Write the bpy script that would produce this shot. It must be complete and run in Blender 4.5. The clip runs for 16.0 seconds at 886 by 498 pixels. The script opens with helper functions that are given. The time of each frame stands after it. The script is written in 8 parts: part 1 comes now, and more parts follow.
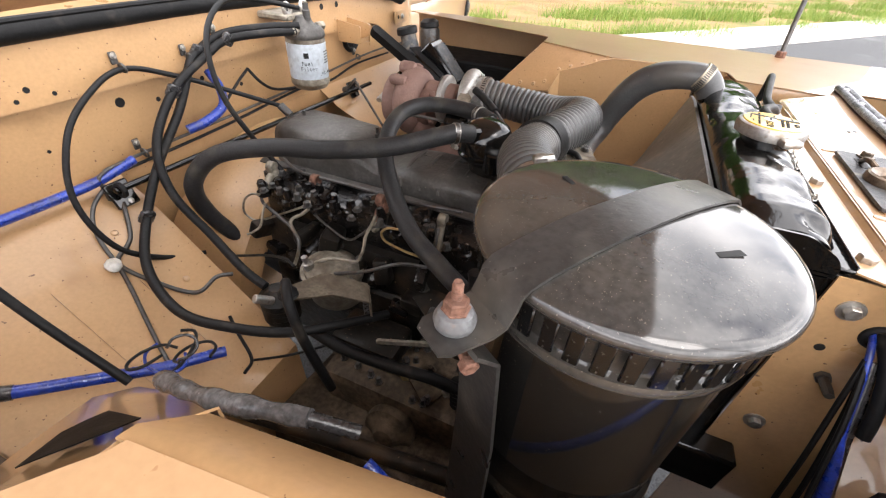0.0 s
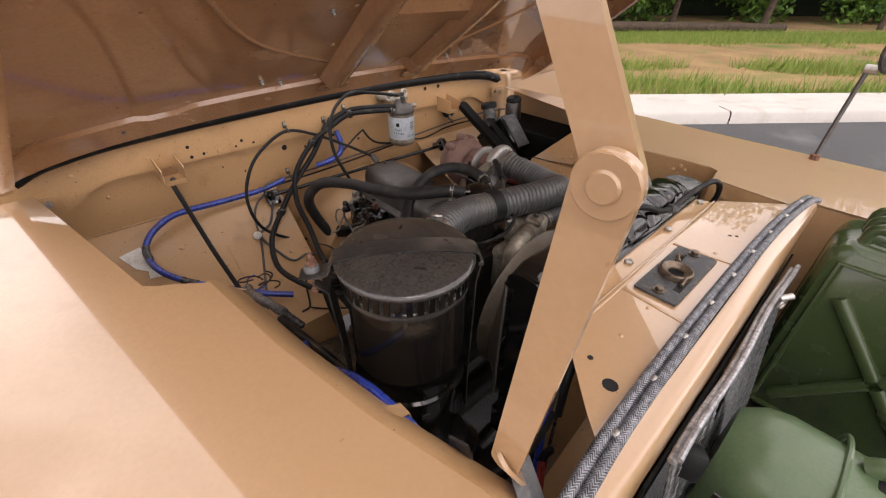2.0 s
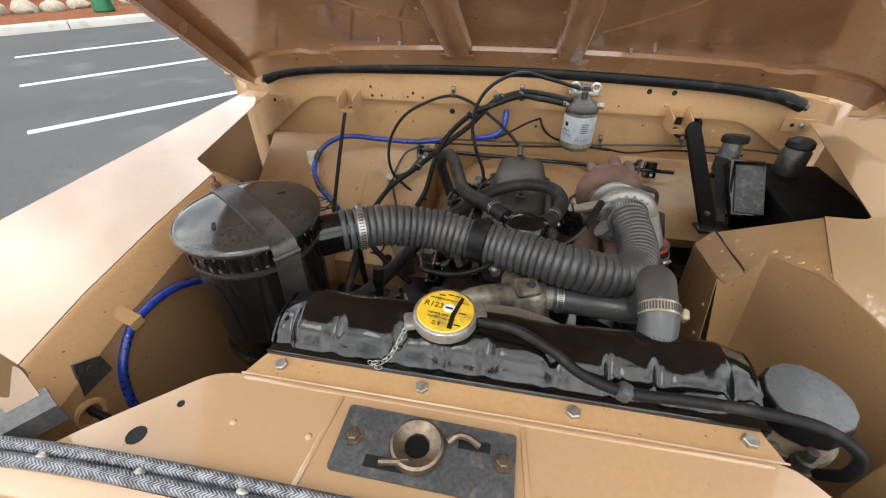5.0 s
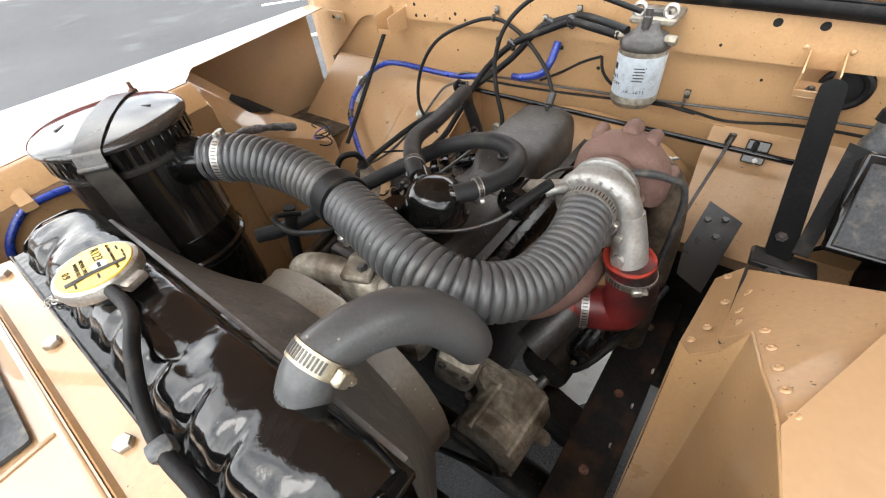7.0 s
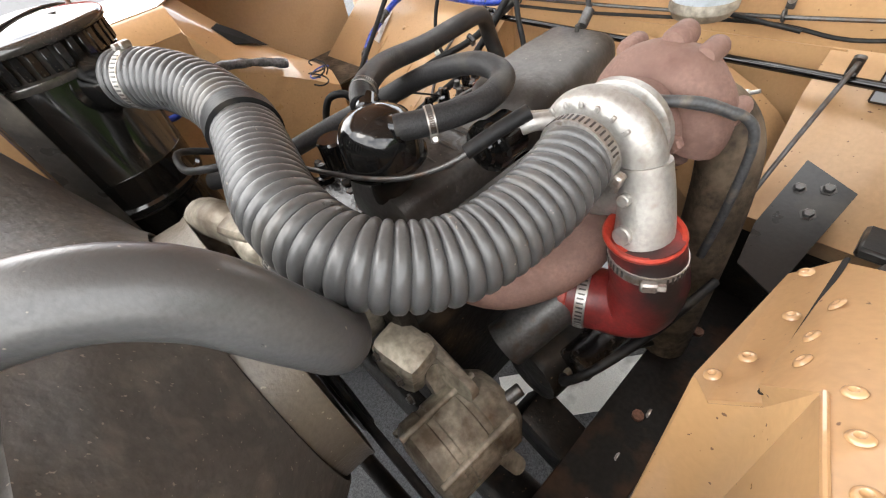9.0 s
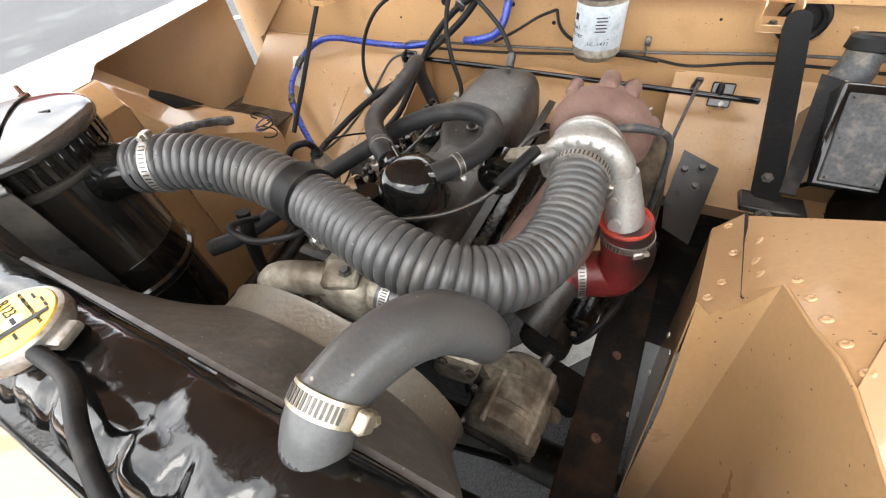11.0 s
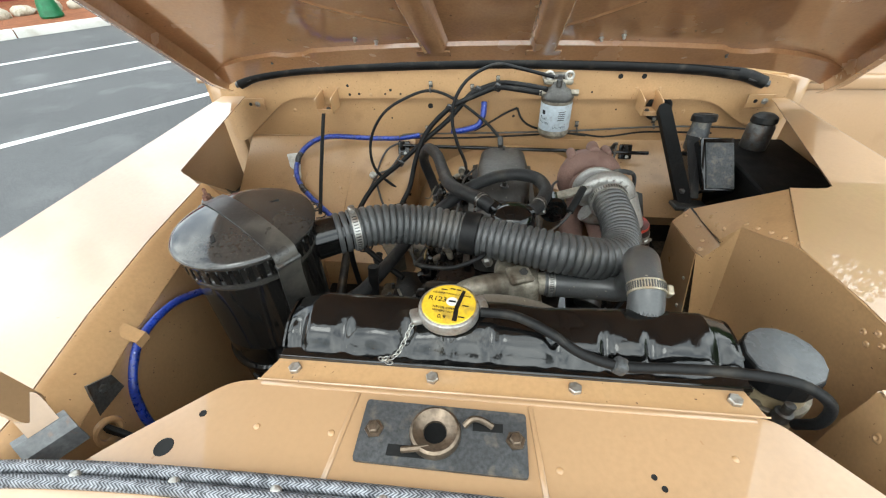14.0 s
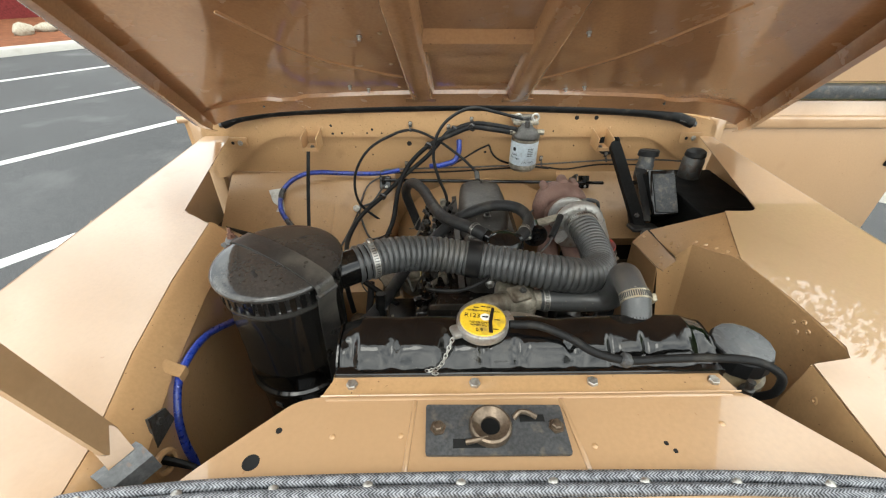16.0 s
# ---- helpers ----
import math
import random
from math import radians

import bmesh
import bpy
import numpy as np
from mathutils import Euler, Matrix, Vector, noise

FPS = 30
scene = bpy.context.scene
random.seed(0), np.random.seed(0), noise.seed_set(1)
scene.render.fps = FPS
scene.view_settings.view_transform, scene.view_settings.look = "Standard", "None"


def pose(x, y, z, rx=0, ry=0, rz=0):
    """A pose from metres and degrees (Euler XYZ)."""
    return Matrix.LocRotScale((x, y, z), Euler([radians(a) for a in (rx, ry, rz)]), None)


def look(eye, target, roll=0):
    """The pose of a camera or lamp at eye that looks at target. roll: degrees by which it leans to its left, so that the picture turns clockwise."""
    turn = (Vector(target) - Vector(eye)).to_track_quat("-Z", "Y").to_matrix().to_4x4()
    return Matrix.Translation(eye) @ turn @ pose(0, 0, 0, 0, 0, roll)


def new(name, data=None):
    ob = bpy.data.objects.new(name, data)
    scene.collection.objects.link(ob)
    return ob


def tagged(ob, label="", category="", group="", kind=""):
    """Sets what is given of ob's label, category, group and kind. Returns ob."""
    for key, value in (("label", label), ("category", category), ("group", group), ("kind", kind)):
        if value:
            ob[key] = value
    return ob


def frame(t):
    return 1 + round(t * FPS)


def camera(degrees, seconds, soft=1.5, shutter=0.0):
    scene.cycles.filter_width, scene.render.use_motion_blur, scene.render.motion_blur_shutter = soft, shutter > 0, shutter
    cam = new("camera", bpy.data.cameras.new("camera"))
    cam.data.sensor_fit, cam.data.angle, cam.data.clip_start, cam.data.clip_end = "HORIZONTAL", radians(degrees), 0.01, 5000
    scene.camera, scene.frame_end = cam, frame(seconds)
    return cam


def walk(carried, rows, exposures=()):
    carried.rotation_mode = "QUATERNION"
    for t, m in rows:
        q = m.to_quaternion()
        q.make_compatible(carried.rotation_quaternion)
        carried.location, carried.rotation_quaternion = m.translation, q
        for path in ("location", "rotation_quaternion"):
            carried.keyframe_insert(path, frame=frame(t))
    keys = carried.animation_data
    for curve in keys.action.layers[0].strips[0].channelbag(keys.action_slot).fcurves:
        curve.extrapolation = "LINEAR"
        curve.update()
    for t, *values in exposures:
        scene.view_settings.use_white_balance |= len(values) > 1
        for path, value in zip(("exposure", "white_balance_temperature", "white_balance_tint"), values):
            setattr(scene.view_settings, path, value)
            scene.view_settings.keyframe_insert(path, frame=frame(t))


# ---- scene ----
cam = camera(94.6, 16.0, soft=1.2)
PATH = [
    (0, (-0.626, 0.485, 1.275), (0.849, 1.064, 0.055), 3.7),
    (0.5, (-0.676, 0.405, 1.283), (0.783, 1.053, 0.08), 3.5),
    (1, (-0.728, 0.307, 1.329), (0.682, 1.09, 0.146), 2.6),
    (1.5, (-0.718, 0.172, 1.405), (0.59, 1.155, 0.255), 1.4),
    (2, (-0.67, 0.026, 1.483), (0.469, 1.226, 0.359), 0.9),
    (2.1, (-0.646, 0.001, 1.495), (0.443, 1.248, 0.373), 0.6),
    (2.5, (-0.545, -0.039, 1.511), (0.345, 1.354, 0.386), 0.4),
    (3, (-0.419, -0.066, 1.517), (0.185, 1.45, 0.361), 0.1),
    (3.5, (-0.268, -0.038, 1.487), (0.057, 1.556, 0.324), 0.3),
    (3.7, (-0.209, -0.039, 1.477), (0.01, 1.566, 0.305), 0.1),
    (5.8, (0.229, -0.035, 1.452), (-0.342, 1.399, 0.18), -1.3),
    (6, (0.282, 0.022, 1.443), (-0.366, 1.404, 0.152), -2.1),
    (6.5, (0.392, 0.17, 1.414), (-0.427, 1.409, 0.074), -4.2),
    (7, (0.457, 0.296, 1.368), (-0.503, 1.381, -0.01), -6.9),
    (7.5, (0.479, 0.374, 1.324), (-0.583, 1.322, -0.08), -9.7),
    (8, (0.484, 0.427, 1.268), (-0.634, 1.273, -0.159), -11.5),
    (8.5, (0.493, 0.472, 1.223), (-0.664, 1.258, -0.207), -13.2),
    (9, (0.496, 0.483, 1.218), (-0.662, 1.258, -0.217), -13.4),
    (9.2, (0.491, 0.482, 1.225), (-0.658, 1.266, -0.212), -13.4),
    (11.3, (0.336, 0.267, 1.368), (-0.299, 1.467, -0.1), -7.3),
    (11.5, (0.286, 0.231, 1.389), (-0.264, 1.478, -0.074), -5.9),
    (12, (0.195, 0.142, 1.431), (-0.215, 1.447, -0.028), -5.3),
    (12.5, (0.175, 0.137, 1.441), (-0.148, 1.494, 0.007), -4.6),
    (13, (0.165, 0.12, 1.442), (-0.108, 1.532, 0.052), -4.1),
    (13.5, (0.086, 0.043, 1.457), (-0.153, 1.523, 0.133), -3.2),
    (14, (0.042, -0.056, 1.486), (-0.161, 1.493, 0.238), -2.3),
    (14.5, (0.034, -0.121, 1.502), (-0.126, 1.483, 0.318), -1.4),
    (15, (0.023, -0.144, 1.52), (-0.082, 1.491, 0.372), -0.6),
    (15.5, (-0.008, -0.145, 1.539), (-0.045, 1.499, 0.402), -0.1),
    (16, (-0.071, -0.137, 1.544), (-0.03, 1.502, 0.398), 0.5),
]
EXPOSE = [(0.0, 1.30, 6450, 14), (0.5, 1.05, 6600, 14), (1.0, 0.52, 6900, 19), (1.5, 0.30, 6900, 20), (2.0, 0.12, 6900, 21), (2.5, 0.1, 6600, 12), (3.0, 0.15, 6350, 8), (3.5, 0.3, 6550, 9), (6.0, 0.68, 6350, 8), (7.0, 1.20, 6350, 9), (8.0, 1.50, 6450, 10), (9.0, 1.80, 6500, 10), (11.5, 1.40, 6400, 9), (12.5, 1.05, 6250, 6), (13.5, 0.90, 6150, 3), (14.0, 0.78, 6100, 1), (14.5, 0.65, 6150, 0), (15.0, 0.58, 6250, 0), (16.0, 0.56, 6450, 3)]
walk(cam, [(t, look(eye, target, roll)) for t, eye, target, roll in PATH], EXPOSE)

# ---- world and light ----
world = bpy.data.worlds.new("sky")
scene.world = world
world.use_nodes = True
wn, wl = world.node_tree.nodes, world.node_tree.links
wbg = wn["Background"]
sky = wn.new("ShaderNodeTexSky")
sky.sky_type = "NISHITA"
sky.sun_disc = False
sky.sun_elevation, sky.sun_rotation = radians(62), radians(200)
sky.dust_density, sky.air_density = 3.0, 1.0
wco = wn.new("ShaderNodeTexCoord")
cloud = wn.new("ShaderNodeTexNoise")
cloud.inputs["Scale"].default_value, cloud.inputs["Detail"].default_value = 2.6, 7
wl.new(wco.outputs["Generated"], cloud.inputs["Vector"])
cramp = wn.new("ShaderNodeValToRGB")
cramp.color_ramp.elements[0].position, cramp.color_ramp.elements[1].position = 0.30, 0.46
wl.new(cloud.outputs["Fac"], cramp.inputs["Fac"])
shade = wn.new("ShaderNodeTexNoise")
shade.inputs["Scale"].default_value, shade.inputs["Detail"].default_value = 3.4, 6
wshift = wn.new("ShaderNodeVectorMath")
wshift.inputs[1].default_value = (4.3, 1.7, 2.9)
wl.new(wco.outputs["Generated"], wshift.inputs[0])
wl.new(wshift.outputs[0], shade.inputs["Vector"])
sramp = wn.new("ShaderNodeValToRGB")
sramp.color_ramp.elements[0].position, sramp.color_ramp.elements[0].color = 0.34, (0.42, 0.44, 0.47, 1)
sramp.color_ramp.elements[1].position, sramp.color_ramp.elements[1].color = 0.62, (1, 0.985, 0.96, 1)
wl.new(shade.outputs["Fac"], sramp.inputs["Fac"])
wgain = wn.new("ShaderNodeMix")
wgain.data_type, wgain.blend_type = "RGBA", "MULTIPLY"
wgain.inputs["Factor"].default_value = 1.0
wgain.inputs["B"].default_value = (19.0, 19.0, 19.0, 1)
wl.new(sramp.outputs["Color"], wgain.inputs["A"])
wmix = wn.new("ShaderNodeMix")
wmix.data_type = "RGBA"
wl.new(cramp.outputs["Color"], wmix.inputs["Factor"])
wl.new(sky.outputs["Color"], wmix.inputs["A"])
wl.new(wgain.outputs["Result"], wmix.inputs["B"])
wsep = wn.new("ShaderNodeSeparateXYZ")
wl.new(wco.outputs["Generated"], wsep.inputs[0])
wrise = wn.new("ShaderNodeMapRange")
wrise.inputs["To Min"].default_value, wrise.inputs["To Max"].default_value = 1.12, 0.90
wl.new(wsep.outputs["Z"], wrise.inputs["Value"])
wlow = wn.new("ShaderNodeVectorMath")
wlow.operation = "SCALE"
wl.new(wmix.outputs["Result"], wlow.inputs[0])
wl.new(wrise.outputs["Result"], wlow.inputs["Scale"])
wl.new(wlow.outputs[0], wbg.inputs["Color"])
wbg.inputs["Strength"].default_value = 0.14

sun = new("sun", bpy.data.lights.new("sun", "SUN"))
sun.data.energy, sun.data.angle, sun.data.color = 0.55, radians(25), (1.0, 0.95, 0.88)
sun.matrix_world = look((-2.0, -4.0, 9.0), (0, 0.6, 0.8))

# ---- mesh helpers ----
V = Vector


class Geo:
    """Vertices and faces gathered for one mesh."""

    def __init__(self):
        self.v, self.f = [], []

    def add(self, verts, faces):
        k = len(self.v)
        self.v += [tuple(p) for p in verts]
        self.f += [tuple(i + k for i in q) for q in faces]
        return self


def ring_faces(rings, n, closed=True, caps=True):
    faces = []
    for i in range(rings - 1):
        for j in range(n if closed else n - 1):
            a, b = i * n + j, i * n + (j + 1) % n
            faces.append((a, b, b + n, a + n))
    if caps and closed:
        faces.append(tuple(reversed(range(n))))
        faces.append(tuple(range((rings - 1) * n, rings * n)))
    return faces


def spline(pts, res=6):
    """A Catmull-Rom curve through the points."""
    p = [V(q) for q in pts]
    if len(p) < 3 or res < 2:
        return p
    p = [p[0] * 2 - p[1]] + p + [p[-1] * 2 - p[-2]]
    out = []
    for i in range(1, len(p) - 2):
        a, b, c, d = p[i - 1:i + 3]
        for k in range(res):
            t = k / res
            out.append(0.5 * (2 * b + (c - a) * t + (2 * a - 5 * b + 4 * c - d) * t * t + (3 * b - a - 3 * c + d) * t ** 3))
    out.append(p[-2])
    return out


def tube(pts, r, n=10, res=6, geo=None, flat=1.0):
    """A round hose along a curve. r: radius or a function of the way along (0 to 1)."""
    geo = geo or Geo()
    c = spline(pts, res)
    t0 = (c[1] - c[0]).normalized()
    side = t0.orthogonal().normalized()
    if abs(t0.z) < 0.9:
        side = t0.cross(V((0, 0, 1))).normalized()
    verts = []
    for i, q in enumerate(c):
        t = (c[min(i + 1, len(c) - 1)] - c[max(i - 1, 0)]).normalized()
        side = (side - t * side.dot(t)).normalized()
        up = t.cross(side)
        rr = r(i / (len(c) - 1)) if callable(r) else r
        for j in range(n):
            a = 2 * math.pi * j / n
            verts.append(q + side * (math.cos(a) * rr) + up * (math.sin(a) * rr * flat))
    return geo.add(verts, ring_faces(len(c), n))


def resample(pts, step):
    c = spline(pts, 24)
    out, left = [c[0]], step
    for a, b in zip(c, c[1:]):
        d = (b - a).length
        s = 0.0
        while d - s >= left:
            s += left
            out.append(a.lerp(b, s / d))
            left = step
        left -= d - s
    return out


def ribbed(pts, r, amp, pitch, n=28, geo=None):
    """A convoluted hose: rounded ribs with narrow grooves."""
    geo = geo or Geo()
    k = 6
    c = resample(pts, pitch / k)
    prof = [r - amp, r - amp * 0.25, r, r, r, r - amp * 0.25]
    t0 = (c[1] - c[0]).normalized()
    side = t0.cross(V((0, 0, 1))).normalized()
    verts = []
    for i, q in enumerate(c):
        t = (c[min(i + 3, len(c) - 1)] - c[max(i - 3, 0)]).normalized()
        side = (side - t * side.dot(t)).normalized()
        up = t.cross(side)
        rr = prof[i % k]
        for j in range(n):
            a = 2 * math.pi * j / n
            verts.append(q + side * (math.cos(a) * rr) + up * (math.sin(a) * rr))
    return geo.add(verts, ring_faces(len(c), n))


def lathe(p, d, prof, n=24, geo=None, sweep=360.0):
    """A turned body: prof holds (radius, height along d from p)."""
    geo = geo or Geo()
    p, d = V(p), V(d).normalized()
    s = d.cross(V((0, 0, 1))) if abs(d.z) < 0.95 else V((1, 0, 0))
    s.normalize()
    u = d.cross(s)
    verts = []
    for r, h in prof:
        for j in range(n):
            a = 2 * math.pi * j / n
            verts.append(p + d * h + (s * math.cos(a) + u * math.sin(a)) * max(r, 1e-5))
    return geo.add(verts, ring_faces(len(prof), n))


def cyl(p, d, r, h, n=20, b=None, geo=None):
    """A cylinder from p along d with softened rims."""
    b = min(r, h) * 0.15 if b is None else b
    return lathe(p, d, [(r - b, 0), (r, b), (r, h - b), (r - b, h)], n, geo)


def box(c, s, b=0.003, rot=None, geo=None, seg=1):
    """A block with bevelled edges, centred at c."""
    geo = geo or Geo()
    bm = bmesh.new()
    bmesh.ops.create_cube(bm, size=1.0)
    for v in bm.verts:
        v.co = V((v.co.x * s[0], v.co.y * s[1], v.co.z * s[2]))
    if b > 0:
        bmesh.ops.bevel(bm, geom=list(bm.edges), offset=min(b, min(s) * 0.45), segments=seg, affect="EDGES", profile=0.5)
    m = Matrix.Translation(c) @ (rot.to_4x4() if rot else Matrix())
    bm.verts.index_update()
    geo.add([m @ v.co for v in bm.verts], [[v.index for v in f.verts] for f in bm.faces])
    bm.free()
    return geo


def rotm(rx=0, ry=0, rz=0):
    return Euler((radians(rx), radians(ry), radians(rz))).to_matrix()


def sheet(poly, thick, geo=None):
    """A flat sheet of metal: a polygon with thickness against its normal."""
    geo = geo or Geo()
    p = [V(q) for q in poly]
    nrm = V((0, 0, 0))
    for a, b in zip(p, p[1:] + p[:1]):
        nrm += a.cross(b)
    nrm.normalize()
    n = len(p)
    verts = p + [q - nrm * thick for q in p]
    faces = [tuple(range(n)), tuple(reversed(range(n, 2 * n)))]
    faces += [(i, i + n, (i + 1) % n + n, (i + 1) % n) for i in range(n)]
    return geo.add(verts, faces)


def strip(rows, thick=0.0, geo=None):
    """A folded sheet: rows of points, joined row to row; thick pushes a back layer out."""
    geo = geo or Geo()
    n = len(rows[0])
    g = [[V(q) for q in r] for r in rows]
    if thick:
        back = []
        for i, r in enumerate(g):
            line = []
            for j, q in enumerate(r):
                a = g[min(i + 1, len(g) - 1)][j] - g[max(i - 1, 0)][j]
                b = r[min(j + 1, n - 1)] - r[max(j - 1, 0)]
                line.append(q - a.cross(b).normalized() * thick)
            back.append(line)
        m = len(g)
        verts = [q for r in g for q in r] + [q for r in back for q in r]
        faces = []
        for i in range(m - 1):
            for j in range(n - 1):
                a = i * n + j
                faces.append((a, a + n, a + n + 1, a + 1))
                a += m * n
                faces.append((a, a + 1, a + n + 1, a + n))
        o = m * n
        for i in range(m - 1):
            for j in (0, n - 1):
                a = i * n + j
                faces.append((a, a + n, a + n + o, a + o))
        for j in range(n - 1):
            for i in (0, m - 1):
                a = i * n + j
                faces.append((a, a + 1, a + 1 + o, a + o))
        return geo.add(verts, faces)
    return geo.add([q for r in g for q in r], [(i * n + j, i * n + n + j, i * n + n + j + 1, i * n + j + 1) for i in range(len(g) - 1) for j in range(n - 1)])


def rounded(poly, r, k=5):
    """A polygon (2D points) with its corners rounded."""
    out = []
    n = len(poly)
    for i in range(n):
        a, b, c = (V(poly[(i + o) % n]) for o in (-1, 0, 1))
        ra = min(r, (a - b).length * 0.45, (c - b).length * 0.45)
        p, q = b + (a - b).normalized() * ra, b + (c - b).normalized() * ra
        for j in range(k + 1):
            t = j / k
            out.append((p * (1 - t) ** 2 + b * (2 * t * (1 - t)) + q * t * t).to_tuple())
    return out


def torus(c, d, R, r, n=28, m=8, geo=None, a0=0, a1=360):
    geo = geo or Geo()
    c, d = V(c), V(d).normalized()
    s = d.orthogonal().normalized()
    u = d.cross(s)
    full = abs(a1 - a0) >= 360
    k = n if full else n + 1
    verts = []
    for i in range(k):
        a = radians(a0 + (a1 - a0) * i / n)
        o = s * math.cos(a) + u * math.sin(a)
        for j in range(m):
            b = 2 * math.pi * j / m
            verts.append(c + o * (R + r * math.cos(b)) + d * (r * math.sin(b)))
    faces = []
    for i in range(n):
        for j in range(m):
            a, b = (i % k) * m + j, (i % k) * m + (j + 1) % m
            e, f = ((i + 1) % k) * m + j, ((i + 1) % k) * m + (j + 1) % m
            faces.append((a, e, f, b))
    return geo.add(verts, faces)


def mesh_of(geo, material, name="mesh", smooth=40):
    me = bpy.data.meshes.new(name)
    me.from_pydata(geo.v, [], geo.f)
    bm = bmesh.new()
    bm.from_mesh(me)
    bmesh.ops.recalc_face_normals(bm, faces=list(bm.faces))
    bm.to_mesh(me)
    bm.free()
    me.materials.append(material)
    me.shade_smooth()
    me.set_sharp_from_angle(angle=radians(smooth))
    return me


ROOT = {}


def thing(name, at, label, category, group="", kind=""):
    """An empty at the thing's base that carries its parts."""
    ob = new(name)
    ob.empty_display_size = 0.02
    ob.location = at
    ROOT[ob] = V(at)
    return tagged(ob, label, category, group, kind)


def part(name, geo, material, parent, label="", smooth=40):
    """One mesh under a thing or under a part; the geometry is given in the world."""
    at = ROOT[parent]
    geo.v = [(x - at.x, y - at.y, z - at.z) for x, y, z in geo.v]
    ob = new(name, mesh_of(geo, material, name, smooth))
    ob.parent = parent
    ROOT[ob] = at
    return tagged(ob, label)


def solo(name, geo, material, label, category, group="", kind="", smooth=40):
    """A thing of one single mesh."""
    ob = new(name, mesh_of(geo, material, name, smooth))
    ROOT[ob] = V((0, 0, 0))
    return tagged(ob, label, category, group, kind)


def piece(name, me, parent, m):
    """An object of its own on shared mesh data, under a thing or a part."""
    ob = new(name, me)
    ob.parent = parent
    ob.matrix_local = Matrix.Translation(-ROOT[parent]) @ m
    ROOT[ob] = ROOT[parent]
    return ob


def aim(p, d, twist=0):
    """A pose at p whose z axis points along d."""
    return Matrix.Translation(p) @ V(d).to_track_quat("Z", "Y").to_matrix().to_4x4() @ pose(0, 0, 0, 0, 0, twist)


# ---- materials ----
def rgb(c):
    return (*c, 1) if len(c) == 3 else c


def surface(name, base, rough=0.5, metal=0.0, vary=0.25, scale=6.0, grain=0.15, gscale=90.0, bump=0.15, dirt=None, dirt_amount=0.35, dirt_scale=4.0, coat=0.0, rvary=0.15, spec=0.5, bump_scale=None, speck=None, speck_at=0.69, speck_scale=170.0):
    """Colour varied at two scales, dirt or wear by patches, and fine relief."""
    ma = bpy.data.materials.new(name)
    ma.use_nodes = True
    nt = ma.node_tree
    n, l = nt.nodes, nt.links
    bs = n["Principled BSDF"]
    co = n.new("ShaderNodeTexCoord")

    def noise_at(s, detail=4.0, seed=0.0):
        x = n.new("ShaderNodeTexNoise")
        x.noise_dimensions = "4D"
        x.inputs["Scale"].default_value, x.inputs["Detail"].default_value, x.inputs["W"].default_value = s, detail, seed
        l.new(co.outputs["Object"], x.inputs["Vector"])
        return x.outputs["Fac"]

    def mix(f, a, b):
        x = n.new("ShaderNodeMix")
        x.data_type = "RGBA"
        for k, q in (("Factor", f), ("A", a), ("B", b)):
            if isinstance(q, (tuple, float, int)):
                x.inputs[k].default_value = q if k == "Factor" else rgb(q)
            else:
                l.new(q, x.inputs[k])
        return x.outputs["Result"]

    def ramp(f, a, b):
        x = n.new("ShaderNodeMapRange")
        x.inputs["From Min"].default_value, x.inputs["From Max"].default_value = a, b
        l.new(f, x.inputs["Value"])
        return x.outputs["Result"]

    big, fine = noise_at(scale), noise_at(gscale, 3.0, 3.0)
    c = mix(ramp(big, 0.3, 0.7), tuple(q * (1 - vary) for q in base), tuple(min(1, q * (1 + vary)) for q in base))
    c = mix(ramp(fine, 0.35, 0.75), c, mix(1.0, c, tuple(q * (1 - grain * 2) for q in base)))
    if dirt:
        d1 = ramp(noise_at(dirt_scale, 8.0, 7.0), 0.62 - dirt_amount * 0.35, 0.78 - dirt_amount * 0.25)
        c = mix(d1, c, dirt)
    if speck:
        c = mix(ramp(noise_at(speck_scale, 1.5, 17.0), speck_at, speck_at + 0.03), c, speck)
    l.new(c, bs.inputs["Base Color"])
    r = n.new("ShaderNodeMapRange")
    r.inputs["To Min"].default_value, r.inputs["To Max"].default_value = max(0.03, rough - rvary), min(1, rough + rvary)
    l.new(noise_at(scale * 3, 5.0, 11.0), r.inputs["Value"])
    l.new(r.outputs["Result"], bs.inputs["Roughness"])
    bs.inputs["Metallic"].default_value = metal
    bs.inputs["Specular IOR Level"].default_value = spec
    bs.inputs["Coat Weight"].default_value, bs.inputs["Coat Roughness"].default_value = coat, 0.035
    if bump:
        b = n.new("ShaderNodeBump")
        b.inputs["Strength"].default_value, b.inputs["Distance"].default_value = bump, 0.002
        l.new(noise_at(bump_scale or gscale, 5.0, 5.0), b.inputs["Height"])
        l.new(b.outputs["Normal"], bs.inputs["Normal"])
    return ma


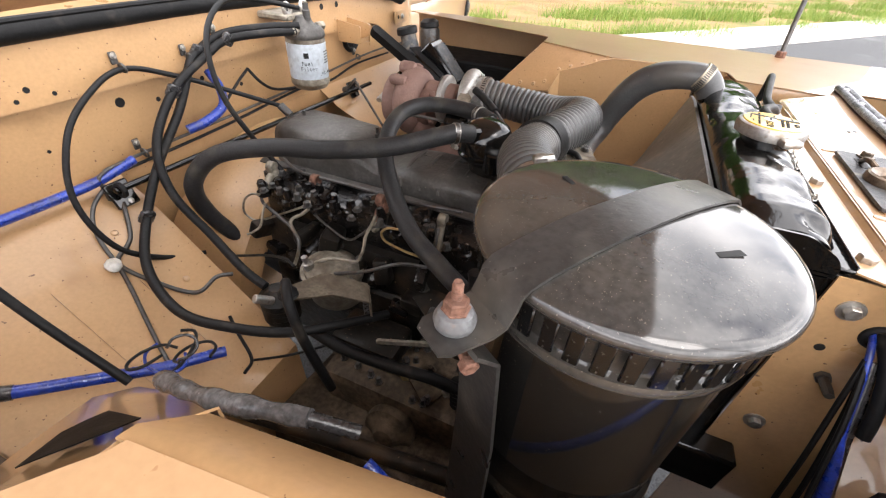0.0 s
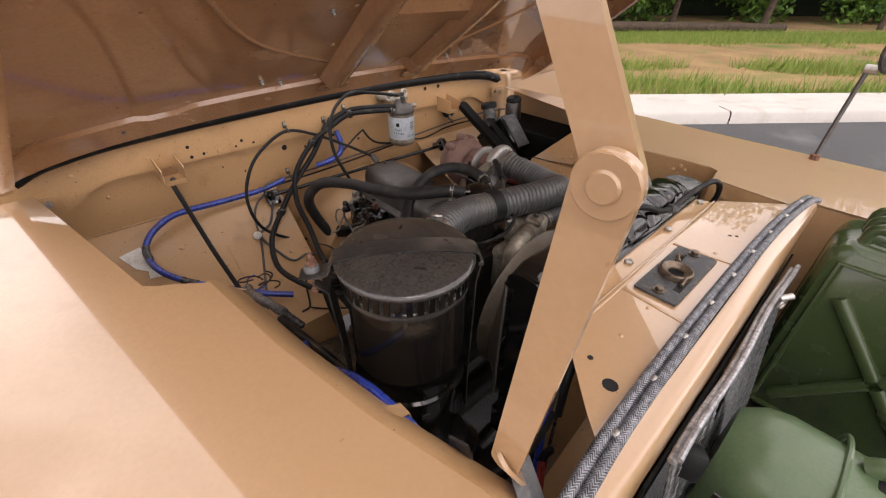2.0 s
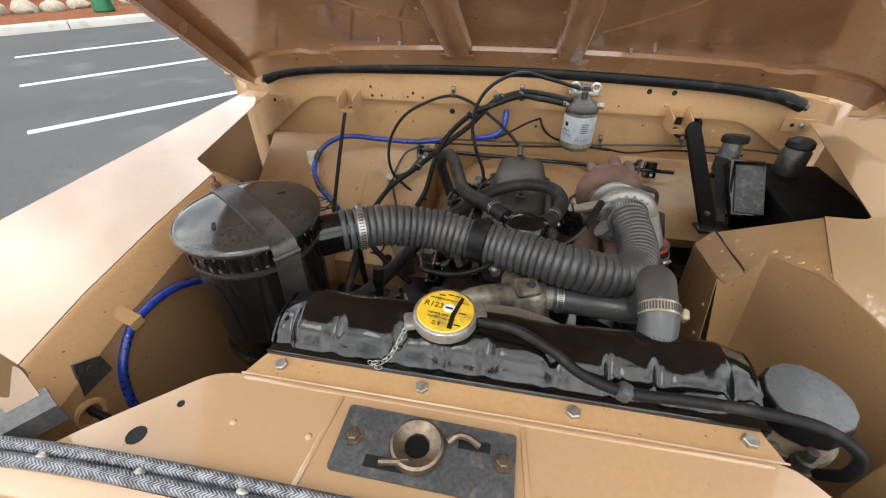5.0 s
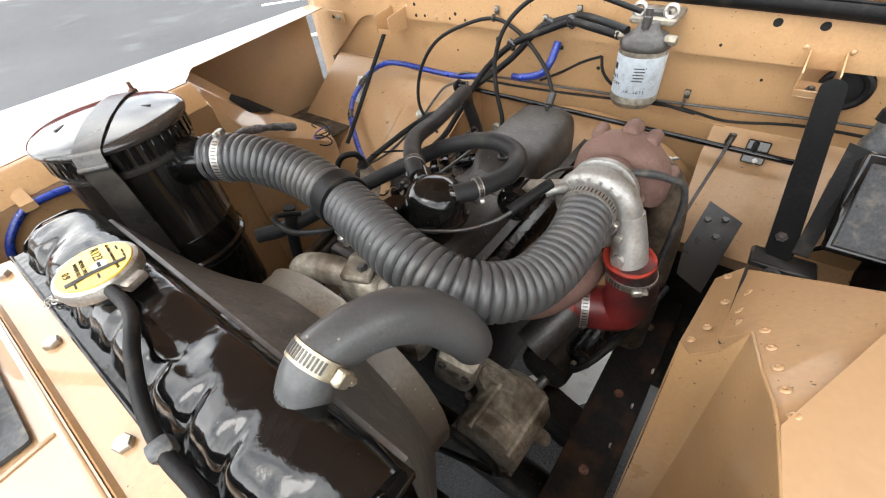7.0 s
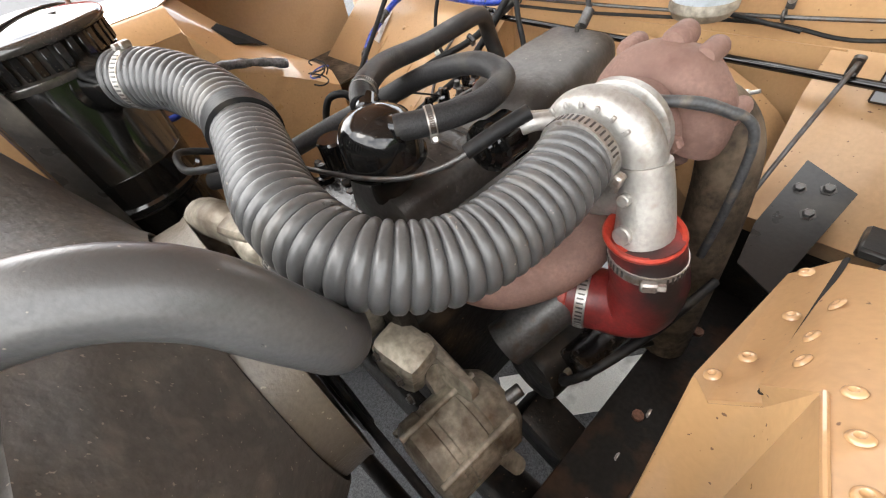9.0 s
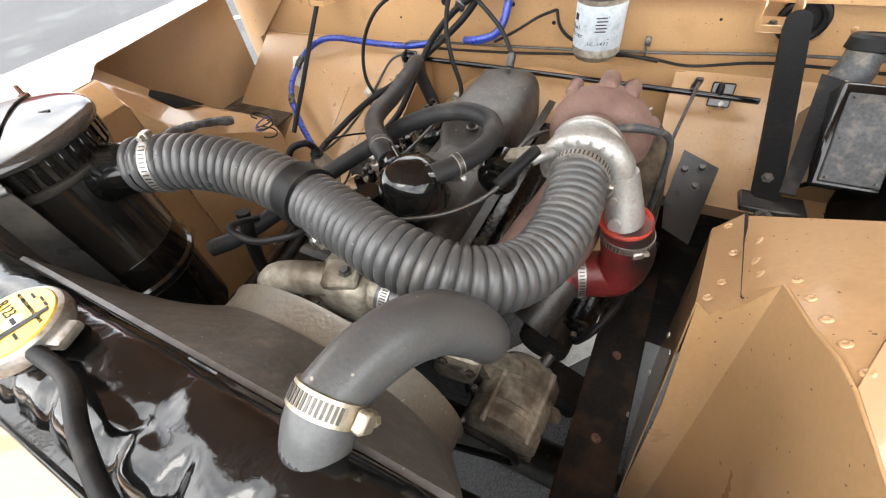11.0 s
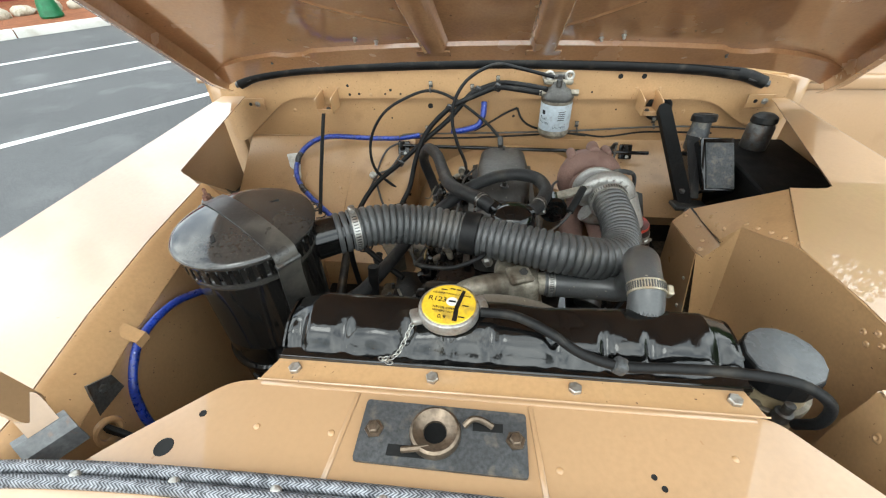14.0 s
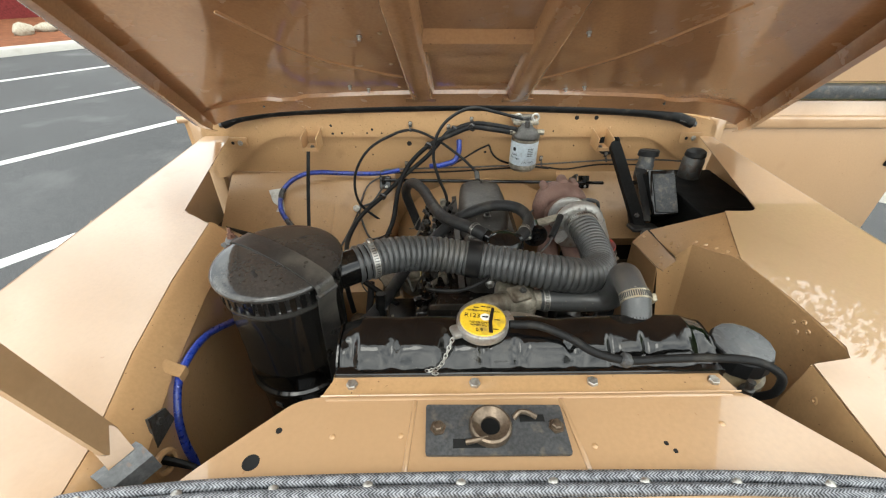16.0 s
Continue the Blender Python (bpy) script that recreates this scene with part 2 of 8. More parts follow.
PAINT = surface("sand_paint", (0.41, 0.255, 0.135), 0.30, 0, 0.05, 3.0, 0.04, 160, 0.30, (0.34, 0.20, 0.10), 0.10, 9.0, 1.0, 0.05, bump_scale=7, speck=(0.33, 0.185, 0.09), speck_at=0.735, speck_scale=110.0)
PAINT_IN = surface("sand_paint_inner", (0.455, 0.275, 0.132), 0.30, 0, 0.06, 4.0, 0.06, 180, 0.12, (0.33, 0.185, 0.085), 0.14, 11.0, 0.8, 0.08, bump_scale=12, speck=(0.13, 0.065, 0.032), speck_at=0.705)
PAINT_BH = surface("sand_paint_bulkhead", (0.445, 0.268, 0.128), 0.42, 0, 0.06, 4.0, 0.06, 180, 0.12, (0.32, 0.18, 0.083), 0.15, 11.0, 0.25, 0.08, bump_scale=12, speck=(0.13, 0.065, 0.032), speck_at=0.70)
# Sand paint darkened and reddened: shade and bounced light put into the colour.
PAINT_UP = surface("sand_paint_bonnet_shade", (0.40, 0.205, 0.098), 0.26, 0, 0.08, 3.0, 0.08, 150, 0.45, (0.30, 0.145, 0.065), 0.16, 8.0, 1.0, 0.06, bump_scale=5, speck=(0.20, 0.10, 0.05), speck_at=0.72, speck_scale=90.0)
for ma in (PAINT, PAINT_IN, PAINT_UP):
    q = ma.node_tree.nodes["Principled BSDF"]
    q.inputs["Coat IOR"].default_value, q.inputs["Coat Roughness"].default_value = (1.55 if ma == PAINT_IN else 1.62), 0.02
GLOSS = surface("black_gloss_paint", (0.006, 0.006, 0.006), 0.11, 0, 0.3, 9, 0.2, 120, 0.08, (0.032, 0.026, 0.019), 0.10, 14.0, 0.0, 0.05, bump_scale=22, speck=(0.055, 0.047, 0.035), speck_at=0.68, speck_scale=480.0)
# Dust specks, plus brown patches that paint in the tan wing's reflection.
CLEANER = surface("gloss_black_dust_and_reflection", (0.008, 0.0075, 0.007), 0.10, 0, 0.3, 6, 0.2, 120, 0.10, (0.036, 0.029, 0.021), 0.20, 9.0, 0.0, 0.05, 0.6, bump_scale=16, speck=(0.10, 0.085, 0.062), speck_at=0.70, speck_scale=800.0)
TANK = surface("brushed_black_paint", (0.005, 0.005, 0.005), 0.11, 0, 0.3, 9, 0.2, 60, 0.30, (0.030, 0.026, 0.020), 0.05, 30, 0.0, 0.03, 0.6, bump_scale=75, speck=(0.07, 0.062, 0.05), speck_at=0.72, speck_scale=420.0)
SATIN = surface("dusty_black_paint", (0.016, 0.0155, 0.015), 0.30, 0, 0.3, 7, 0.2, 200, 0.10, (0.060, 0.052, 0.042), 0.26, 10, 0.0, 0.10)
STRAP = surface("dusty_worn_strap", (0.040, 0.038, 0.036), 0.30, 0.1, 0.3, 9, 0.25, 160, 0.18, (0.105, 0.095, 0.080), 0.30, 12, 0.0, 0.10, speck=(0.16, 0.145, 0.12), speck_at=0.70, speck_scale=420.0)
RUBBER = surface("black_rubber", (0.011, 0.011, 0.0115), 0.48, 0, 0.25, 12, 0.2, 260, 0.2, (0.042, 0.038, 0.032), 0.20, 22, 0, 0.12, 0.28)
HOSED = surface("dark_rubber_hose", (0.028, 0.028, 0.029), 0.48, 0, 0.2, 14, 0.25, 400, 0.45, (0.06, 0.055, 0.047), 0.22, 20, 0, 0.12, 0.32, bump_scale=420)
HOSE = surface("grey_black_hose", (0.066, 0.067, 0.068), 0.33, 0, 0.30, 9, 0.08, 300, 0.12, (0.115, 0.106, 0.092), 0.26, 9, speck=(0.27, 0.24, 0.20), speck_at=0.725, speck_scale=150.0)
CAST = surface("cast_aluminium", (0.42, 0.41, 0.385), 0.48, 0.65, 0.08, 14, 0.12, 200, 0.35, (0.22, 0.18, 0.13), 0.16, 40)
CASTD = surface("grimy_cast_metal", (0.36, 0.325, 0.262), 0.52, 0.45, 0.25, 16, 0.25, 120, 0.5, (0.075, 0.055, 0.036), 0.36, 20)
RUST = surface("rusty_cast_iron", (0.245, 0.150, 0.122), 0.70, 0.1, 0.2, 14, 0.12, 260, 0.22, (0.15, 0.085, 0.07), 0.28, 30, 0, 0.1, 0.3)
RUSTO = surface("orange_rust", (0.22, 0.115, 0.080), 0.8, 0.2, 0.3, 60, 0.3, 200, 0.6, (0.11, 0.05, 0.032), 0.3, 80, 0, 0.1, 0.3)
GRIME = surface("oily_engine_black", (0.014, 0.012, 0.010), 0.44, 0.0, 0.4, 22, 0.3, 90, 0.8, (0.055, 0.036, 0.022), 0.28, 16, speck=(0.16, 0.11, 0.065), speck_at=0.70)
COVER = surface("worn_grey_cover", (0.088, 0.083, 0.077), 0.46, 0.15, 0.3, 20, 0.2, 150, 0.45, (0.022, 0.018, 0.014), 0.46, 12, speck=(0.20, 0.18, 0.15), speck_at=0.72, speck_scale=140.0)
STEEL = surface("zinc_steel", (0.50, 0.485, 0.455), 0.40, 0.85, 0.15, 60, 0.15, 300, 0.2, (0.26, 0.21, 0.15), 0.28, 90)
ZINCY = surface("yellowed_zinc", (0.42, 0.37, 0.28), 0.36, 0.7, 0.15, 40, 0.15, 300, 0.15, (0.36, 0.26, 0.14), 0.24, 60)
DARKST = surface("dark_steel", (0.10, 0.098, 0.095), 0.42, 0.6, 0.25, 40, 0.2, 260, 0.25, (0.07, 0.045, 0.03), 0.3, 60)
REDSIL = surface("red_silicone", (0.25, 0.028, 0.026), 0.40, 0, 0.2, 20, 0.2, 240, 0.15, (0.018, 0.012, 0.012), 0.58, 11)
REDCUFF = surface("clean_red_silicone", (0.42, 0.045, 0.026), 0.36, 0, 0.15, 20, 0.15, 240, 0.1, (0.16, 0.025, 0.02), 0.25, 30)
# Pale blue specks are the wrapping's glints, put into the colour.
BLUE = surface("blue_loom", (0.018, 0.050, 0.36), 0.30, 0, 0.25, 40, 0.25, 300, 0.9, (0.012, 0.02, 0.09), 0.28, 40, 0.3, bump_scale=130, speck=(0.20, 0.26, 0.60), speck_at=0.70, speck_scale=150.0)
TAPE = surface("black_tape", (0.035, 0.035, 0.037), 0.26, 0, 0.3, 50, 0.2, 200, 0.6, None, 0.2, 30, 0.2)
FOIL = surface("silvery_tape", (0.15, 0.15, 0.155), 0.22, 0.1, 0.35, 60, 0.3, 200, 0.9, (0.05, 0.05, 0.05), 0.3, 50, bump_scale=90)
WHITEP = surface("white_plastic", (0.72, 0.71, 0.66), 0.45, 0, 0.08, 30, 0.1, 200, 0.1, (0.4, 0.36, 0.28), 0.2, 30)
LABELW = surface("pale_filter_label", (0.47, 0.52, 0.56), 0.38, 0, 0.08, 30, 0.12, 120, 0.05, (0.25, 0.25, 0.24), 0.22, 45, speck=(0.12, 0.08, 0.05), speck_at=0.70, speck_scale=130.0)
YELLOW = surface("yellow_enamel", (0.72, 0.47, 0.03), 0.35, 0, 0.08, 40, 0.1, 300, 0.1, (0.30, 0.20, 0.05), 0.25, 60, 0.5)
# Print black; also paints the dark of holes, slots and gaps.
INK = surface("black_print_and_hole_shade", (0.015, 0.015, 0.015), 0.5, 0, 0.1, 40, 0.1, 200, 0.0)
INKR = surface("red_print", (0.45, 0.05, 0.04), 0.5, 0, 0.1, 40, 0.1, 200, 0.0)
PLATEG = surface("weathered_grey_plate", (0.085, 0.088, 0.092), 0.5, 0.4, 0.25, 26, 0.25, 240, 0.3, (0.17, 0.15, 0.12), 0.25, 60)
GALV = surface("galvanised_wire", (0.46, 0.47, 0.49), 0.38, 0.6, 0.3, 30, 0.3, 200, 0.3, (0.13, 0.12, 0.11), 0.3, 50)
BRONZE = surface("worn_bronze_brown", (0.19, 0.145, 0.105), 0.36, 0.75, 0.25, 40, 0.2, 240, 0.2, (0.05, 0.035, 0.025), 0.3, 50)
GREEN = surface("army_green_enamel", (0.046, 0.070, 0.026), 0.24, 0, 0.12, 6, 0.1, 200, 0.05, (0.020, 0.04, 0.014), 0.15, 9, 0.2)
GREENL = surface("pale_green_plastic", (0.085, 0.135, 0.065), 0.34, 0, 0.10, 6, 0.1, 200, 0.05, (0.07, 0.12, 0.06), 0.15, 9, 0.1)
GLASSY = surface("clouded_plastic", (0.30, 0.24, 0.15), 0.4, 0, 0.25, 20, 0.15, 120, 0.15, (0.12, 0.075, 0.03), 0.35, 24)
BRASS = surface("dull_brass", (0.55, 0.42, 0.20), 0.4, 0.85, 0.15, 60, 0.15, 200, 0.2, (0.2, 0.13, 0.06), 0.25, 60)
LID = surface("glossy_dusty_lid", (0.036, 0.034, 0.032), 0.085, 0, 0.3, 7, 0.2, 200, 0.10, (0.085, 0.074, 0.060), 0.36, 5, 0.0, 0.045, 0.7, bump_scale=9, speck=(0.11, 0.098, 0.08), speck_at=0.67, speck_scale=620.0)
SHROUD = surface("dusty_grey_plastic", (0.104, 0.097, 0.089), 0.40, 0, 0.15, 9, 0.15, 150, 0.9, (0.17, 0.152, 0.130), 0.24, 34, 0.0, 0.1, 0.8, bump_scale=60, speck=(0.30, 0.27, 0.225), speck_at=0.685, speck_scale=240.0)
COWL = surface("dusty_brown_cowl", (0.145, 0.122, 0.094), 0.40, 0, 0.25, 8, 0.15, 160, 0.5, (0.13, 0.105, 0.075), 0.24, 16, speck=(0.30, 0.26, 0.20), speck_at=0.70, speck_scale=200.0)
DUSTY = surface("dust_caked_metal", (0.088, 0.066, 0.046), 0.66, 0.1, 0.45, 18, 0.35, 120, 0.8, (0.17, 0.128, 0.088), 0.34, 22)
BRACKET = surface("dusty_bracket_steel", (0.17, 0.142, 0.105), 0.5, 0.3, 0.3, 18, 0.25, 160, 0.4, (0.07, 0.052, 0.036), 0.30, 24)
OILY = surface("oil_wet_black_metal", (0.009, 0.008, 0.008), 0.24, 0, 0.4, 26, 0.3, 120, 0.5, (0.035, 0.026, 0.018), 0.25, 30, speck=(0.14, 0.11, 0.075), speck_at=0.72)
RUBGREY = surface("grey_rubber_bush", (0.16, 0.165, 0.17), 0.42, 0.2, 0.25, 40, 0.2, 200, 0.2, (0.24, 0.14, 0.09), 0.15, 60)
RAIL = surface("rusty_black_rail", (0.013, 0.011, 0.010), 0.5, 0, 0.3, 12, 0.3, 120, 0.6, (0.060, 0.030, 0.015), 0.34, 14, 0, 0.1, 0.3)
# Black paint; also paints the dark of openings and the wing well.
MATTE = surface("matt_black_paint_and_shade", (0.007, 0.007, 0.007), 0.6, 0, 0.3, 12, 0.2, 200, 0.2, (0.018, 0.015, 0.012), 0.2, 20, 0, 0.1, 0.08)
CAPGREY = surface("grey_cap_plastic", (0.095, 0.10, 0.105), 0.27, 0, 0.2, 14, 0.15, 200, 0.1, (0.16, 0.155, 0.15), 0.25, 24)
ASPHALT = surface("asphalt", (0.115, 0.117, 0.122), 0.80, 0, 0.16, 0.5, 0.45, 230, 0.9, (0.134, 0.135, 0.138), 0.14, 1.3, 0, 0.08, 0.3, bump_scale=300)
LINE = surface("white_road_paint", (0.74, 0.74, 0.72), 0.7, 0, 0.06, 4, 0.12, 240, 0.6, (0.30, 0.30, 0.30), 0.12, 12, 0, 0.1, 0.3)
CONCRETE = surface("pale_concrete", (0.58, 0.56, 0.52), 0.85, 0, 0.1, 2, 0.15, 120, 0.4, (0.40, 0.37, 0.32), 0.2, 3, 0, 0.05, 0.3)
MULCH = surface("red_brown_mulch", (0.30, 0.115, 0.055), 0.95, 0, 0.35, 5, 0.4, 60, 1.0, (0.12, 0.06, 0.03), 0.3, 12, 0, 0.05, 0.2)
STRAW = surface("straw_and_soil", (0.40, 0.265, 0.135), 0.95, 0, 0.3, 1.2, 0.35, 40, 1.0, (0.12, 0.17, 0.04), 0.30, 0.9, 0, 0.05, 0.2)

for ma, level in ((GRIME, 0.25), (DUSTY, 0.2), (RUBBER, 0.18), (HOSED, 0.22), (INK, 0.15), (SATIN, 0.35), (RAIL, 0.2)):
    ma.node_tree.nodes["Principled BSDF"].inputs["Specular IOR Level"].default_value = level

# ---- outside ----
GZ = -0.12
DIR, NRM = V((0.62, 0.785, 0)), V((0.785, -0.62, 0))


def ground_quad(a, b, c, d, z, thick=0.02):
    return sheet([(*a, z), (*b, z), (*c, z), (*d, z)], thick)


solo("ground", ground_quad((-400, -400), (400, -400), (400, 400), (-400, 400), GZ - 0.03), STRAW, "straw-covered soil with patches of young grass", "ground", kind="structure")


def lot(u, v):
    """A place in the car park: u metres across the bays, v along them."""
    return V((0, 0.6, 0)) + NRM * u + DIR * v


def lotquad(u0, u1, v0, v1, z, thick=0.02):
    return sheet([V((*lot(u, v).xy, z)) for u, v in ((u0, v0), (u1, v0), (u1, v1), (u0, v1))], thick)


solo("parking_lot", lotquad(-12.5, 60.0, -60, 4.2, GZ), ASPHALT, "dark grey asphalt of a car park, faintly stained", "asphalt", kind="structure")
for k, (u, v0, v1) in enumerate(((-1.05, -3.5, 4.0), (-3.25, -1.0, 4.0), (-5.4, -1.0, 4.0), (-7.6, -1.0, 4.0), (-9.8, -1.0, 4.0))):
    solo("parking_line", lotquad(u - 0.06, u + 0.06, v0, v1, GZ + 0.004, 0.004), LINE, "white painted parking bay line on asphalt", "road marking", "parking lines", "structure")
solo("parking_line", lotquad(-0.18, -0.02, 0.25, 1.1, GZ + 0.004, 0.004), LINE, "white painted mark on asphalt under the vehicle", "road marking", "parking lines", "structure")


def kerb_run(u0, v0, u1, v1, side):
    """A cast kerb with a rounded nose; side: where its back lies."""
    a, b = lot(u0, v0), lot(u1, v1)
    prof = [(0, GZ - 0.02), (0.012, GZ + 0.12), (0.04, GZ + 0.15), (0.30, GZ + 0.155), (0.32, GZ - 0.02)]
    s = V(side)
    return strip([[a + s * d + V((0, 0, z - a.z)) for d, z in prof], [b + s * d + V((0, 0, z - b.z)) for d, z in prof]])


for u in range(-14, 40, 3):
    solo("kerb", kerb_run(u + 0.01, 4.15, u + 2.99, 4.15, DIR), CONCRETE, "pale cast concrete kerb at the edge of the car park", "kerb", "kerbs", "structure")
for v in range(-9, 5, 3):
    solo("kerb", kerb_run(-12.4, v + 0.01, -12.4, min(v + 2.99, 4.1), -NRM), CONCRETE, "pale cast concrete kerb beside the mulch bed", "kerb", "kerbs", "structure")
solo("mulch_bed", lotquad(-20, -12.7, -12, 5, GZ + 0.12, 0.2), MULCH, "red-brown bark mulch bed behind the kerb", "mulch", kind="structure")

# ---- bodywork ----
def outer_wing(side, inner, outer_x, label):
    """A front wing: flat top skin with rolled edges, outer side and a fold down into the engine bay."""
    s = -1 if side == "left" else 1
    w = thing("front_wing", (s * 0.75, 0.6, 1.05), label, "front wing", "front wings", "")
    nose = [(s * 0.53, 0.05), (s * 0.53, -0.25)]
    top = [(outer_x - s * 0.03, 1.25), *inner, *nose, (outer_x - s * 0.03, -0.25)]
    if s > 0:
        top = top[::-1]
    g = sheet([(x, y, 1.05) for x, y in top], 0.0025)
    part("top_skin", g, PAINT, w)
    rows = []
    for k in range(7):
        a = radians(15 * k)
        rows.append([(outer_x - s * 0.03 + s * 0.03 * math.sin(a), y, 1.02 + 0.03 * math.cos(a)) for y in (1.25, 0.5, -0.25)])
    # Lower edge carried down to 0.36 to screen light from the bay floor.
    rows.append([(outer_x, y, 0.36) for y in (1.25, 0.5, -0.25)])
    part("side_skin", strip(rows, 0.002), PAINT, w)
    part("front_skin", sheet([(outer_x, -0.25, 1.03), (s * 0.53, -0.25, 1.048), (s * 0.53, -0.25, 0.45), (outer_x, -0.25, 0.45)], 0.002), PAINT, w)
    part("nose_side", sheet([(s * 0.53, 0.05, 1.048), (s * 0.53, -0.25, 1.048), (s * 0.53, -0.25, 0.45), (s * 0.53, 0.05, 0.45)], 0.002), PAINT, w)
    return w


L_IN = [(-0.775, 1.25), (-0.672, 0.735), (-0.655, 0.719), (-0.632, 0.705), (-0.612, 0.690), (-0.597, 0.678), (-0.588, 0.674), (-0.566, 0.474), (-0.535, 0.294), (-0.497, 0.142), (-0.490, 0.07)]
R_IN = [(0.862, 1.25), (0.724, 0.735), (0.71, 0.724), (0.690, 0.721), (0.640, 0.722), (0.556, 0.525), (0.574, 0.40), (0.578, 0.29), (0.565, 0.268), (0.50, 0.258), (0.482, 0.12), (0.478, 0.07)]
wing_l = outer_wing("left", L_IN, -0.885, "sand-painted flat-topped front wing with glossy dusty paint")
wing_r = outer_wing("right", R_IN, 0.93, "sand-painted flat-topped front wing carrying a mirror arm")

# inner wings: the fold, the upright wall and the riveted slope behind it
lw = thing("inner_wing", (-0.5, 0.4, 0.5), "sand-painted inner wing panel with cable clips", "inner wing", "inner wings")
edge = [(-0.590, 0.682), (-0.566, 0.474), (-0.535, 0.294), (-0.497, 0.142), (-0.490, 0.07)]
part("fold", strip([[(x, y, 1.049) for x, y in edge], [(x + 0.010, y, 1.046) for x, y in edge], [(x + 0.044, y, 1.005) for x, y in edge]], 0.002), PAINT_IN, lw)
part("wall", strip([[(x + 0.044, y, 1.005) for x, y in edge], [(x + 0.049, y, 0.75) for x, y in edge], [(x + 0.064, y, 0.45) for x, y in edge]], 0.002), PAINT_IN, lw)
part("fold_seam", tube([(x + 0.016, y, 1.0395) for x, y in edge[:-1]], 0.0012, 6, 3), PAINT_IN, lw)
part("rear_slope", strip([[(-0.672, 0.725, 1.046), (-0.66, 0.80, 0.955), (-0.665, 0.86, 0.895), (-0.65, 0.95, 0.83)], [(-0.630, 0.690, 1.046), (-0.60, 0.80, 0.95), (-0.60, 0.87, 0.89), (-0.60, 0.96, 0.82)], [(-0.590, 0.682, 1.048), (-0.545, 0.78, 0.935), (-0.53, 0.87, 0.875), (-0.53, 0.96, 0.815)], [(-0.537, 0.682, 1.003), (-0.512, 0.74, 0.905), (-0.495, 0.85, 0.85), (-0.49, 0.95, 0.79)]], 0.002), PAINT_IN, lw)
part("rear_wall", strip([[(-0.537, 0.682, 1.003), (-0.512, 0.74, 0.905), (-0.495, 0.85, 0.85), (-0.49, 0.95, 0.79)], [(-0.53, 0.682, 0.45), (-0.49, 0.74, 0.45), (-0.48, 0.85, 0.45), (-0.48, 0.95, 0.45)]], 0.002), PAINT_IN, lw)
part("closing_wall", sheet([(-0.875, 0.70, 1.045), (-0.66, 0.70, 1.045), (-0.60, 0.70, 0.45), (-0.875, 0.70, 0.45)], 0.002), PAINT_IN, lw)

rw = thing("inner_wing", (0.5, 0.4, 0.5), "sand-painted inner wing panel with a riveted sloping flange", "inner wing", "inner wings")
F4S = V((0.519, 0.664, 0.960))
F1, F2, F3, F3B, F4, F5, F6 = (V(q) for q in ((0.530, 0.827, 0.930), (0.506, 0.839, 0.882), (0.491, 0.672, 0.917), (0.505, 0.663, 0.911), (0.528, 0.664, 0.941), (0.536, 0.646, 1.005), (0.556, 0.525, 1.049)))
part("wall", strip([[F5, F6, (0.574, 0.40, 1.049), (0.578, 0.29, 1.049), (0.565, 0.268, 1.049)], [(0.546, 0.614, 0.733), (0.568, 0.53, 0.733), (0.572, 0.40, 0.733), (0.575, 0.29, 0.733), (0.565, 0.268, 0.733)], [(0.552, 0.57, 0.45), (0.57, 0.50, 0.45), (0.57, 0.40, 0.45), (0.57, 0.29, 0.45), (0.56, 0.268, 0.45)]], 0.002), PAINT_IN, rw)
part("wall_lip", tube([F5 + V((0.001, 0, 0.001)), F5.lerp(F6, 0.5), F6, (0.574, 0.40, 1.049), (0.578, 0.295, 1.049)], 0.0018, 8, 3), PAINT_IN, rw)
part("front_wall", strip([[(0.500, 0.258, 1.049), (0.482, 0.12, 1.049), (0.478, 0.07, 1.049)], [(0.497, 0.262, 0.98), (0.465, 0.12, 0.98), (0.455, 0.07, 0.98)], [(0.50, 0.262, 0.6), (0.465, 0.12, 0.6), (0.455, 0.07, 0.6)]], 0.002), PAINT_IN, rw)
part("end_wall", strip([[(0.500, 0.258, 1.047), (0.565, 0.268, 1.047)], [(0.50, 0.258, 0.6), (0.565, 0.268, 0.6)]], 0.002), PAINT_IN, rw)
g = Geo()
g.add([F1, F4S, F5, F6, (0.640, 0.722, 1.049), (0.690, 0.721, 1.049), (0.712, 0.726, 1.049), F4], [(0, 1, 2), (0, 2, 4), (2, 3, 4), (0, 4, 5), (0, 5, 6), (0, 7, 1), (7, 2, 1)])
part("slope", g, PAINT_BH, rw)
part("return_face", strip([[F3, F3B, F4, F5], [(0.500, 0.606, 0.765), (0.508, 0.607, 0.758), (0.522, 0.609, 0.745), (0.546, 0.614, 0.733)], [(0.515, 0.565, 0.45), (0.520, 0.566, 0.45), (0.53, 0.568, 0.45), (0.552, 0.57, 0.45)]], 0.002), PAINT_IN, rw)
part("rear_wall", strip([[F3, F3.lerp(F2, 0.5), F2], [(0.515, 0.565, 0.45), (0.52, 0.70, 0.45), (0.53, 0.84, 0.45)]], 0.002), PAINT_IN, rw)
part("closing_wall", sheet([(0.92, 0.71, 1.045), (0.68, 0.715, 1.045), (0.60, 0.78, 0.45), (0.92, 0.71, 0.45)], 0.002), PAINT_IN, rw)

# Black sheet laid on the slope paints the dark of an opening.
part("cutout_shade", sheet([(-0.553, 0.770, 0.9480), (-0.557, 0.812, 0.9345), (-0.567, 0.833, 0.9210), (-0.583, 0.850, 0.9120), (-0.618, 0.810, 0.9530), (-0.606, 0.768, 0.9860), (-0.577, 0.745, 0.9880)], 0.001), MATTE, lw)
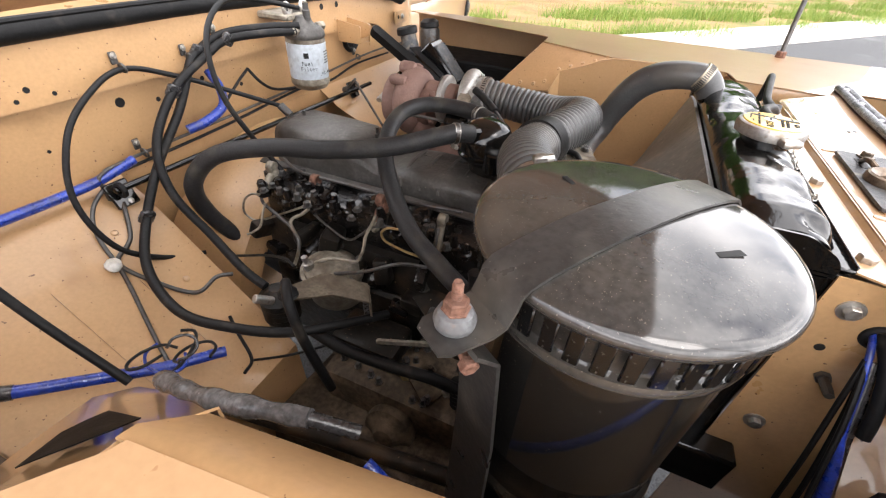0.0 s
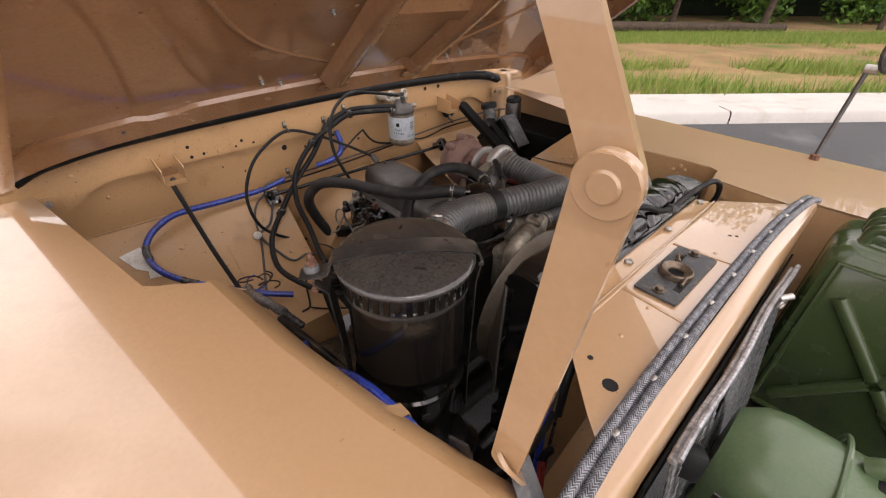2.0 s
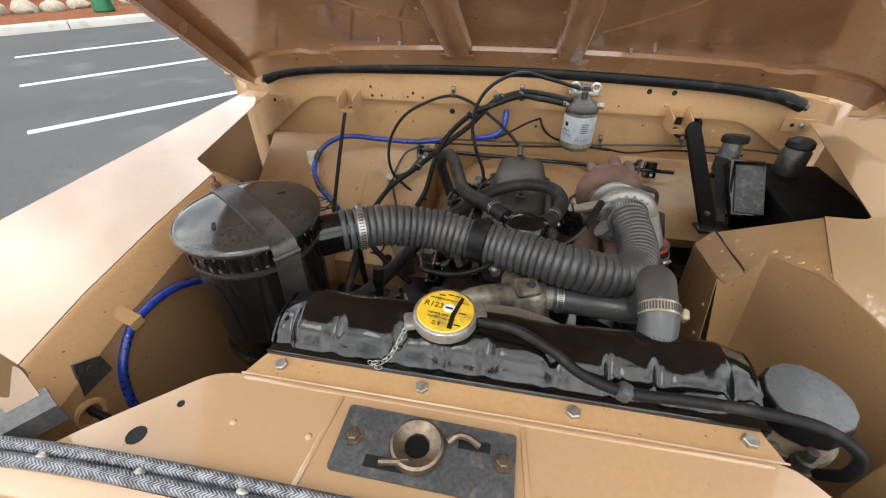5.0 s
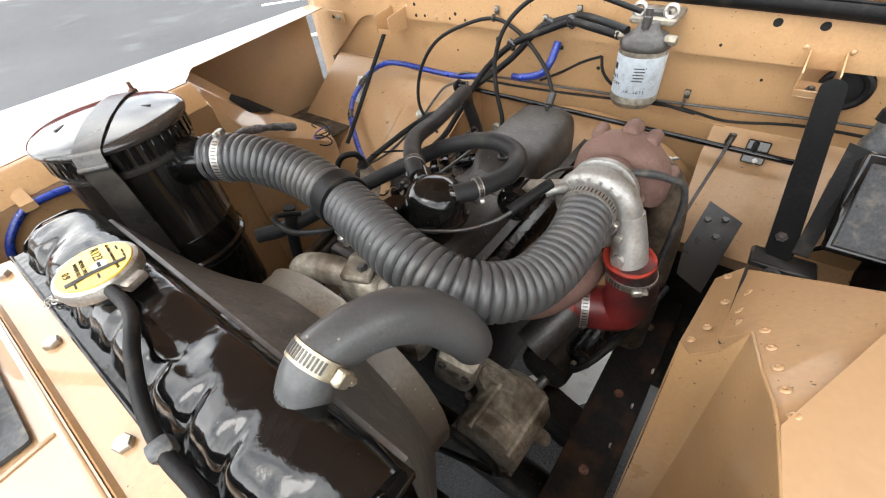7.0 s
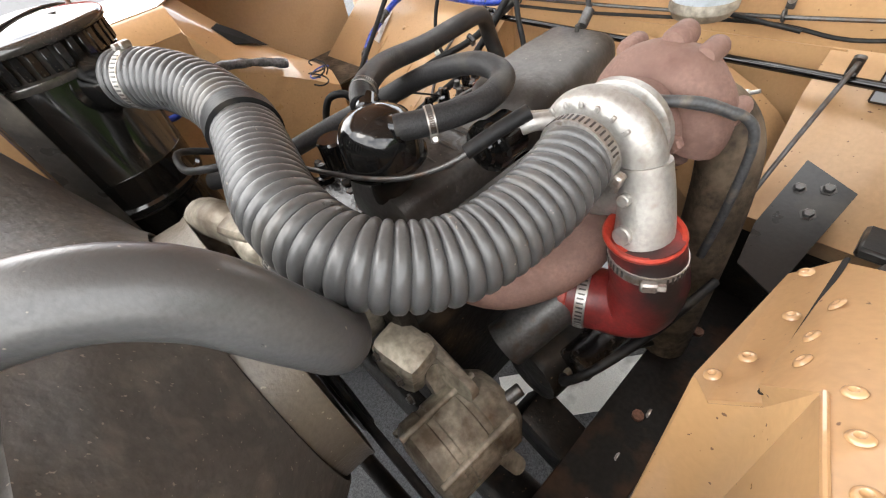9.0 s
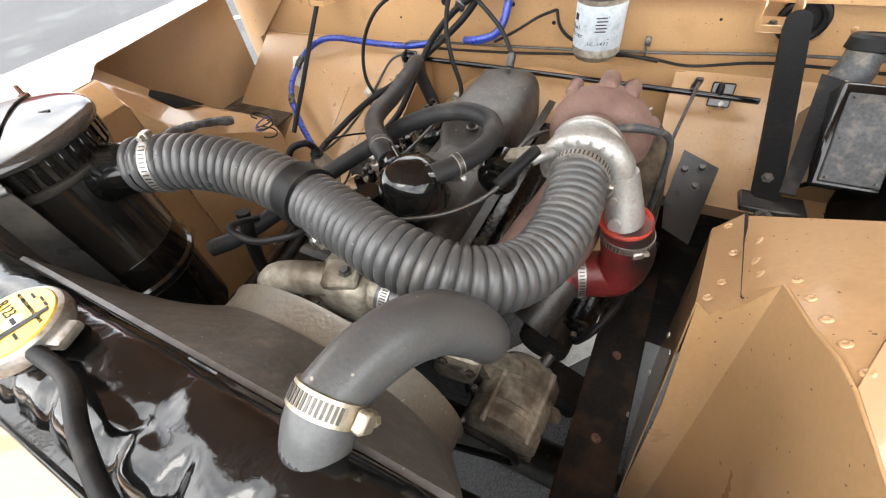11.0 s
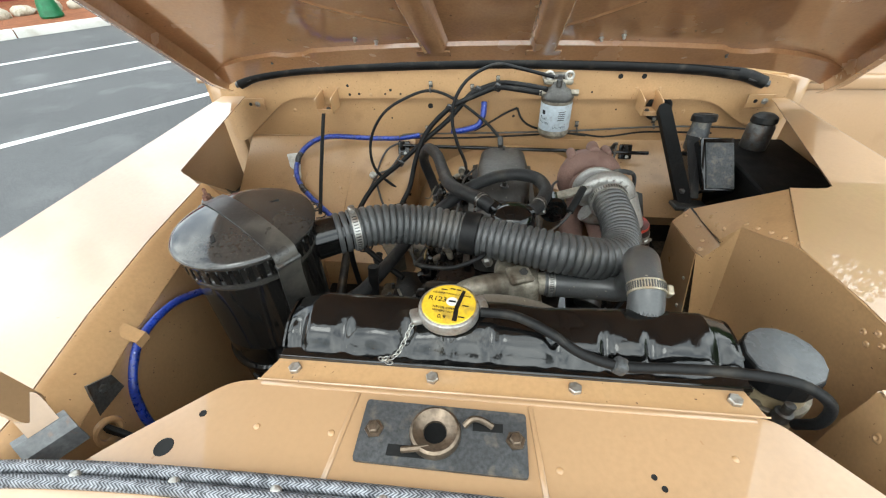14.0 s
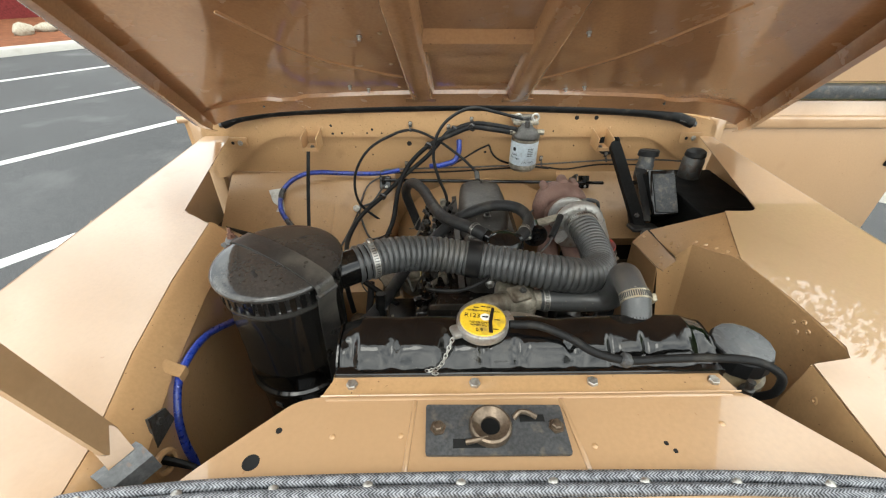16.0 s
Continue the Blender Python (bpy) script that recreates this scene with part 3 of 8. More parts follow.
# Floors added to block light rising from the ground into the wing cavities.
part("arch_light_block", sheet([(-0.875, 0.70, 0.74), (-0.60, 0.70, 0.74), (-0.62, 1.32, 0.74), (-0.875, 1.32, 0.74)], 0.003), DUSTY, lw)
part("arch_light_block", sheet([(0.92, 0.71, 0.62), (0.60, 0.71, 0.62), (0.60, 1.32, 0.62), (0.92, 1.32, 0.62)], 0.003), DUSTY, rw)

# bulkhead
bh = thing("bulkhead", (0, 1.32, 0.5), "sand-painted pressed steel bulkhead with black discs for drilled holes", "bulkhead")
part("lower_panel", strip([[(-0.93, 1.325, 1.06), (-0.25, 1.325, 1.06), (0.5, 1.325, 1.06), (0.98, 1.325, 1.06)], [(-0.93, 1.325, 0.885), (-0.25, 1.325, 0.885), (0.5, 1.325, 0.885), (0.98, 1.325, 0.885)]], 0.002), PAINT_BH, bh)
up = [(-0.90, 0.87), (-0.86, 0.87), (-0.66, 1.028), (0.72, 1.028), (0.86, 0.94), (0.96, 0.94), (0.96, 1.085), (0.80, 1.115), (0.5, 1.125), (-0.45, 1.125), (-0.74, 1.112), (-0.90, 1.085)]
part("upper_panel", sheet([(x, 1.31, z) for x, z in rounded(up, 0.05)], 0.012), PAINT_BH, bh)
part("toe_board", strip([[(-0.84, 1.324, 0.886), (-0.22, 1.324, 0.886)], [(-0.84, 1.26, 0.842), (-0.22, 1.26, 0.842)], [(-0.84, 0.93, 0.62), (-0.25, 0.93, 0.62)], [(-0.84, 0.92, 0.40), (-0.25, 0.92, 0.40)]], 0.002), PAINT_BH, bh)
part("toe_side", sheet([(-0.22, 1.324, 0.886), (-0.22, 1.26, 0.842), (-0.25, 0.93, 0.62), (-0.25, 0.92, 0.40), (-0.22, 1.324, 0.40)], 0.002), PAINT_BH, bh)
part("toe_board", strip([[(0.40, 1.324, 0.886), (0.90, 1.324, 0.886)], [(0.40, 1.26, 0.842), (0.90, 1.26, 0.842)], [(0.42, 1.07, 0.742), (0.90, 1.07, 0.742)], [(0.42, 1.09, 0.70), (0.90, 1.09, 0.70)]], 0.002), PAINT_BH, bh)
# Added panel; its black stands for the darkness in the gap below.
part("foot_gap_panel", sheet([(0.40, 1.10, 0.705), (0.90, 1.10, 0.705), (0.90, 1.16, 0.08), (0.40, 1.16, 0.08)], 0.003), GRIME, bh, "black panel added in the dark gap below the footwell")
arch = []
for y, rx, rz in ((1.30, 0.36, 0.47), (1.20, 0.345, 0.45), (1.14, 0.32, 0.42), (1.125, 0.28, 0.37)):
    arch.append([(0.12 + rx * math.cos(radians(a)), y, 0.40 + rz * math.sin(radians(a)) ** 0.6 if 0 < a < 180 else 0.40) for a in range(0, 181, 9)])
part("tunnel", strip(arch, 0.002), PAINT_BH, bh)
part("side_filler", sheet([(-0.96, 1.335, 1.10), (-0.70, 1.335, 1.10), (-0.70, 1.335, 0.40), (-0.96, 1.335, 0.40)], 0.003), PAINT_BH, bh)
part("side_filler", sheet([(0.75, 1.335, 1.10), (1.0, 1.335, 1.10), (1.0, 1.335, 0.40), (0.75, 1.335, 0.40)], 0.003), PAINT_BH, bh)
part("middle_panel", sheet([(-0.22, 1.322, 0.886), (0.42, 1.322, 0.886), (0.42, 1.322, 0.40), (-0.22, 1.322, 0.40)], 0.002), PAINT_BH, bh)
seal = [(-0.80, 1.285, 1.083), (-0.72, 1.295, 1.108), (-0.5, 1.31, 1.126), (0.05, 1.32, 1.136), (0.55, 1.31, 1.126), (0.76, 1.295, 1.110), (0.84, 1.28, 1.088)]
sl = thing("bonnet_seal", (0.05, 1.31, 1.12), "black rubber bonnet seal along the bulkhead top", "rubber seal")
part("strip", tube(seal, 0.018, 12, 8), RUBBER, sl)
part("bead", tube([(x, y - 0.009, z + 0.014) for x, y, z in seal[1:-1]], 0.0055, 8, 8), RUBBER, sl)
for p, q in ((seal[0], seal[1]), (seal[-1], seal[-2])):
    p, q = V(p), V(q)
    part("end_cap", tube([p + (p - q) * 0.12, p, p.lerp(q, 0.6)], 0.0165, 12, 3, flat=0.6), PLATEG, sl, "greyed flattened end of the seal")

# bonnet, open
def bon(x, y, d=0.0):
    """A point on the bonnet's underside; d: metres out of it, downwards."""
    n = V((0, -0.555, -0.832))
    return V((x, y, 1.243 + (1.07 - y) * 0.667)) + n * d


bonnet = thing("bonnet", (0.03, 1.18, 1.17), "open sand-painted bonnet with stiffening channels underneath", "bonnet")


def bonnet_edge(side, y):
    return -0.69 - 0.22 * (y - 0.7) if side < 0 else 0.745 + 0.41 * (y - 0.7)


def bonnet_rear(x):
    """The rear edge: nearly straight, sweeping back at both corners."""
    u = abs(x - 0.08) / 0.85
    return 1.102 + 0.095 * u * u + 0.03 * u ** 8


rows = []
for v in range(15):
    row = []
    for i in range(33):
        u = -1 + i / 16
        yf = 1.24 - (1.24 - 0.25) * v / 14
        x = bonnet_edge(-1, yf) + (bonnet_edge(1, yf) - bonnet_edge(-1, yf)) * (u + 1) / 2
        y = min(yf - 0.02, bonnet_rear(x) + 0.004 - 0.004 * v)
        row.append(bon(x, y, 0.022 * abs(u) ** 14))
    rows.append(row)
part("skin", strip(rows, -0.003), PAINT_UP, bonnet)
for s in (-1, 1):
    rows = []
    for d, o in ((0.014, 0.0), (0.030, 0.006), (0.066, 0.010), (0.068, 0.006), (0.066, -0.012)):
        rows.append([bon(bonnet_edge(s, y) + s * o, y, d * k) for y, k in ((1.27, 0.70), (1.22, 0.85), (1.15, 1.0), (1.08, 1.0), (0.9, 1.0), (0.7, 1.0), (0.5, 1.0), (0.25, 1.0))])
    part("edge_flange", strip(rows, 0.002), PAINT_UP, bonnet)
inner, mid, low, lip = [], [], [], []
for i in range(65):
    u = -1 + i / 32
    x = 0.075 + 0.872 * u
    yr = bonnet_rear(x)
    notch = 0.014 if 0.62 < abs(u) < 0.70 else 0.0
    back = 0.050 + 0.014 * abs(u) ** 2 - notch
    drop = 0.012 * abs(u) ** 10
    inner.append(bon(x, yr - back - 0.002, 0.0005 + drop))
    mid.append(bon(x, yr - back, 0.011 + drop))
    low.append(bon(x, yr, 0.024 + drop))
    lip.append(bon(x, yr + 0.016, 0.004 + drop))
part("rear_channel", strip([inner, mid, low, lip]), PAINT_UP, bonnet)
for a, b in (((-0.105, 1.050), (-0.165, 0.28)), ((0.165, 1.050), (0.165, 0.28))):
    d = V((b[0] - a[0], b[1] - a[1])).normalized()
    o = V((-d.y, d.x))
    rows = []
    for w, h in ((-0.036, 0.001), (-0.034, 0.004), (-0.026, 0.027), (-0.022, 0.0295), (0.022, 0.0295), (0.026, 0.027), (0.034, 0.004), (0.036, 0.001)):
        rows.append([bon(a[0] + o.x * w, a[1] + o.y * w, h), bon(b[0] + o.x * w, b[1] + o.y * w, h)])
    part("stiffener", strip(rows), PAINT_UP, bonnet)
rows = [[bon(-0.11, 0.818 + w, h), bon(0.15, 0.818 + w, h)] for w, h in ((-0.042, 0.001), (-0.016, 0.016), (0.016, 0.016), (0.042, 0.001))]
part("cross_bar", strip(rows), PAINT_UP, bonnet, smooth=15)
flat = aim((0, 0, 0), (0, -0.555, -0.832)).to_3x3()
for x in (-0.107, 0.165):
    part("root_plate", box(bon(x, 1.062, 0.024), (0.085, 0.030, 0.004), 0.0015, flat), PAINT_UP, bonnet)
for pts in ([(0.19, 0.995), (0.275, 0.942), (0.355, 0.88), (0.42, 0.81), (0.50, 0.70)], [(-0.152, 0.98), (-0.255, 0.935), (-0.34, 0.888), (-0.40, 0.83), (-0.47, 0.73)]):
    part("pressed_ridge", tube([bon(x, y, -0.003) for x, y in pts], 0.0065, 8, 5), PAINT_UP, bonnet)

# bonnet stay
stay = thing("bonnet_stay", (-0.47, 0.141, 1.05), "sand-painted flat steel bonnet stay with a pivot", "bonnet stay")


def bar(a, b, wide, w, t):
    """A flat bar with rounded ends."""
    a, b = V(a), V(b)
    d = (b - a).normalized()
    o = (V(wide) - d * V(wide).dot(d)).normalized()
    pts = []
    for q, e in ((a, 0), (b, math.pi)):
        for k in range(9):
            an = math.pi * k / 8 + e
            pts.append(q + o * (w * 0.5 * math.cos(an)) - d * (w * 0.5 * math.sin(an)))
    n = d.cross(o)
    return sheet([p + n * (t * 0.5) for p in pts], t)


PV, SN = V((-0.492, 0.100, 1.403)), V((0.995, 0.09, 0)).normalized()
part("lower_arm", bar((-0.466, 0.142, 1.07), PV - SN * 0.005, (-0.09, 1, 0), 0.033, 0.007), PAINT, stay)
part("arm_eye", cyl(PV - SN * 0.0088, SN, 0.0172, 0.007, 32, 0.001), PAINT, stay)
part("foot_tongue", bar((-0.468, 0.142, 1.075), (-0.448, 0.128, 1.035), (0.5, 0.9, 0), 0.030, 0.005), PAINT, stay)
part("upper_arm", bar(PV + SN * 0.005, V((-0.478, 0.304, 1.743)) + SN * 0.004, (-0.09, 1, 0), 0.027, 0.007), PAINT, stay)
part("pivot", cyl(PV - SN * 0.0115, SN, 0.0085, 0.023, 32), PAINT, stay)
part("foot_bracket", strip([[(-0.478, 0.112, 1.046), (-0.450, 0.155, 1.046)], [(-0.466, 0.106, 1.048), (-0.438, 0.149, 1.048)], [(-0.452, 0.098, 1.038), (-0.424, 0.141, 1.038)], [(-0.448, 0.096, 1.015), (-0.420, 0.139, 1.015)]], 0.004), RUBGREY, stay, "weathered zinc-plated bracket")

# front panel with its shut face
sp = thing("slam_panel", (0.05, 0.15, 0.5), "sand-painted radiator slam panel with bolts and latch seat", "front panel")
out = rounded([(-0.385, 0.075), (0.47, 0.075), (0.448, 0.108), (0.357, 0.208), (-0.225, 0.208), (-0.26, 0.20), (-0.352, 0.113)], 0.02)
part("top", sheet([(x, y, 1.058) for x, y in out], 0.002), PAINT, sp)
part("bolt_strip", strip([[(-0.228, 0.2085, 1.0565), (0.357, 0.2085, 1.0565)], [(-0.228, 0.213, 1.050), (0.357, 0.213, 1.050)], [(-0.214, 0.247, 1.050), (0.345, 0.247, 1.050)]], 0.002), PAINT_IN, sp)
# Black panel on the face paints the darkness seen through the mesh.
part("grille_shade_panel", box((0.05, 0.0365, 0.80), (0.74, 0.004, 0.34), 0.001), MATTE, sp)
part("front_face", strip([[(-0.49, 0.072, 1.062), (0.49, 0.072, 1.062)], [(-0.512, 0.054, 1.060), (0.512, 0.054, 1.060)], [(-0.522, 0.046, 1.055), (0.522, 0.046, 1.055)], [(-0.526, 0.041, 1.042), (0.526, 0.041, 1.042)], [(-0.526, 0.040, 0.45), (0.526, 0.040, 0.45)]], 0.002), PAINT, sp)
part("back_panel", sheet([(0.352, 0.222, 1.04), (0.50, 0.222, 0.93), (0.50, 0.222, 0.45), (0.352, 0.222, 0.45)], 0.002), PAINT_IN, sp)
part("duct_side", sheet([(-0.2175, 0.255, 1.046), (-0.2175, 0.062, 1.046), (-0.2175, 0.062, 0.45), (-0.2175, 0.255, 0.45)], 0.002), PAINT_IN, sp)
part("lamp_panel", strip([[(-0.2205, 0.152, 0.885), (-0.2205, 0.064, 0.945)], [(-0.226, 0.152, 0.882), (-0.226, 0.064, 0.942)], [(-0.40, 0.165, 0.70), (-0.42, 0.064, 0.74)], [(-0.47, 0.175, 0.60), (-0.47, 0.064, 0.60)]], 0.002), PAINT_IN, sp)

# ---- air cleaner ----
AC = V((-0.348, 0.4515, 0))
ac = thing("air_cleaner", (AC.x, AC.y, 0.72), "black painted oil bath air cleaner with a dusty lid", "air cleaner")
part("body", lathe((AC.x, AC.y, 0.70), (0, 0, 1), [(0.05, 0), (0.090, 0.004), (0.094, 0.012), (0.095, 0.150), (0.1025, 0.153), (0.1045, 0.158), (0.1035, 0.164), (0.0985, 0.168), (0.0985, 0.215), (0.0992, 0.216), (0.0985, 0.217), (0.0995, 0.362), (0.098, 0.366)], 72), CLEANER, ac)
part("clip_band", lathe((AC.x, AC.y, 0.846), (0, 0, 1), [(0.0955, 0), (0.0975, 0.0005), (0.0975, 0.004), (0.0955, 0.0045)], 72), SATIN, ac)
part("lid", lathe((AC.x, AC.y, 1.06), (0, 0, 1), [(0.0985, 0.0), (0.1025, 0.001), (0.1036, 0.003), (0.1036, 0.008), (0.1030, 0.0105), (0.0990, 0.0120), (0.0975, 0.0135), (0.0975, 0.043), (0.108, 0.0440), (0.1110, 0.0465), (0.1120, 0.0500), (0.1118, 0.0530), (0.1095, 0.0560), (0.104, 0.0582), (0.092, 0.0605), (0.074, 0.0632), (0.05, 0.0660), (0.026, 0.0675), (0.0, 0.0680)], 80), LID, ac)
slat = mesh_of(box((0, 0, 0), (0.0030, 0.0100, 0.029), 0.001), GLOSS, "vent_slat")
for k in range(40):
    a = 2 * math.pi * k / 40
    piece("vent_slat", slat, ac, pose(AC.x + 0.1045 * math.cos(a), AC.y + 0.1045 * math.sin(a), 1.0895, 0, 0, math.degrees(a)))
part("outlet_pipe", lathe((-0.325, 0.468, 1.040), (0.085, 0.050, 0.003), [(0.046, 0.050), (0.044, 0.066), (0.0365, 0.070), (0.0355, 0.135), (0.030, 0.136)], 32), GLOSS, ac)

# ---- intake hose ----
HP = [(-0.232, 0.524, 1.044), (-0.16, 0.560, 1.042), (-0.075, 0.583, 1.028), (0.012, 0.580, 1.014), (0.098, 0.560, 1.011), (0.184, 0.540, 1.007), (0.263, 0.552, 0.990), (0.310, 0.611, 0.970), (0.325, 0.697, 0.970), (0.318, 0.785, 0.980)]
hose = thing("intake_hose", (0.02, 0.577, 0.97), "grey-black convoluted rubber intake hose", "hose")
part("hose", ribbed(HP, 0.0385, 0.0045, 0.0125), HOSE, hose, smooth=60)
part("joint_sleeve", lathe((0.0, 0.583, 1.016), (0.11, -0.022, -0.006), [(0.037, 0), (0.0415, 0.001), (0.0415, 0.030), (0.037, 0.031)], 32), RUBBER, hose)

# ---- radiator ----
rad = thing("radiator", (0.07, 0.29, 0.72), "black painted radiator with a hand-painted glossy dented tank", "radiator")
part("core", box((0.07, 0.293, 0.885), (0.565, 0.085, 0.31), 0.004), GLOSS, rad)
def tank_dent(x, y, z):
    """Hand-beaten dents, pressed flutes on the front slope and brush marks."""
    f = max(0.0, 1 - abs(y - 0.271) / 0.034) * 0.0095 * (0.5 + 0.5 * math.cos(2 * math.pi * x / 0.064 + 0.9 * math.sin(x * 31))) ** 5
    return f + 0.0032 * noise.noise(V((x * 17, y * 30, 3))) + 0.0008 * noise.noise(V((x * 45, y * 38, 9)))


prof = [(0.252, 1.040), (0.252, 1.050), (0.259, 1.061), (0.271, 1.079), (0.290, 1.086), (0.315, 1.087), (0.336, 1.082), (0.347, 1.066), (0.348, 1.040)]
rows = []
N = 190
prof = [(q.x, q.y) for q in spline([(y, z, 0) for y, z in prof], 4)]
for i in range(N + 1):
    x = -0.212 + 0.562 * i / N
    e = min(i, N - i) / 10
    k = min(1, e)
    d = 0.0035 * (0.5 + 0.5 * math.cos(2 * math.pi * (x + 0.2) / 0.082)) ** 6 * 0.3
    d2 = 0.006 * math.exp(-((x - 0.13) / 0.05) ** 2)
    rows.append([(x, y + (0.004 * (1 - k) if y < 0.29 else -0.004 * (1 - k)), z - (1 - k) * (z - 1.04) * 0.22 - (d if 0.255 < y < 0.285 and z > 1.055 else 0) - (d2 if y > 0.29 and z > 1.07 else 0) - (tank_dent(x, y, z) if z > 1.05 else 0)) for y, z in prof])
g = strip(rows)
n = len(prof)
g.f.append(tuple(range(n)))
g.f.append(tuple(reversed(range(N * n, N * n + n))))
part("top_tank", g, TANK, rad, smooth=60)
part("tank_flange", box((0.07, 0.297, 1.043), (0.575, 0.106, 0.008), 0.002), GLOSS, rad)
part("front_rail", box((0.07, 0.2535, 1.0515), (0.575, 0.020, 0.005), 0.002), TANK, rad)
part("front_lip", box((0.07, 0.2455, 1.055), (0.572, 0.004, 0.006), 0.0015), TANK, rad)
part("end_boss", lathe((0.3515, 0.30, 1.062), (1, 0, 0.15), [(0.016, -0.004), (0.015, 0.002), (0.010, 0.003), (0.008, 0.001), (0, 0.0)], 24), TANK, rad)
part("filler_neck", cyl((0.0, 0.300, 1.075), (0, 0, 1), 0.027, 0.022, 28), TANK, rad)
part("outlet_neck", cyl((0.256, 0.330, 1.064), (0, 0.6, 0.8), 0.0222, 0.024, 28), TANK, rad)
cap = part("radiator_cap", lathe((0, 0.300, 1.094), (0, 0, 1), [(0.033, 0), (0.0385, 0.002), (0.0395, 0.010), (0.038, 0.015), (0.0355, 0.0165), (0.0, 0.0165)], 40), STEEL, rad, "pressure cap with a worn yellow warning disc")
part("disc", lathe((0, 0.300, 1.1105), (0, 0, 1), [(0.0345, 0), (0.0335, 0.0012), (0, 0.0014)], 40), YELLOW, cap)
for a in (20, 200):
    part("ear", box((0.042 * math.cos(radians(a)), 0.300 + 0.042 * math.sin(radians(a)), 1.100), (0.016, 0.024, 0.010), 0.004, rotm(0, 0, a), seg=2), STEEL, cap)

# upper radiator hose
uh = thing("radiator_hose", (0.27, 0.42, 1.0), "thick black rubber radiator hose with clamps", "hose")
UHP = [(0.256, 0.338, 1.073), (0.257, 0.350, 1.090), (0.258, 0.363, 1.0965), (0.263, 0.395, 1.0945), (0.273, 0.430, 1.083), (0.286, 0.462, 1.055), (0.300, 0.490, 1.003), (0.292, 0.508, 0.958), (0.24, 0.521, 0.944), (0.156, 0.524, 0.945)]
part("hose", tube(UHP, lambda t: 0.0230 + 0.0032 * min(1, max(0, t * 4 - 1.0)) * max(0, 1 - max(0, t - 0.6) * 4), 28, 8), HOSE, uh)

# coolant bottle
cb = thing("coolant_bottle", (0.42, 0.30, 0.88), "clouded plastic coolant bottle with a dark cap", "coolant bottle")
part("bottle", lathe((0.418, 0.30, 0.88), (0, 0, 1), [(0.045, 0), (0.05, 0.006), (0.05, 0.10), (0.044, 0.125), (0.04, 0.14)], 28), GLASSY, cb)
part("cap", lathe((0.418, 0.30, 1.02), (0, 0, 1), [(0.046, 0), (0.048, 0.004), (0.046, 0.028), (0.043, 0.032), (0.0425, 0.0325)], 14), RUBBER, cb, "dark fourteen-sided cap", smooth=15)
# Cap top set greyer than the cap's black sides.
part("cap_top", lathe((0.418, 0.30, 1.0515), (0, 0, 1), [(0.0445, 0), (0.0435, 0.0022), (0.036, 0.003), (0, 0.0028)], 14), CAPGREY, cb, "grey cap top", smooth=15)

# ---- fuel filter ----
ff = thing("fuel_filter", (0.24, 1.215, 0.94), "spin-on fuel filter with a pale label under a cast head", "fuel filter")
part("canister", lathe((0.24, 1.215, 0.945), (0, 0, 1), [(0.0, 0), (0.030, 0.001), (0.040, 0.005), (0.045, 0.014), (0.047, 0.016), (0.0475, 0.022), (0.046, 0.026), (0.046, 0.115), (0.043, 0.12)], 36), CASTD, ff)
part("label", lathe((0.24, 1.215, 0.975), (0, 0, 1), [(0.0463, 0), (0.0466, 0.001), (0.0466, 0.078), (0.0463, 0.079)], 36), LABELW, ff)
part("head", lathe((0.24, 1.215, 1.063), (0, 0, 1), [(0.046, 0), (0.048, 0.004), (0.047, 0.012), (0.040, 0.022), (0.024, 0.030), (0.016, 0.045), (0.0, 0.046)], 32), COVER, ff)
part("mount", box((0.24, 1.268, 1.105), (0.085, 0.09, 0.014), 0.004), CASTD, ff)

# ---- turbocharger ----
tb = thing("turbocharger", (0.31, 0.9, 0.88), "turbocharger with a cast aluminium compressor and rusty turbine housing", "turbocharger")
g = Geo()
verts = []
m, k = 16, 44
c = V((0.317, 0.810, 0.966))
for i in range(k + 1):
    a = radians(200 - 330 * i / k)
    r = 0.015 + 0.0105 * i / k
    R = 0.045 + 0.008 * i / k
    o = V((math.cos(a), 0, math.sin(a)))
    for j in range(m):
        b = 2 * math.pi * j / m
        verts.append(c + o * (R + r * math.cos(b)) + V((0, r * math.sin(b), 0)))
g.add(verts, ring_faces(k + 1, m))
part("compressor_scroll", g, CAST, tb)
part("compressor_inlet", cyl((0.316, 0.765, 0.974), (0, 1, -0.1), 0.039, 0.06, 32), CAST, tb)
part("compressor_outlet", tube([(0.3675, 0.810, 0.972), (0.376, 0.806, 0.945), (0.386, 0.797, 0.915), (0.391, 0.79, 0.893)], lambda t: 0.0236 + 0.0055 * t, 20), CAST, tb)
part("bearing_housing", cyl((0.31, 0.835, 0.958), (0, 1, 0), 0.036, 0.085, 28), RUST, tb)
g = Geo()
verts = []
c = V((0.308, 0.955, 0.934))
for i in range(k + 1):
    a = radians(-20 + 335 * i / k)
    r = 0.042 - 0.016 * i / k
    R = 0.046 + 0.002 * i / k
    o = V((math.cos(a), 0, math.sin(a)))
    for j in range(m):
        b = 2 * math.pi * j / m
        verts.append(c + o * (R + r * math.cos(b)) + V((0, r * math.sin(b), 0)))
g.add(verts, ring_faces(k + 1, m))
part("turbine_scroll", g, RUST, tb)
part("turbine_hub", lathe((0.308, 0.885, 0.934), (0, 1, 0), [(0.036, 0.012), (0.050, 0.014), (0.052, 0.020), (0.052, 0.028), (0.050, 0.034), (0.056, 0.11), (0.060, 0.115), (0.060, 0.13), (0.04, 0.135)], 36), RUST, tb)
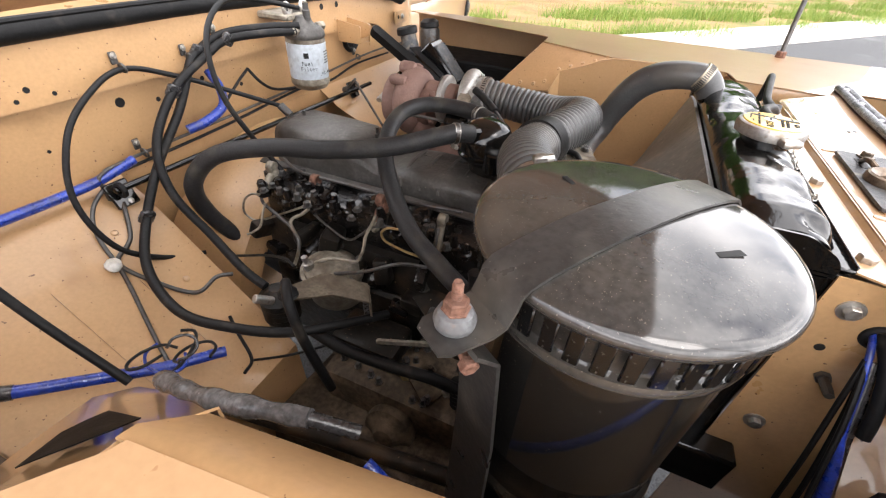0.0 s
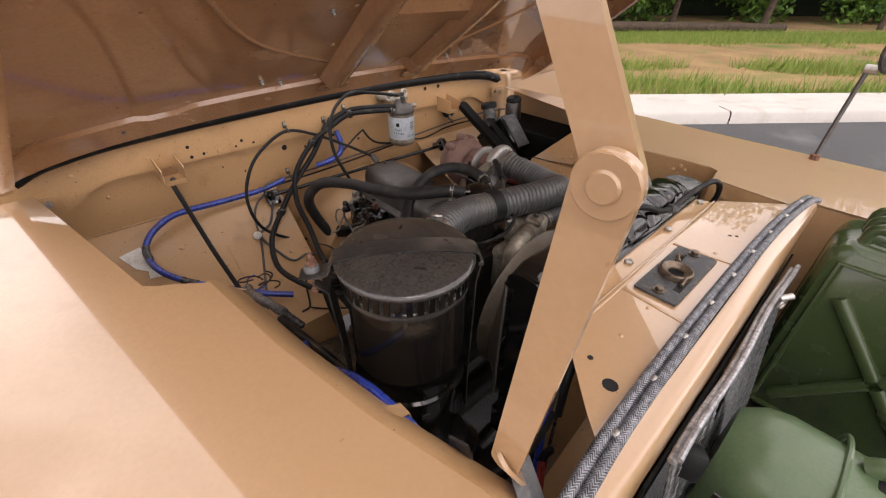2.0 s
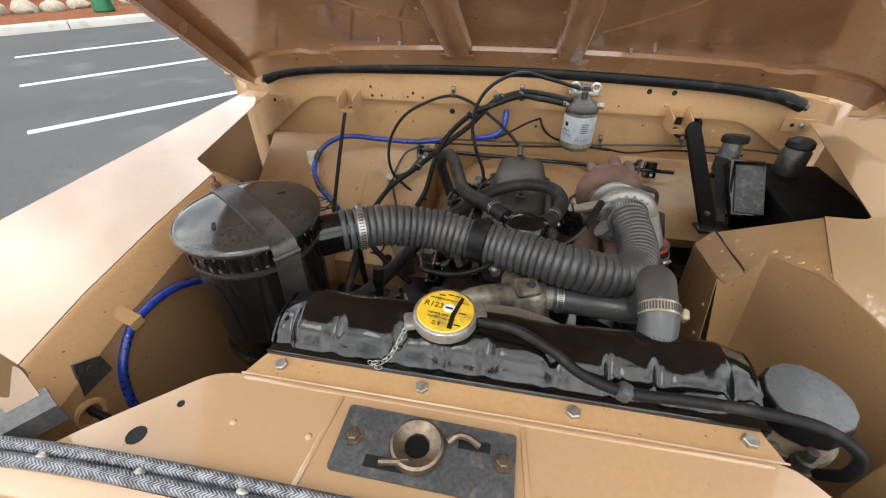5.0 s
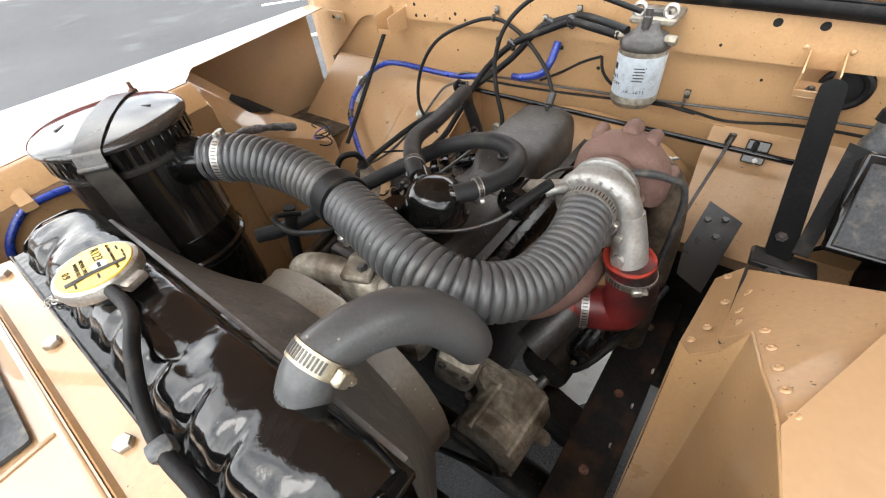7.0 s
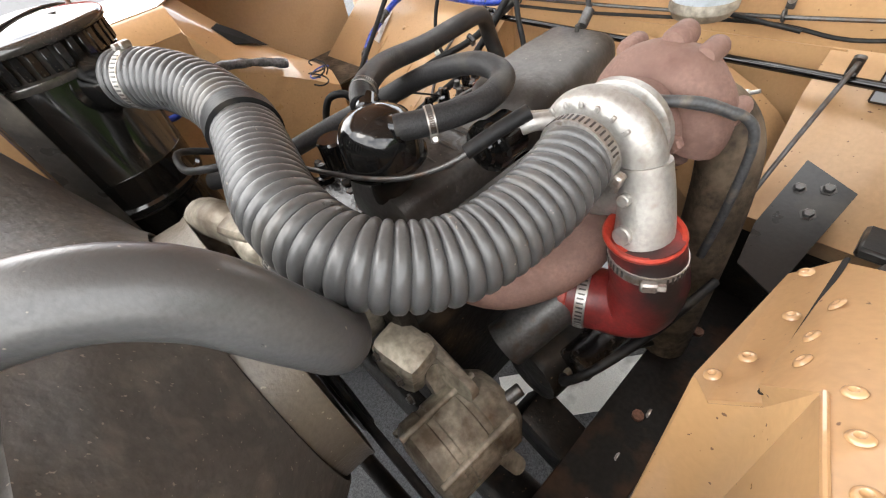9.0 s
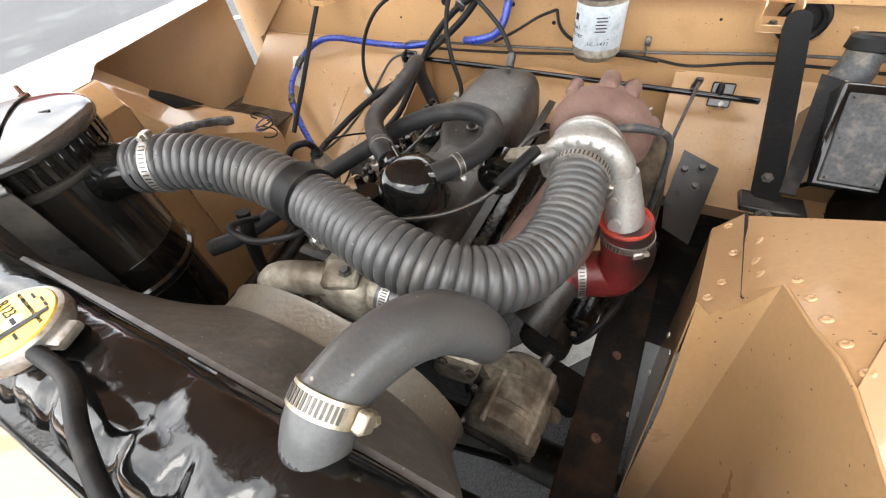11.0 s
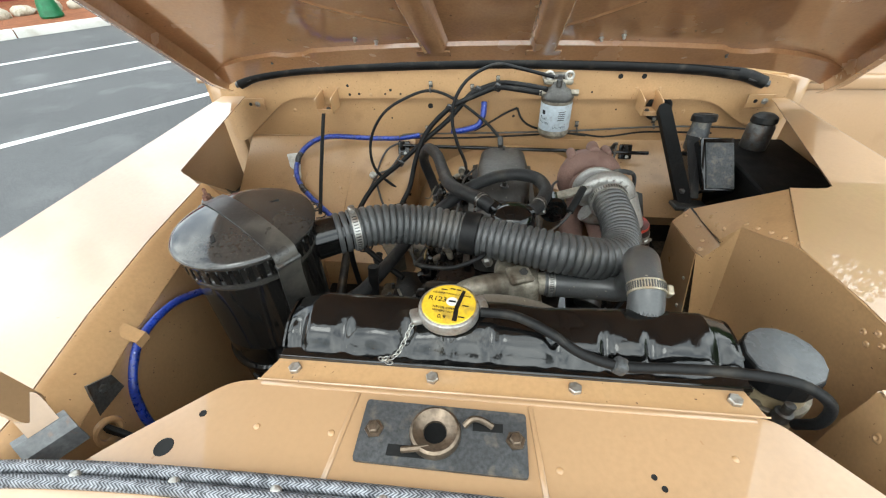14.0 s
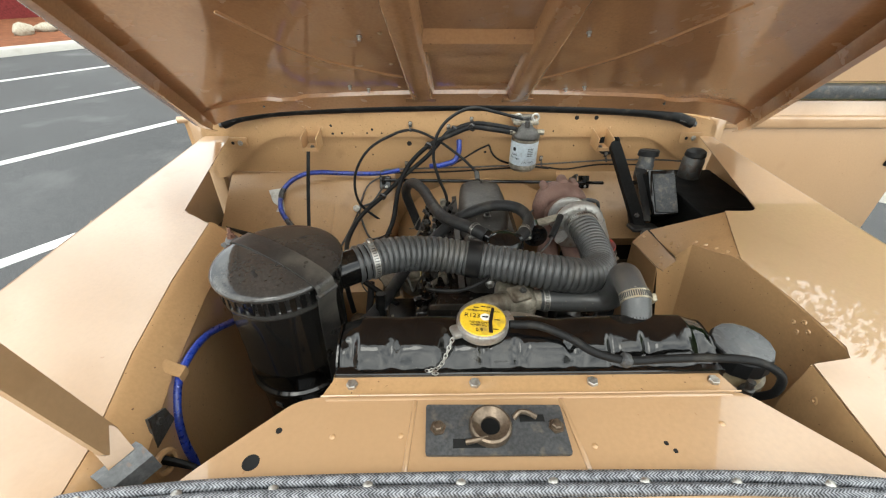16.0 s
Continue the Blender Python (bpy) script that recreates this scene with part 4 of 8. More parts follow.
for a, r in ((62, 0.013), (88, 0.015), (128, 0.012), (10, 0.012)):
    part("scroll_lug", lathe((0.308 + 0.080 * math.cos(radians(a)), 0.956, 0.934 + 0.080 * math.sin(radians(a))), (0, 1, 0), [(0, -0.004), (r * 0.8, -0.002), (r, 0.004), (r, 0.030), (r * 0.8, 0.036), (0, 0.037)], 14), RUST, tb)
part("exhaust_elbow", tube([(0.325, 0.985, 0.934), (0.360, 1.000, 0.925), (0.388, 0.998, 0.89), (0.402, 0.985, 0.82), (0.410, 0.965, 0.70), (0.415, 0.95, 0.52)], 0.036, 22), DUSTY, tb, "dark scaled exhaust elbow")
part("manifold", tube([(0.30, 0.95, 0.90), (0.27, 0.87, 0.85), (0.25, 0.76, 0.84), (0.24, 0.68, 0.83)], 0.03, 14), RUST, tb)
part("actuator", lathe((0.200, 0.765, 0.946), (0, 1, 0), [(0.006, -0.009), (0.009, -0.008), (0.010, -0.003), (0.018, -0.002), (0.020, 0.002), (0.029, 0.005), (0.032, 0.010), (0.032, 0.016), (0.029, 0.018), (0.029, 0.05), (0.02, 0.055)], 28), GLOSS, tb)

rh = thing("silicone_elbow", (0.41, 0.79, 0.75), "red silicone boost elbow smeared with black grime", "hose")
part("hose", tube([(0.393, 0.79, 0.905), (0.400, 0.79, 0.875), (0.407, 0.793, 0.835), (0.398, 0.793, 0.790), (0.358, 0.783, 0.778), (0.325, 0.766, 0.780)], lambda t: 0.0355 + 0.0035 * min(1, t * 3), 28), REDSIL, rh)
part("cuff", lathe((0.392, 0.79, 0.896), (-0.10, -0.08, 1), [(0.0300, 0.0065), (0.0352, 0.007), (0.0382, 0.0105), (0.0388, 0.0140), (0.0372, 0.0165), (0.0335, 0.0155), (0.0300, 0.0105)], 32), REDCUFF, rh)
part("end_cuff", lathe((0.330, 0.770, 0.780), (-1, -0.45, -0.05), [(0.0385, 0), (0.0415, 0.003), (0.0415, 0.010), (0.0385, 0.013)], 28), REDCUFF, rh)

# ---- engine ----
en = thing("engine", (0.05, 0.85, 0.45), "oily four-cylinder diesel engine with a worn grey rocker cover", "engine")
part("block", box((0.06, 0.86, 0.60), (0.30, 0.52, 0.34), 0.02, seg=2), GRIME, en)
part("cylinder_head", box((0.065, 0.87, 0.795), (0.27, 0.50, 0.09), 0.01, seg=2), OILY, en)
rows = []
for y, w, zt in ((0.662, 0.050, 0.880), (0.672, 0.066, 0.898), (0.70, 0.072, 0.906), (0.80, 0.074, 0.904), (0.862, 0.072, 0.900), (0.885, 0.062, 0.888), (0.905, 0.062, 0.890), (0.935, 0.072, 0.922), (0.965, 0.076, 0.932), (1.06, 0.076, 0.936), (1.13, 0.070, 0.938), (1.162, 0.055, 0.925), (1.175, 0.03, 0.89)):
    ring = []
    for a in range(0, 181, 15):
        ca, sa = math.cos(radians(a)), math.sin(radians(a))
        ring.append((0.085 + w * math.copysign(abs(ca) ** 0.42, ca), y, 0.845 + (zt - 0.845) * abs(sa) ** 0.36))
    rows.append(ring)
g = strip(rows)
n = 13
g.f.append(tuple(range(n)))
g.f.append(tuple(reversed(range(12 * n, 13 * n))))
part("rocker_cover", g, COVER, en, "worn grey painted rocker cover")
br = thing("breather", (0.1, 0.70, 0.92), "glossy black crankcase breather canister", "breather")
part("dome", lathe((0.10, 0.695, 0.92), (0, 0, 1), [(0.03, 0), (0.050, 0.016), (0.0545, 0.021), (0.0545, 0.025), (0.0515, 0.028), (0.0505, 0.045), (0.048, 0.060), (0.042, 0.072), (0.032, 0.080), (0.018, 0.0845), (0, 0.0855)], 36), GLOSS, br)
bhose = thing("breather_hose", (0, 0.8, 0.9), "thick braided black breather hose", "hose")
part("hose", tube([(0.055, 0.712, 0.990), (0.025, 0.736, 0.996), (-0.045, 0.82, 0.980), (-0.078, 0.929, 0.962), (-0.107, 1.038, 0.953), (-0.147, 1.136, 0.93), (-0.173, 1.185, 0.868), (-0.150, 1.195, 0.78), (-0.11, 1.15, 0.69), (-0.06, 1.08, 0.58)], 0.0165, 16, 8), HOSED, bhose)
rhose = thing("breather_hose", (0.15, 0.8, 0.9), "smooth black rubber breather hose in a loop", "hose")
part("hose", tube([(0.135, 0.70, 0.990), (0.160, 0.735, 0.990), (0.178, 0.80, 0.988), (0.155, 0.858, 0.988), (0.085, 0.878, 0.982), (0.0, 0.86, 0.955), (-0.07, 0.81, 0.92), (-0.135, 0.74, 0.888), (-0.175, 0.665, 0.866), (-0.22, 0.58, 0.85), (-0.255, 0.54, 0.845)], 0.0155, 16, 8), HOSED, rhose)
th = thing("thermostat_housing", (0.1, 0.52, 0.85), "stained cast aluminium thermostat housing", "thermostat housing")
part("body", box((0.105, 0.535, 0.93), (0.085, 0.085, 0.08), 0.018, seg=3), CASTD, th)
part("pipe", tube([(0.10, 0.52, 0.945), (0.05, 0.50, 0.955), (0.0, 0.49, 0.935), (-0.005, 0.485, 0.88)], 0.022, 16), CASTD, th)
al = thing("alternator", (0.32, 0.56, 0.6), "dirty cast aluminium alternator", "alternator")
part("case", lathe((0.305, 0.50, 0.665), (0.05, 1, 0), [(0.03, 0), (0.052, 0.004), (0.060, 0.012), (0.060, 0.036), (0.0575, 0.038), (0.0575, 0.046), (0.060, 0.048), (0.060, 0.084), (0.0575, 0.086), (0.0575, 0.094), (0.060, 0.096), (0.060, 0.120), (0.045, 0.138)], 40), CASTD, al)
for k in range(5):
    a = radians(72 * k + 40)
    part("through_bolt", cyl((0.305 + 0.060 * math.cos(a), 0.503, 0.665 + 0.060 * math.sin(a)), (0.05, 1, 0), 0.005, 0.12, 10), CASTD, al)
sh = thing("fan_shroud", (0.07, 0.38, 0.7), "matt dark grey fan shroud behind the radiator", "fan shroud")
loops = [[], [], [], []]
for k in range(49):
    a = 2 * math.pi * k / 48
    ca, sa = math.cos(a), math.sin(a)
    m = max(abs(ca) / 0.275, abs(sa) / 0.165)
    q = V((0.07 + ca / m, 0.350, 0.885 + sa / m))
    c = V((0.07 + 0.205 * ca, 0.432, 0.765 + 0.200 * sa))
    loops[0].append(q)
    loops[1].append(q + V((0, 0.005, 0)))
    loops[2].append(c)
    loops[3].append(c + V((-0.006 * ca, 0.034, -0.006 * sa)))
part("cowl", strip(loops[:3], 0.002), SHROUD, sh)
part("cowl_ring", strip([[q.lerp(V((0.07, 0.432, 0.765)), 0.035) for q in loops[2]], loops[3], [q + V((0, 0.006, 0)) + (q - V((0.07, 0.466, 0.765))) * 0.015 for q in loops[3]]], 0.002), COWL, sh)
part("lug", lathe((0.222, 0.388, 0.89), (0.1, 1, 0.2), [(0.018, -0.01), (0.018, 0.012), (0.014, 0.016), (0, 0.016)], 20), SHROUD, sh)
for x in (-0.43, 0.45):
    cr = solo("chassis_rail", box((x, 0.7, 0.46), (0.08, 1.5, 0.12), 0.008), RAIL, "rusty black steel chassis rail", "chassis rail", "chassis rails")
    for y in (0.45, 0.62, 0.80, 1.0):
        part("rail_bolt", lathe((x, y, 0.52), (0, 0, 1), [(0.014, 0), (0.014, 0.003), (0.009, 0.004), (0.009, 0.012), (0, 0.013)], 8), RUSTO, cr, smooth=20)
    part("rail_flange", box((x, 0.72, 0.5225), (0.095, 0.9, 0.005), 0.002), RAIL, cr)

# ---- fixings shared by many things ----
g = lathe((0, 0, 0), (0, 0, 1), [(0.0095, 0), (0.0095, 0.0014), (0.006, 0.0015)], 18)
lathe((0, 0, 0.0012), (0, 0, 1), [(0.0058, 0), (0.0062, 0.0008), (0.0062, 0.0046), (0.0054, 0.0056), (0, 0.0057)], 6, g)
BOLT = mesh_of(g, STEEL, "bolt", 25)
BOLTC = mesh_of(lathe((0, 0, 0), (0, 0, 1), [(0.0095, 0), (0.0095, 0.0014), (0.0062, 0.0015), (0.0062, 0.005), (0.0052, 0.006), (0, 0.006)], 6), BRONZE, "washer_bolt", 25)
BOLTD = mesh_of(lathe((0, 0, 0), (0, 0, 1), [(0.0085, 0), (0.0085, 0.0012), (0.0058, 0.0013), (0.0058, 0.005), (0.005, 0.006), (0, 0.006)], 6), DARKST, "bolt", 25)
RIVET = mesh_of(lathe((0, 0, 0), (0, 0, 1), [(0.0048, 0), (0.0044, 0.0010), (0.003, 0.0019), (0, 0.0022)], 12), PAINT_IN, "rivet")
RIVETS = mesh_of(lathe((0, 0, 0), (0, 0, 1), [(0.0052, 0), (0.0048, 0.0012), (0.0032, 0.0024), (0, 0.0027)], 14), STEEL, "rivet")
# Black disc set on the sheet; paints the dark of a drilled hole.
HOLE_DISC = mesh_of(lathe((0, 0, 0), (0, 0, 1), [(0.0060, 0), (0.0056, 0.0006), (0.0044, 0.0004), (0, 0.0003)], 14), INK, "hole_disc")


def clamp(p, d, r, parent, screw=0.0, w=0.013, mat=None):
    """A worm-drive hose clamp: slotted band, housing and screw."""
    mat = mat or STEEL
    d = V(d).normalized()
    c = V(p)
    b = part("hose_clamp", lathe(c - d * (w / 2), d, [(r, 0), (r + 0.0012, 0.0003), (r + 0.0012, w - 0.0003), (r, w)], 32), mat, parent, "zinc worm-drive clamp")
    s = d.cross(V((0, 0, 1))) if abs(d.z) < 0.95 else V((1, 0, 0))
    s.normalize()
    u = d.cross(s)
    a = radians(screw)
    o = s * math.cos(a) + u * math.sin(a)
    t = d.cross(o)
    m3 = Matrix((t, d, o)).transposed()
    part("worm_housing", box(c + o * (r + 0.005), (0.016, w * 0.9, 0.009), 0.002, m3), mat, b)
    part("screw", cyl(c + o * (r + 0.0055) + t * 0.007, t, 0.0042, 0.008, 6), mat, b)
    slots = Geo()
    for k in range(38):
        aa = a + radians(26 + k * 8)
        oo = s * math.cos(aa) + u * math.sin(aa)
        box(c + oo * (r + 0.0014), (0.0020, w * 0.62, 0.0007), 0, Matrix((d.cross(oo), d, oo)).transposed(), slots)
    part("slots", slots, DARKST, b)
    return b


clamp((-0.200, 0.541, 1.043), (0.08, 0.042, -0.002), 0.0385, hose, -95)
clamp((0.319, 0.775, 0.980), (0, 1, 0.06), 0.0390, hose, 15)
clamp((0.2578, 0.360, 1.0960), (0.03, 0.90, 0.42), 0.0234, uh, 2, 0.016, ZINCY)
clamp((0.168, 0.5235, 0.945), (1, 0, 0), 0.0232, uh, 230)
clamp((0.3985, 0.79, 0.882), (-0.1, 0, 1), 0.0372, rh, -60)
clamp((0.345, 0.777, 0.779), (1, 0.40, 0.05), 0.0395, rh, 240)
clamp((0.030, 0.733, 0.9955), (-0.6, 0.75, 0.1), 0.0168, bhose, 100, 0.010)

for x, y, h in ((-0.223, 0.803, 0.001), (0.243, 0.785, 0.001), (0.342, 1.029, 0.001), (-0.298, 1.029, 0.001), (0.295, 1.04, 0.001), (-0.25, 1.045, 0.001), (-0.578, 1.128, 0.012), (0.615, 1.105, 0.012)):
    piece("bolt", BOLTD if h > 0.01 else BOLT, bonnet, aim(bon(x, y, h), (0, -0.555, -0.832)) @ Matrix.Diagonal((0.62, 0.62, 1.4, 1)))
for x in (-0.135, -0.20, -0.40, 0.21, 0.43, 0.50, -0.48):
    piece("rivet", RIVET, bonnet, aim(bon(x, bonnet_rear(x) - 0.03, 0.012), (0, -0.555, -0.832)))
for k in range(5):
    for x in (-0.135 - 0.03 - k * 0.007, 0.128):
        piece("rivet", RIVET, bonnet, aim(bon(x, 1.03 - k * 0.12, 0.002), (0, -0.555, -0.832)))
# Raised ring with a black face that paints the hole's darkness.
part("drain_hole_shade", lathe(bon(0.005, 0.663), (0, -0.555, -0.832), [(0.023, 0.0005), (0.0215, 0.0022), (0.019, 0.0022), (0.0185, 0.0012), (0, 0.001)], 28), INK, bonnet)

# ---- strap over the air cleaner, its stud and side plate ----
sd = V((0.82, -0.575, 0)).normalized()
so = V((-sd.y, sd.x, 0))


def strap_row(d, z, w=0.0185):
    return [AC + sd * d + so * (w * k) + V((0, 0, z)) for k in (-1, -0.9, 0, 0.9, 1)]


rows = [strap_row(-0.166, 1.086, 0.012), strap_row(-0.160, 1.0875, 0.0165), strap_row(-0.132, 1.0885, 0.0185), strap_row(-0.122, 1.092, 0.0185), strap_row(-0.1165, 1.104), strap_row(-0.1145, 1.1120), strap_row(-0.1095, 1.1168), strap_row(-0.092, 1.1212), strap_row(-0.06, 1.1258), strap_row(-0.03, 1.1280), strap_row(0.03, 1.1280), strap_row(0.06, 1.1258), strap_row(0.092, 1.1212), strap_row(0.1095, 1.1168), strap_row(0.1155, 1.1120), strap_row(0.1185, 1.100)]
st = thing("clamp_strap", tuple(AC + V((0, 0, 1.12))), "black steel clamp strap over the air cleaner lid", "strap")
part("band", strip(rows, -0.0022), STRAP, st)
part("hinge_pin", cyl(AC + sd * 0.1195 - so * 0.02 + V((0, 0, 1.096)), so, 0.005, 0.04, 12), DARKST, st)
part("side_band", strip([strap_row(0.1185, 1.094, 0.019), strap_row(0.1125, 1.06, 0.019), strap_row(0.1085, 0.87, 0.022), strap_row(0.1085, 0.72, 0.024)], -0.002), STRAP, st)
part("rear_plate", strip([strap_row(-0.145, 1.078, 0.02), strap_row(-0.126, 1.06, 0.02), strap_row(-0.118, 0.95, 0.024), strap_row(-0.115, 0.72, 0.03)], -0.003), STRAP, st)
stud = thing("stud_bolt", (-0.467, 0.537, 1.08), "rusty stud with nut and washer holding the strap", "bolt")
SB = V((-0.467, 0.537, 0))
stud.location.z += 0.012
stud.scale = (0.72, 0.72, 0.72)
part("washer", lathe(SB + V((0, 0, 1.084)), (0, 0, 1), [(0.013, -0.008), (0.0175, -0.004), (0.0185, 0.002), (0.015, 0.010), (0.010, 0.012)], 24), RUBGREY, stud, "grey rubber bush")
part("nut", lathe(SB + V((0, 0, 1.096)), (0, 0, 1), [(0.0125, 0), (0.0125, 0.0015), (0.0105, 0.002), (0.0108, 0.0025), (0.0108, 0.010), (0.0095, 0.0112)], 6), RUSTO, stud, smooth=20)
part("stud", lathe(SB + V((0, 0, 1.05)), (0, 0, 1), [(0.0048, 0)] + [(0.0049 - 0.0006 * (k % 2), 0.05 + 0.0011 * k) for k in range(22)] + [(0.0035, 0.0755)], 12), RUSTO, stud)
part("eye", torus(SB + V((0.004, -0.004, 1.055)), (0.6, 0.75, 0), 0.009, 0.005, 18, 8), RUSTO, stud)
part("cross_bolt", lathe(SB + V((-0.006, -0.016, 1.045)), (0.7, 0.7, 0.1), [(0.007, -0.010), (0.009, -0.0085), (0.009, 0.0), (0.005, 0.0), (0.005, 0.036), (0, 0.036)], 6), RUSTO, stud, smooth=20)

# lid details: two black blocks painting the slots' shade, and a small wire handle
part("lid_slot_shade", box((AC.x - 0.018, AC.y - 0.058, 1.1250), (0.006, 0.020, 0.0012), 0.0005, rotm(0, 0, 35)), INK, ac)
part("lid_slot_shade", box((AC.x + 0.030, AC.y + 0.050, 1.1250), (0.005, 0.018, 0.0012), 0.0005, rotm(0, 0, -50)), INK, ac)
part("emblem", box((AC.x - 0.036, AC.y - 0.0885, 0.815), (0.016, 0.002, 0.012), 0.0005, rotm(0, 0, -22)), DARKST, ac)

# ---- slam panel details ----
for x in (-0.189, -0.015, 0.154, 0.330):
    piece("bolt", BOLT, sp, pose(x, 0.2295, 1.050, 0, 0, x * 900) @ Matrix.Diagonal((1.3, 1.3, 1.2, 1)))
for x, y, r in ((-0.290, 0.119, 1.7), (-0.269, 0.159, 0.7), (0.215, 0.135, 0.5), (0.222, 0.125, 0.5)):
    piece("hole_disc", HOLE_DISC, sp, pose(x, y, 1.0581) @ Matrix.Diagonal((r, r, 1, 1)))
for x, y in ((-0.200, 0.150), (-0.115, 0.150), (0.125, 0.133), (0.30, 0.16), (-0.12, 0.10)):
    piece("rivet", RIVET, sp, pose(x, y, 1.058) @ Matrix.Diagonal((0.8, 0.8, 0.7, 1)))
for x0 in (-0.103, 0.105):
    part("pressed_ridge", box((x0, 0.15, 1.058), (0.006, 0.10, 0.004), 0.0018, rotm(0, 0, 6 if x0 > 0 else -6), seg=2), PAINT, sp)
part("pressed_ridge", box((0.06, 0.2035, 1.0575), (0.56, 0.006, 0.004), 0.0018, seg=2), PAINT, sp)

lt = thing("bonnet_latch", (0.005, 0.156, 1.058), "weathered grey latch plate with a brown spring cup", "bonnet latch")
pl = rounded([(-0.0835, 0.122), (0.094, 0.120), (0.094, 0.187), (-0.0835, 0.190)], 0.004, 2)
part("plate", sheet([(x, y, 1.0635) for x, y in pl], 0.004), PLATEG, lt)
part("cup", lathe((-0.002, 0.156, 1.0635), (0, 0, 1), [(0.0272, 0.0), (0.0275, 0.004), (0.0262, 0.0090), (0.0235, 0.0105), (0.0200, 0.0090), (0.0150, 0.0060), (0.0125, 0.0045), (0.0118, 0.0012)], 48), BRONZE, lt)
# Black disc and blocks on the plate paint the dark of bore and slots.
part("bore", lathe((-0.002, 0.156, 1.0638), (0, 0, 1), [(0.0122, 0.0005), (0.0118, 0.0014), (0, 0.0014)], 28), MATTE, lt)
part("slot", box((-0.030, 0.1355, 1.0637), (0.040, 0.012, 0.0008), 0.0002), INK, lt)
part("slot", box((0.053, 0.168, 1.0637), (0.032, 0.010, 0.0008), 0.0002), INK, lt)
part("hook", tube([(0.028, 0.164, 1.070), (0.036, 0.170, 1.074), (0.046, 0.171, 1.072), (0.058, 0.168, 1.066)], 0.0035, 8), BRONZE, lt)
part("hook", tube([(-0.008, 0.140, 1.068), (-0.018, 0.136, 1.071), (-0.034, 0.135, 1.067)], 0.0035, 8), BRONZE, lt)
for x, y in ((-0.068, 0.156), (0.082, 0.156)):
    piece("washer_bolt", BOLTC, lt, pose(x, y, 1.0637, 0, 0, 10) @ Matrix.Diagonal((1.1, 1.1, 1.3, 1)))

# braided strip along the front
bt = bpy.data.materials.new("braided_cord")
bt.use_nodes = True
bn, bl = bt.node_tree.nodes, bt.node_tree.links
bco, bsep = bn.new("ShaderNodeTexCoord"), bn.new("ShaderNodeSeparateXYZ")
bl.new(bco.outputs["Object"], bsep.inputs[0])


def bmath(op, a, b=None):
    q = bn.new("ShaderNodeMath")
    q.operation = op
    for i, v in enumerate((a, b)):
        if v is None:
            continue
        if isinstance(v, (int, float)):
            q.inputs[i].default_value = v
        else:
            bl.new(v, q.inputs[i])
    return q.outputs[0]


chev = bmath("ADD", bmath("MULTIPLY", bsep.outputs["X"], 1500.0), bmath("MULTIPLY", bmath("PINGPONG", bmath("ADD", bsep.outputs["Y"], 0.1), 0.0035), 2400.0))
wave = bmath("SINE", chev)
bramp = bn.new("ShaderNodeValToRGB")
bramp.color_ramp.elements[0].position, bramp.color_ramp.elements[0].color = 0.25, (0.035, 0.037, 0.043, 1)
bramp.color_ramp.elements[1].position, bramp.color_ramp.elements[1].color = 0.85, (0.36, 0.37, 0.40, 1)
bnoise = bn.new("ShaderNodeTexNoise")
bnoise.inputs["Scale"].default_value = 120
bl.new(bco.outputs["Object"], bnoise.inputs["Vector"])
bl.new(bmath("ADD", bmath("MULTIPLY", wave, 0.24), bmath("MULTIPLY", bnoise.outputs["Fac"], 0.95)), bramp.inputs["Fac"])
bpr = bn["Principled BSDF"]
bl.new(bramp.outputs["Color"], bpr.inputs["Base Color"])
bpr.inputs["Roughness"].default_value, bpr.inputs["Metallic"].default_value = 0.4, 0.35
bbump = bn.new("ShaderNodeBump")
bbump.inputs["Strength"].default_value, bbump.inputs["Distance"].default_value = 0.35, 0.0012
bl.new(wave, bbump.inputs["Height"])
bl.new(bbump.outputs["Normal"], bpr.inputs["Normal"])

tr = thing("braided_seal", (0, 0.088, 1.065), "silver and black braided sealing cord riveted along the front", "seal strip")


def trim_line(dy, dz):
    return [(-0.505, 0.052 + dy, 1.035 + dz), (-0.492, 0.064 + dy, 1.056 + dz), (-0.46, 0.073 + dy, 1.063 + dz), (-0.3, 0.084 + dy, 1.065 + dz), (0.0, 0.087 + dy, 1.065 + dz), (0.3, 0.082 + dy, 1.065 + dz), (0.5, 0.066 + dy, 1.062 + dz), (0.545, 0.055 + dy, 1.055 + dz)]


part("cord", tube(trim_line(0.0070, 0.001), 0.0066, 12, 10), bt, tr)
part("cord", tube(trim_line(-0.0070, 0.001), 0.0066, 12, 10), bt, tr)
part("backing", tube(trim_line(0, -0.003), 0.013, 8, 10, flat=0.25), bt, tr)
for k in range(10):
    x = -0.457 + 0.1035 * k
    piece("rivet", RIVETS, tr, pose(x, 0.087 - 0.06 * (x - 0.0) ** 2, 1.0685) @ Matrix.Diagonal((1.2, 1.2, 1.2, 1)))

# wire mesh leaning on the front
gm = thing("grille_mesh", (0.0, 0.04, 0.7), "bent galvanised wire mesh grille leaning on the front panel", "grille")
g = Geo()


def gp(u, v):
    x = -0.30 + 0.56 * u
    bulge = 0.002 * math.sin(x * 19)
    return V((x, 0.026 - 0.060 * (1 - v) + bulge, 0.66 + 0.355 * v + 0.003 * math.sin(x * 13)))


nu, nv = 30, 20
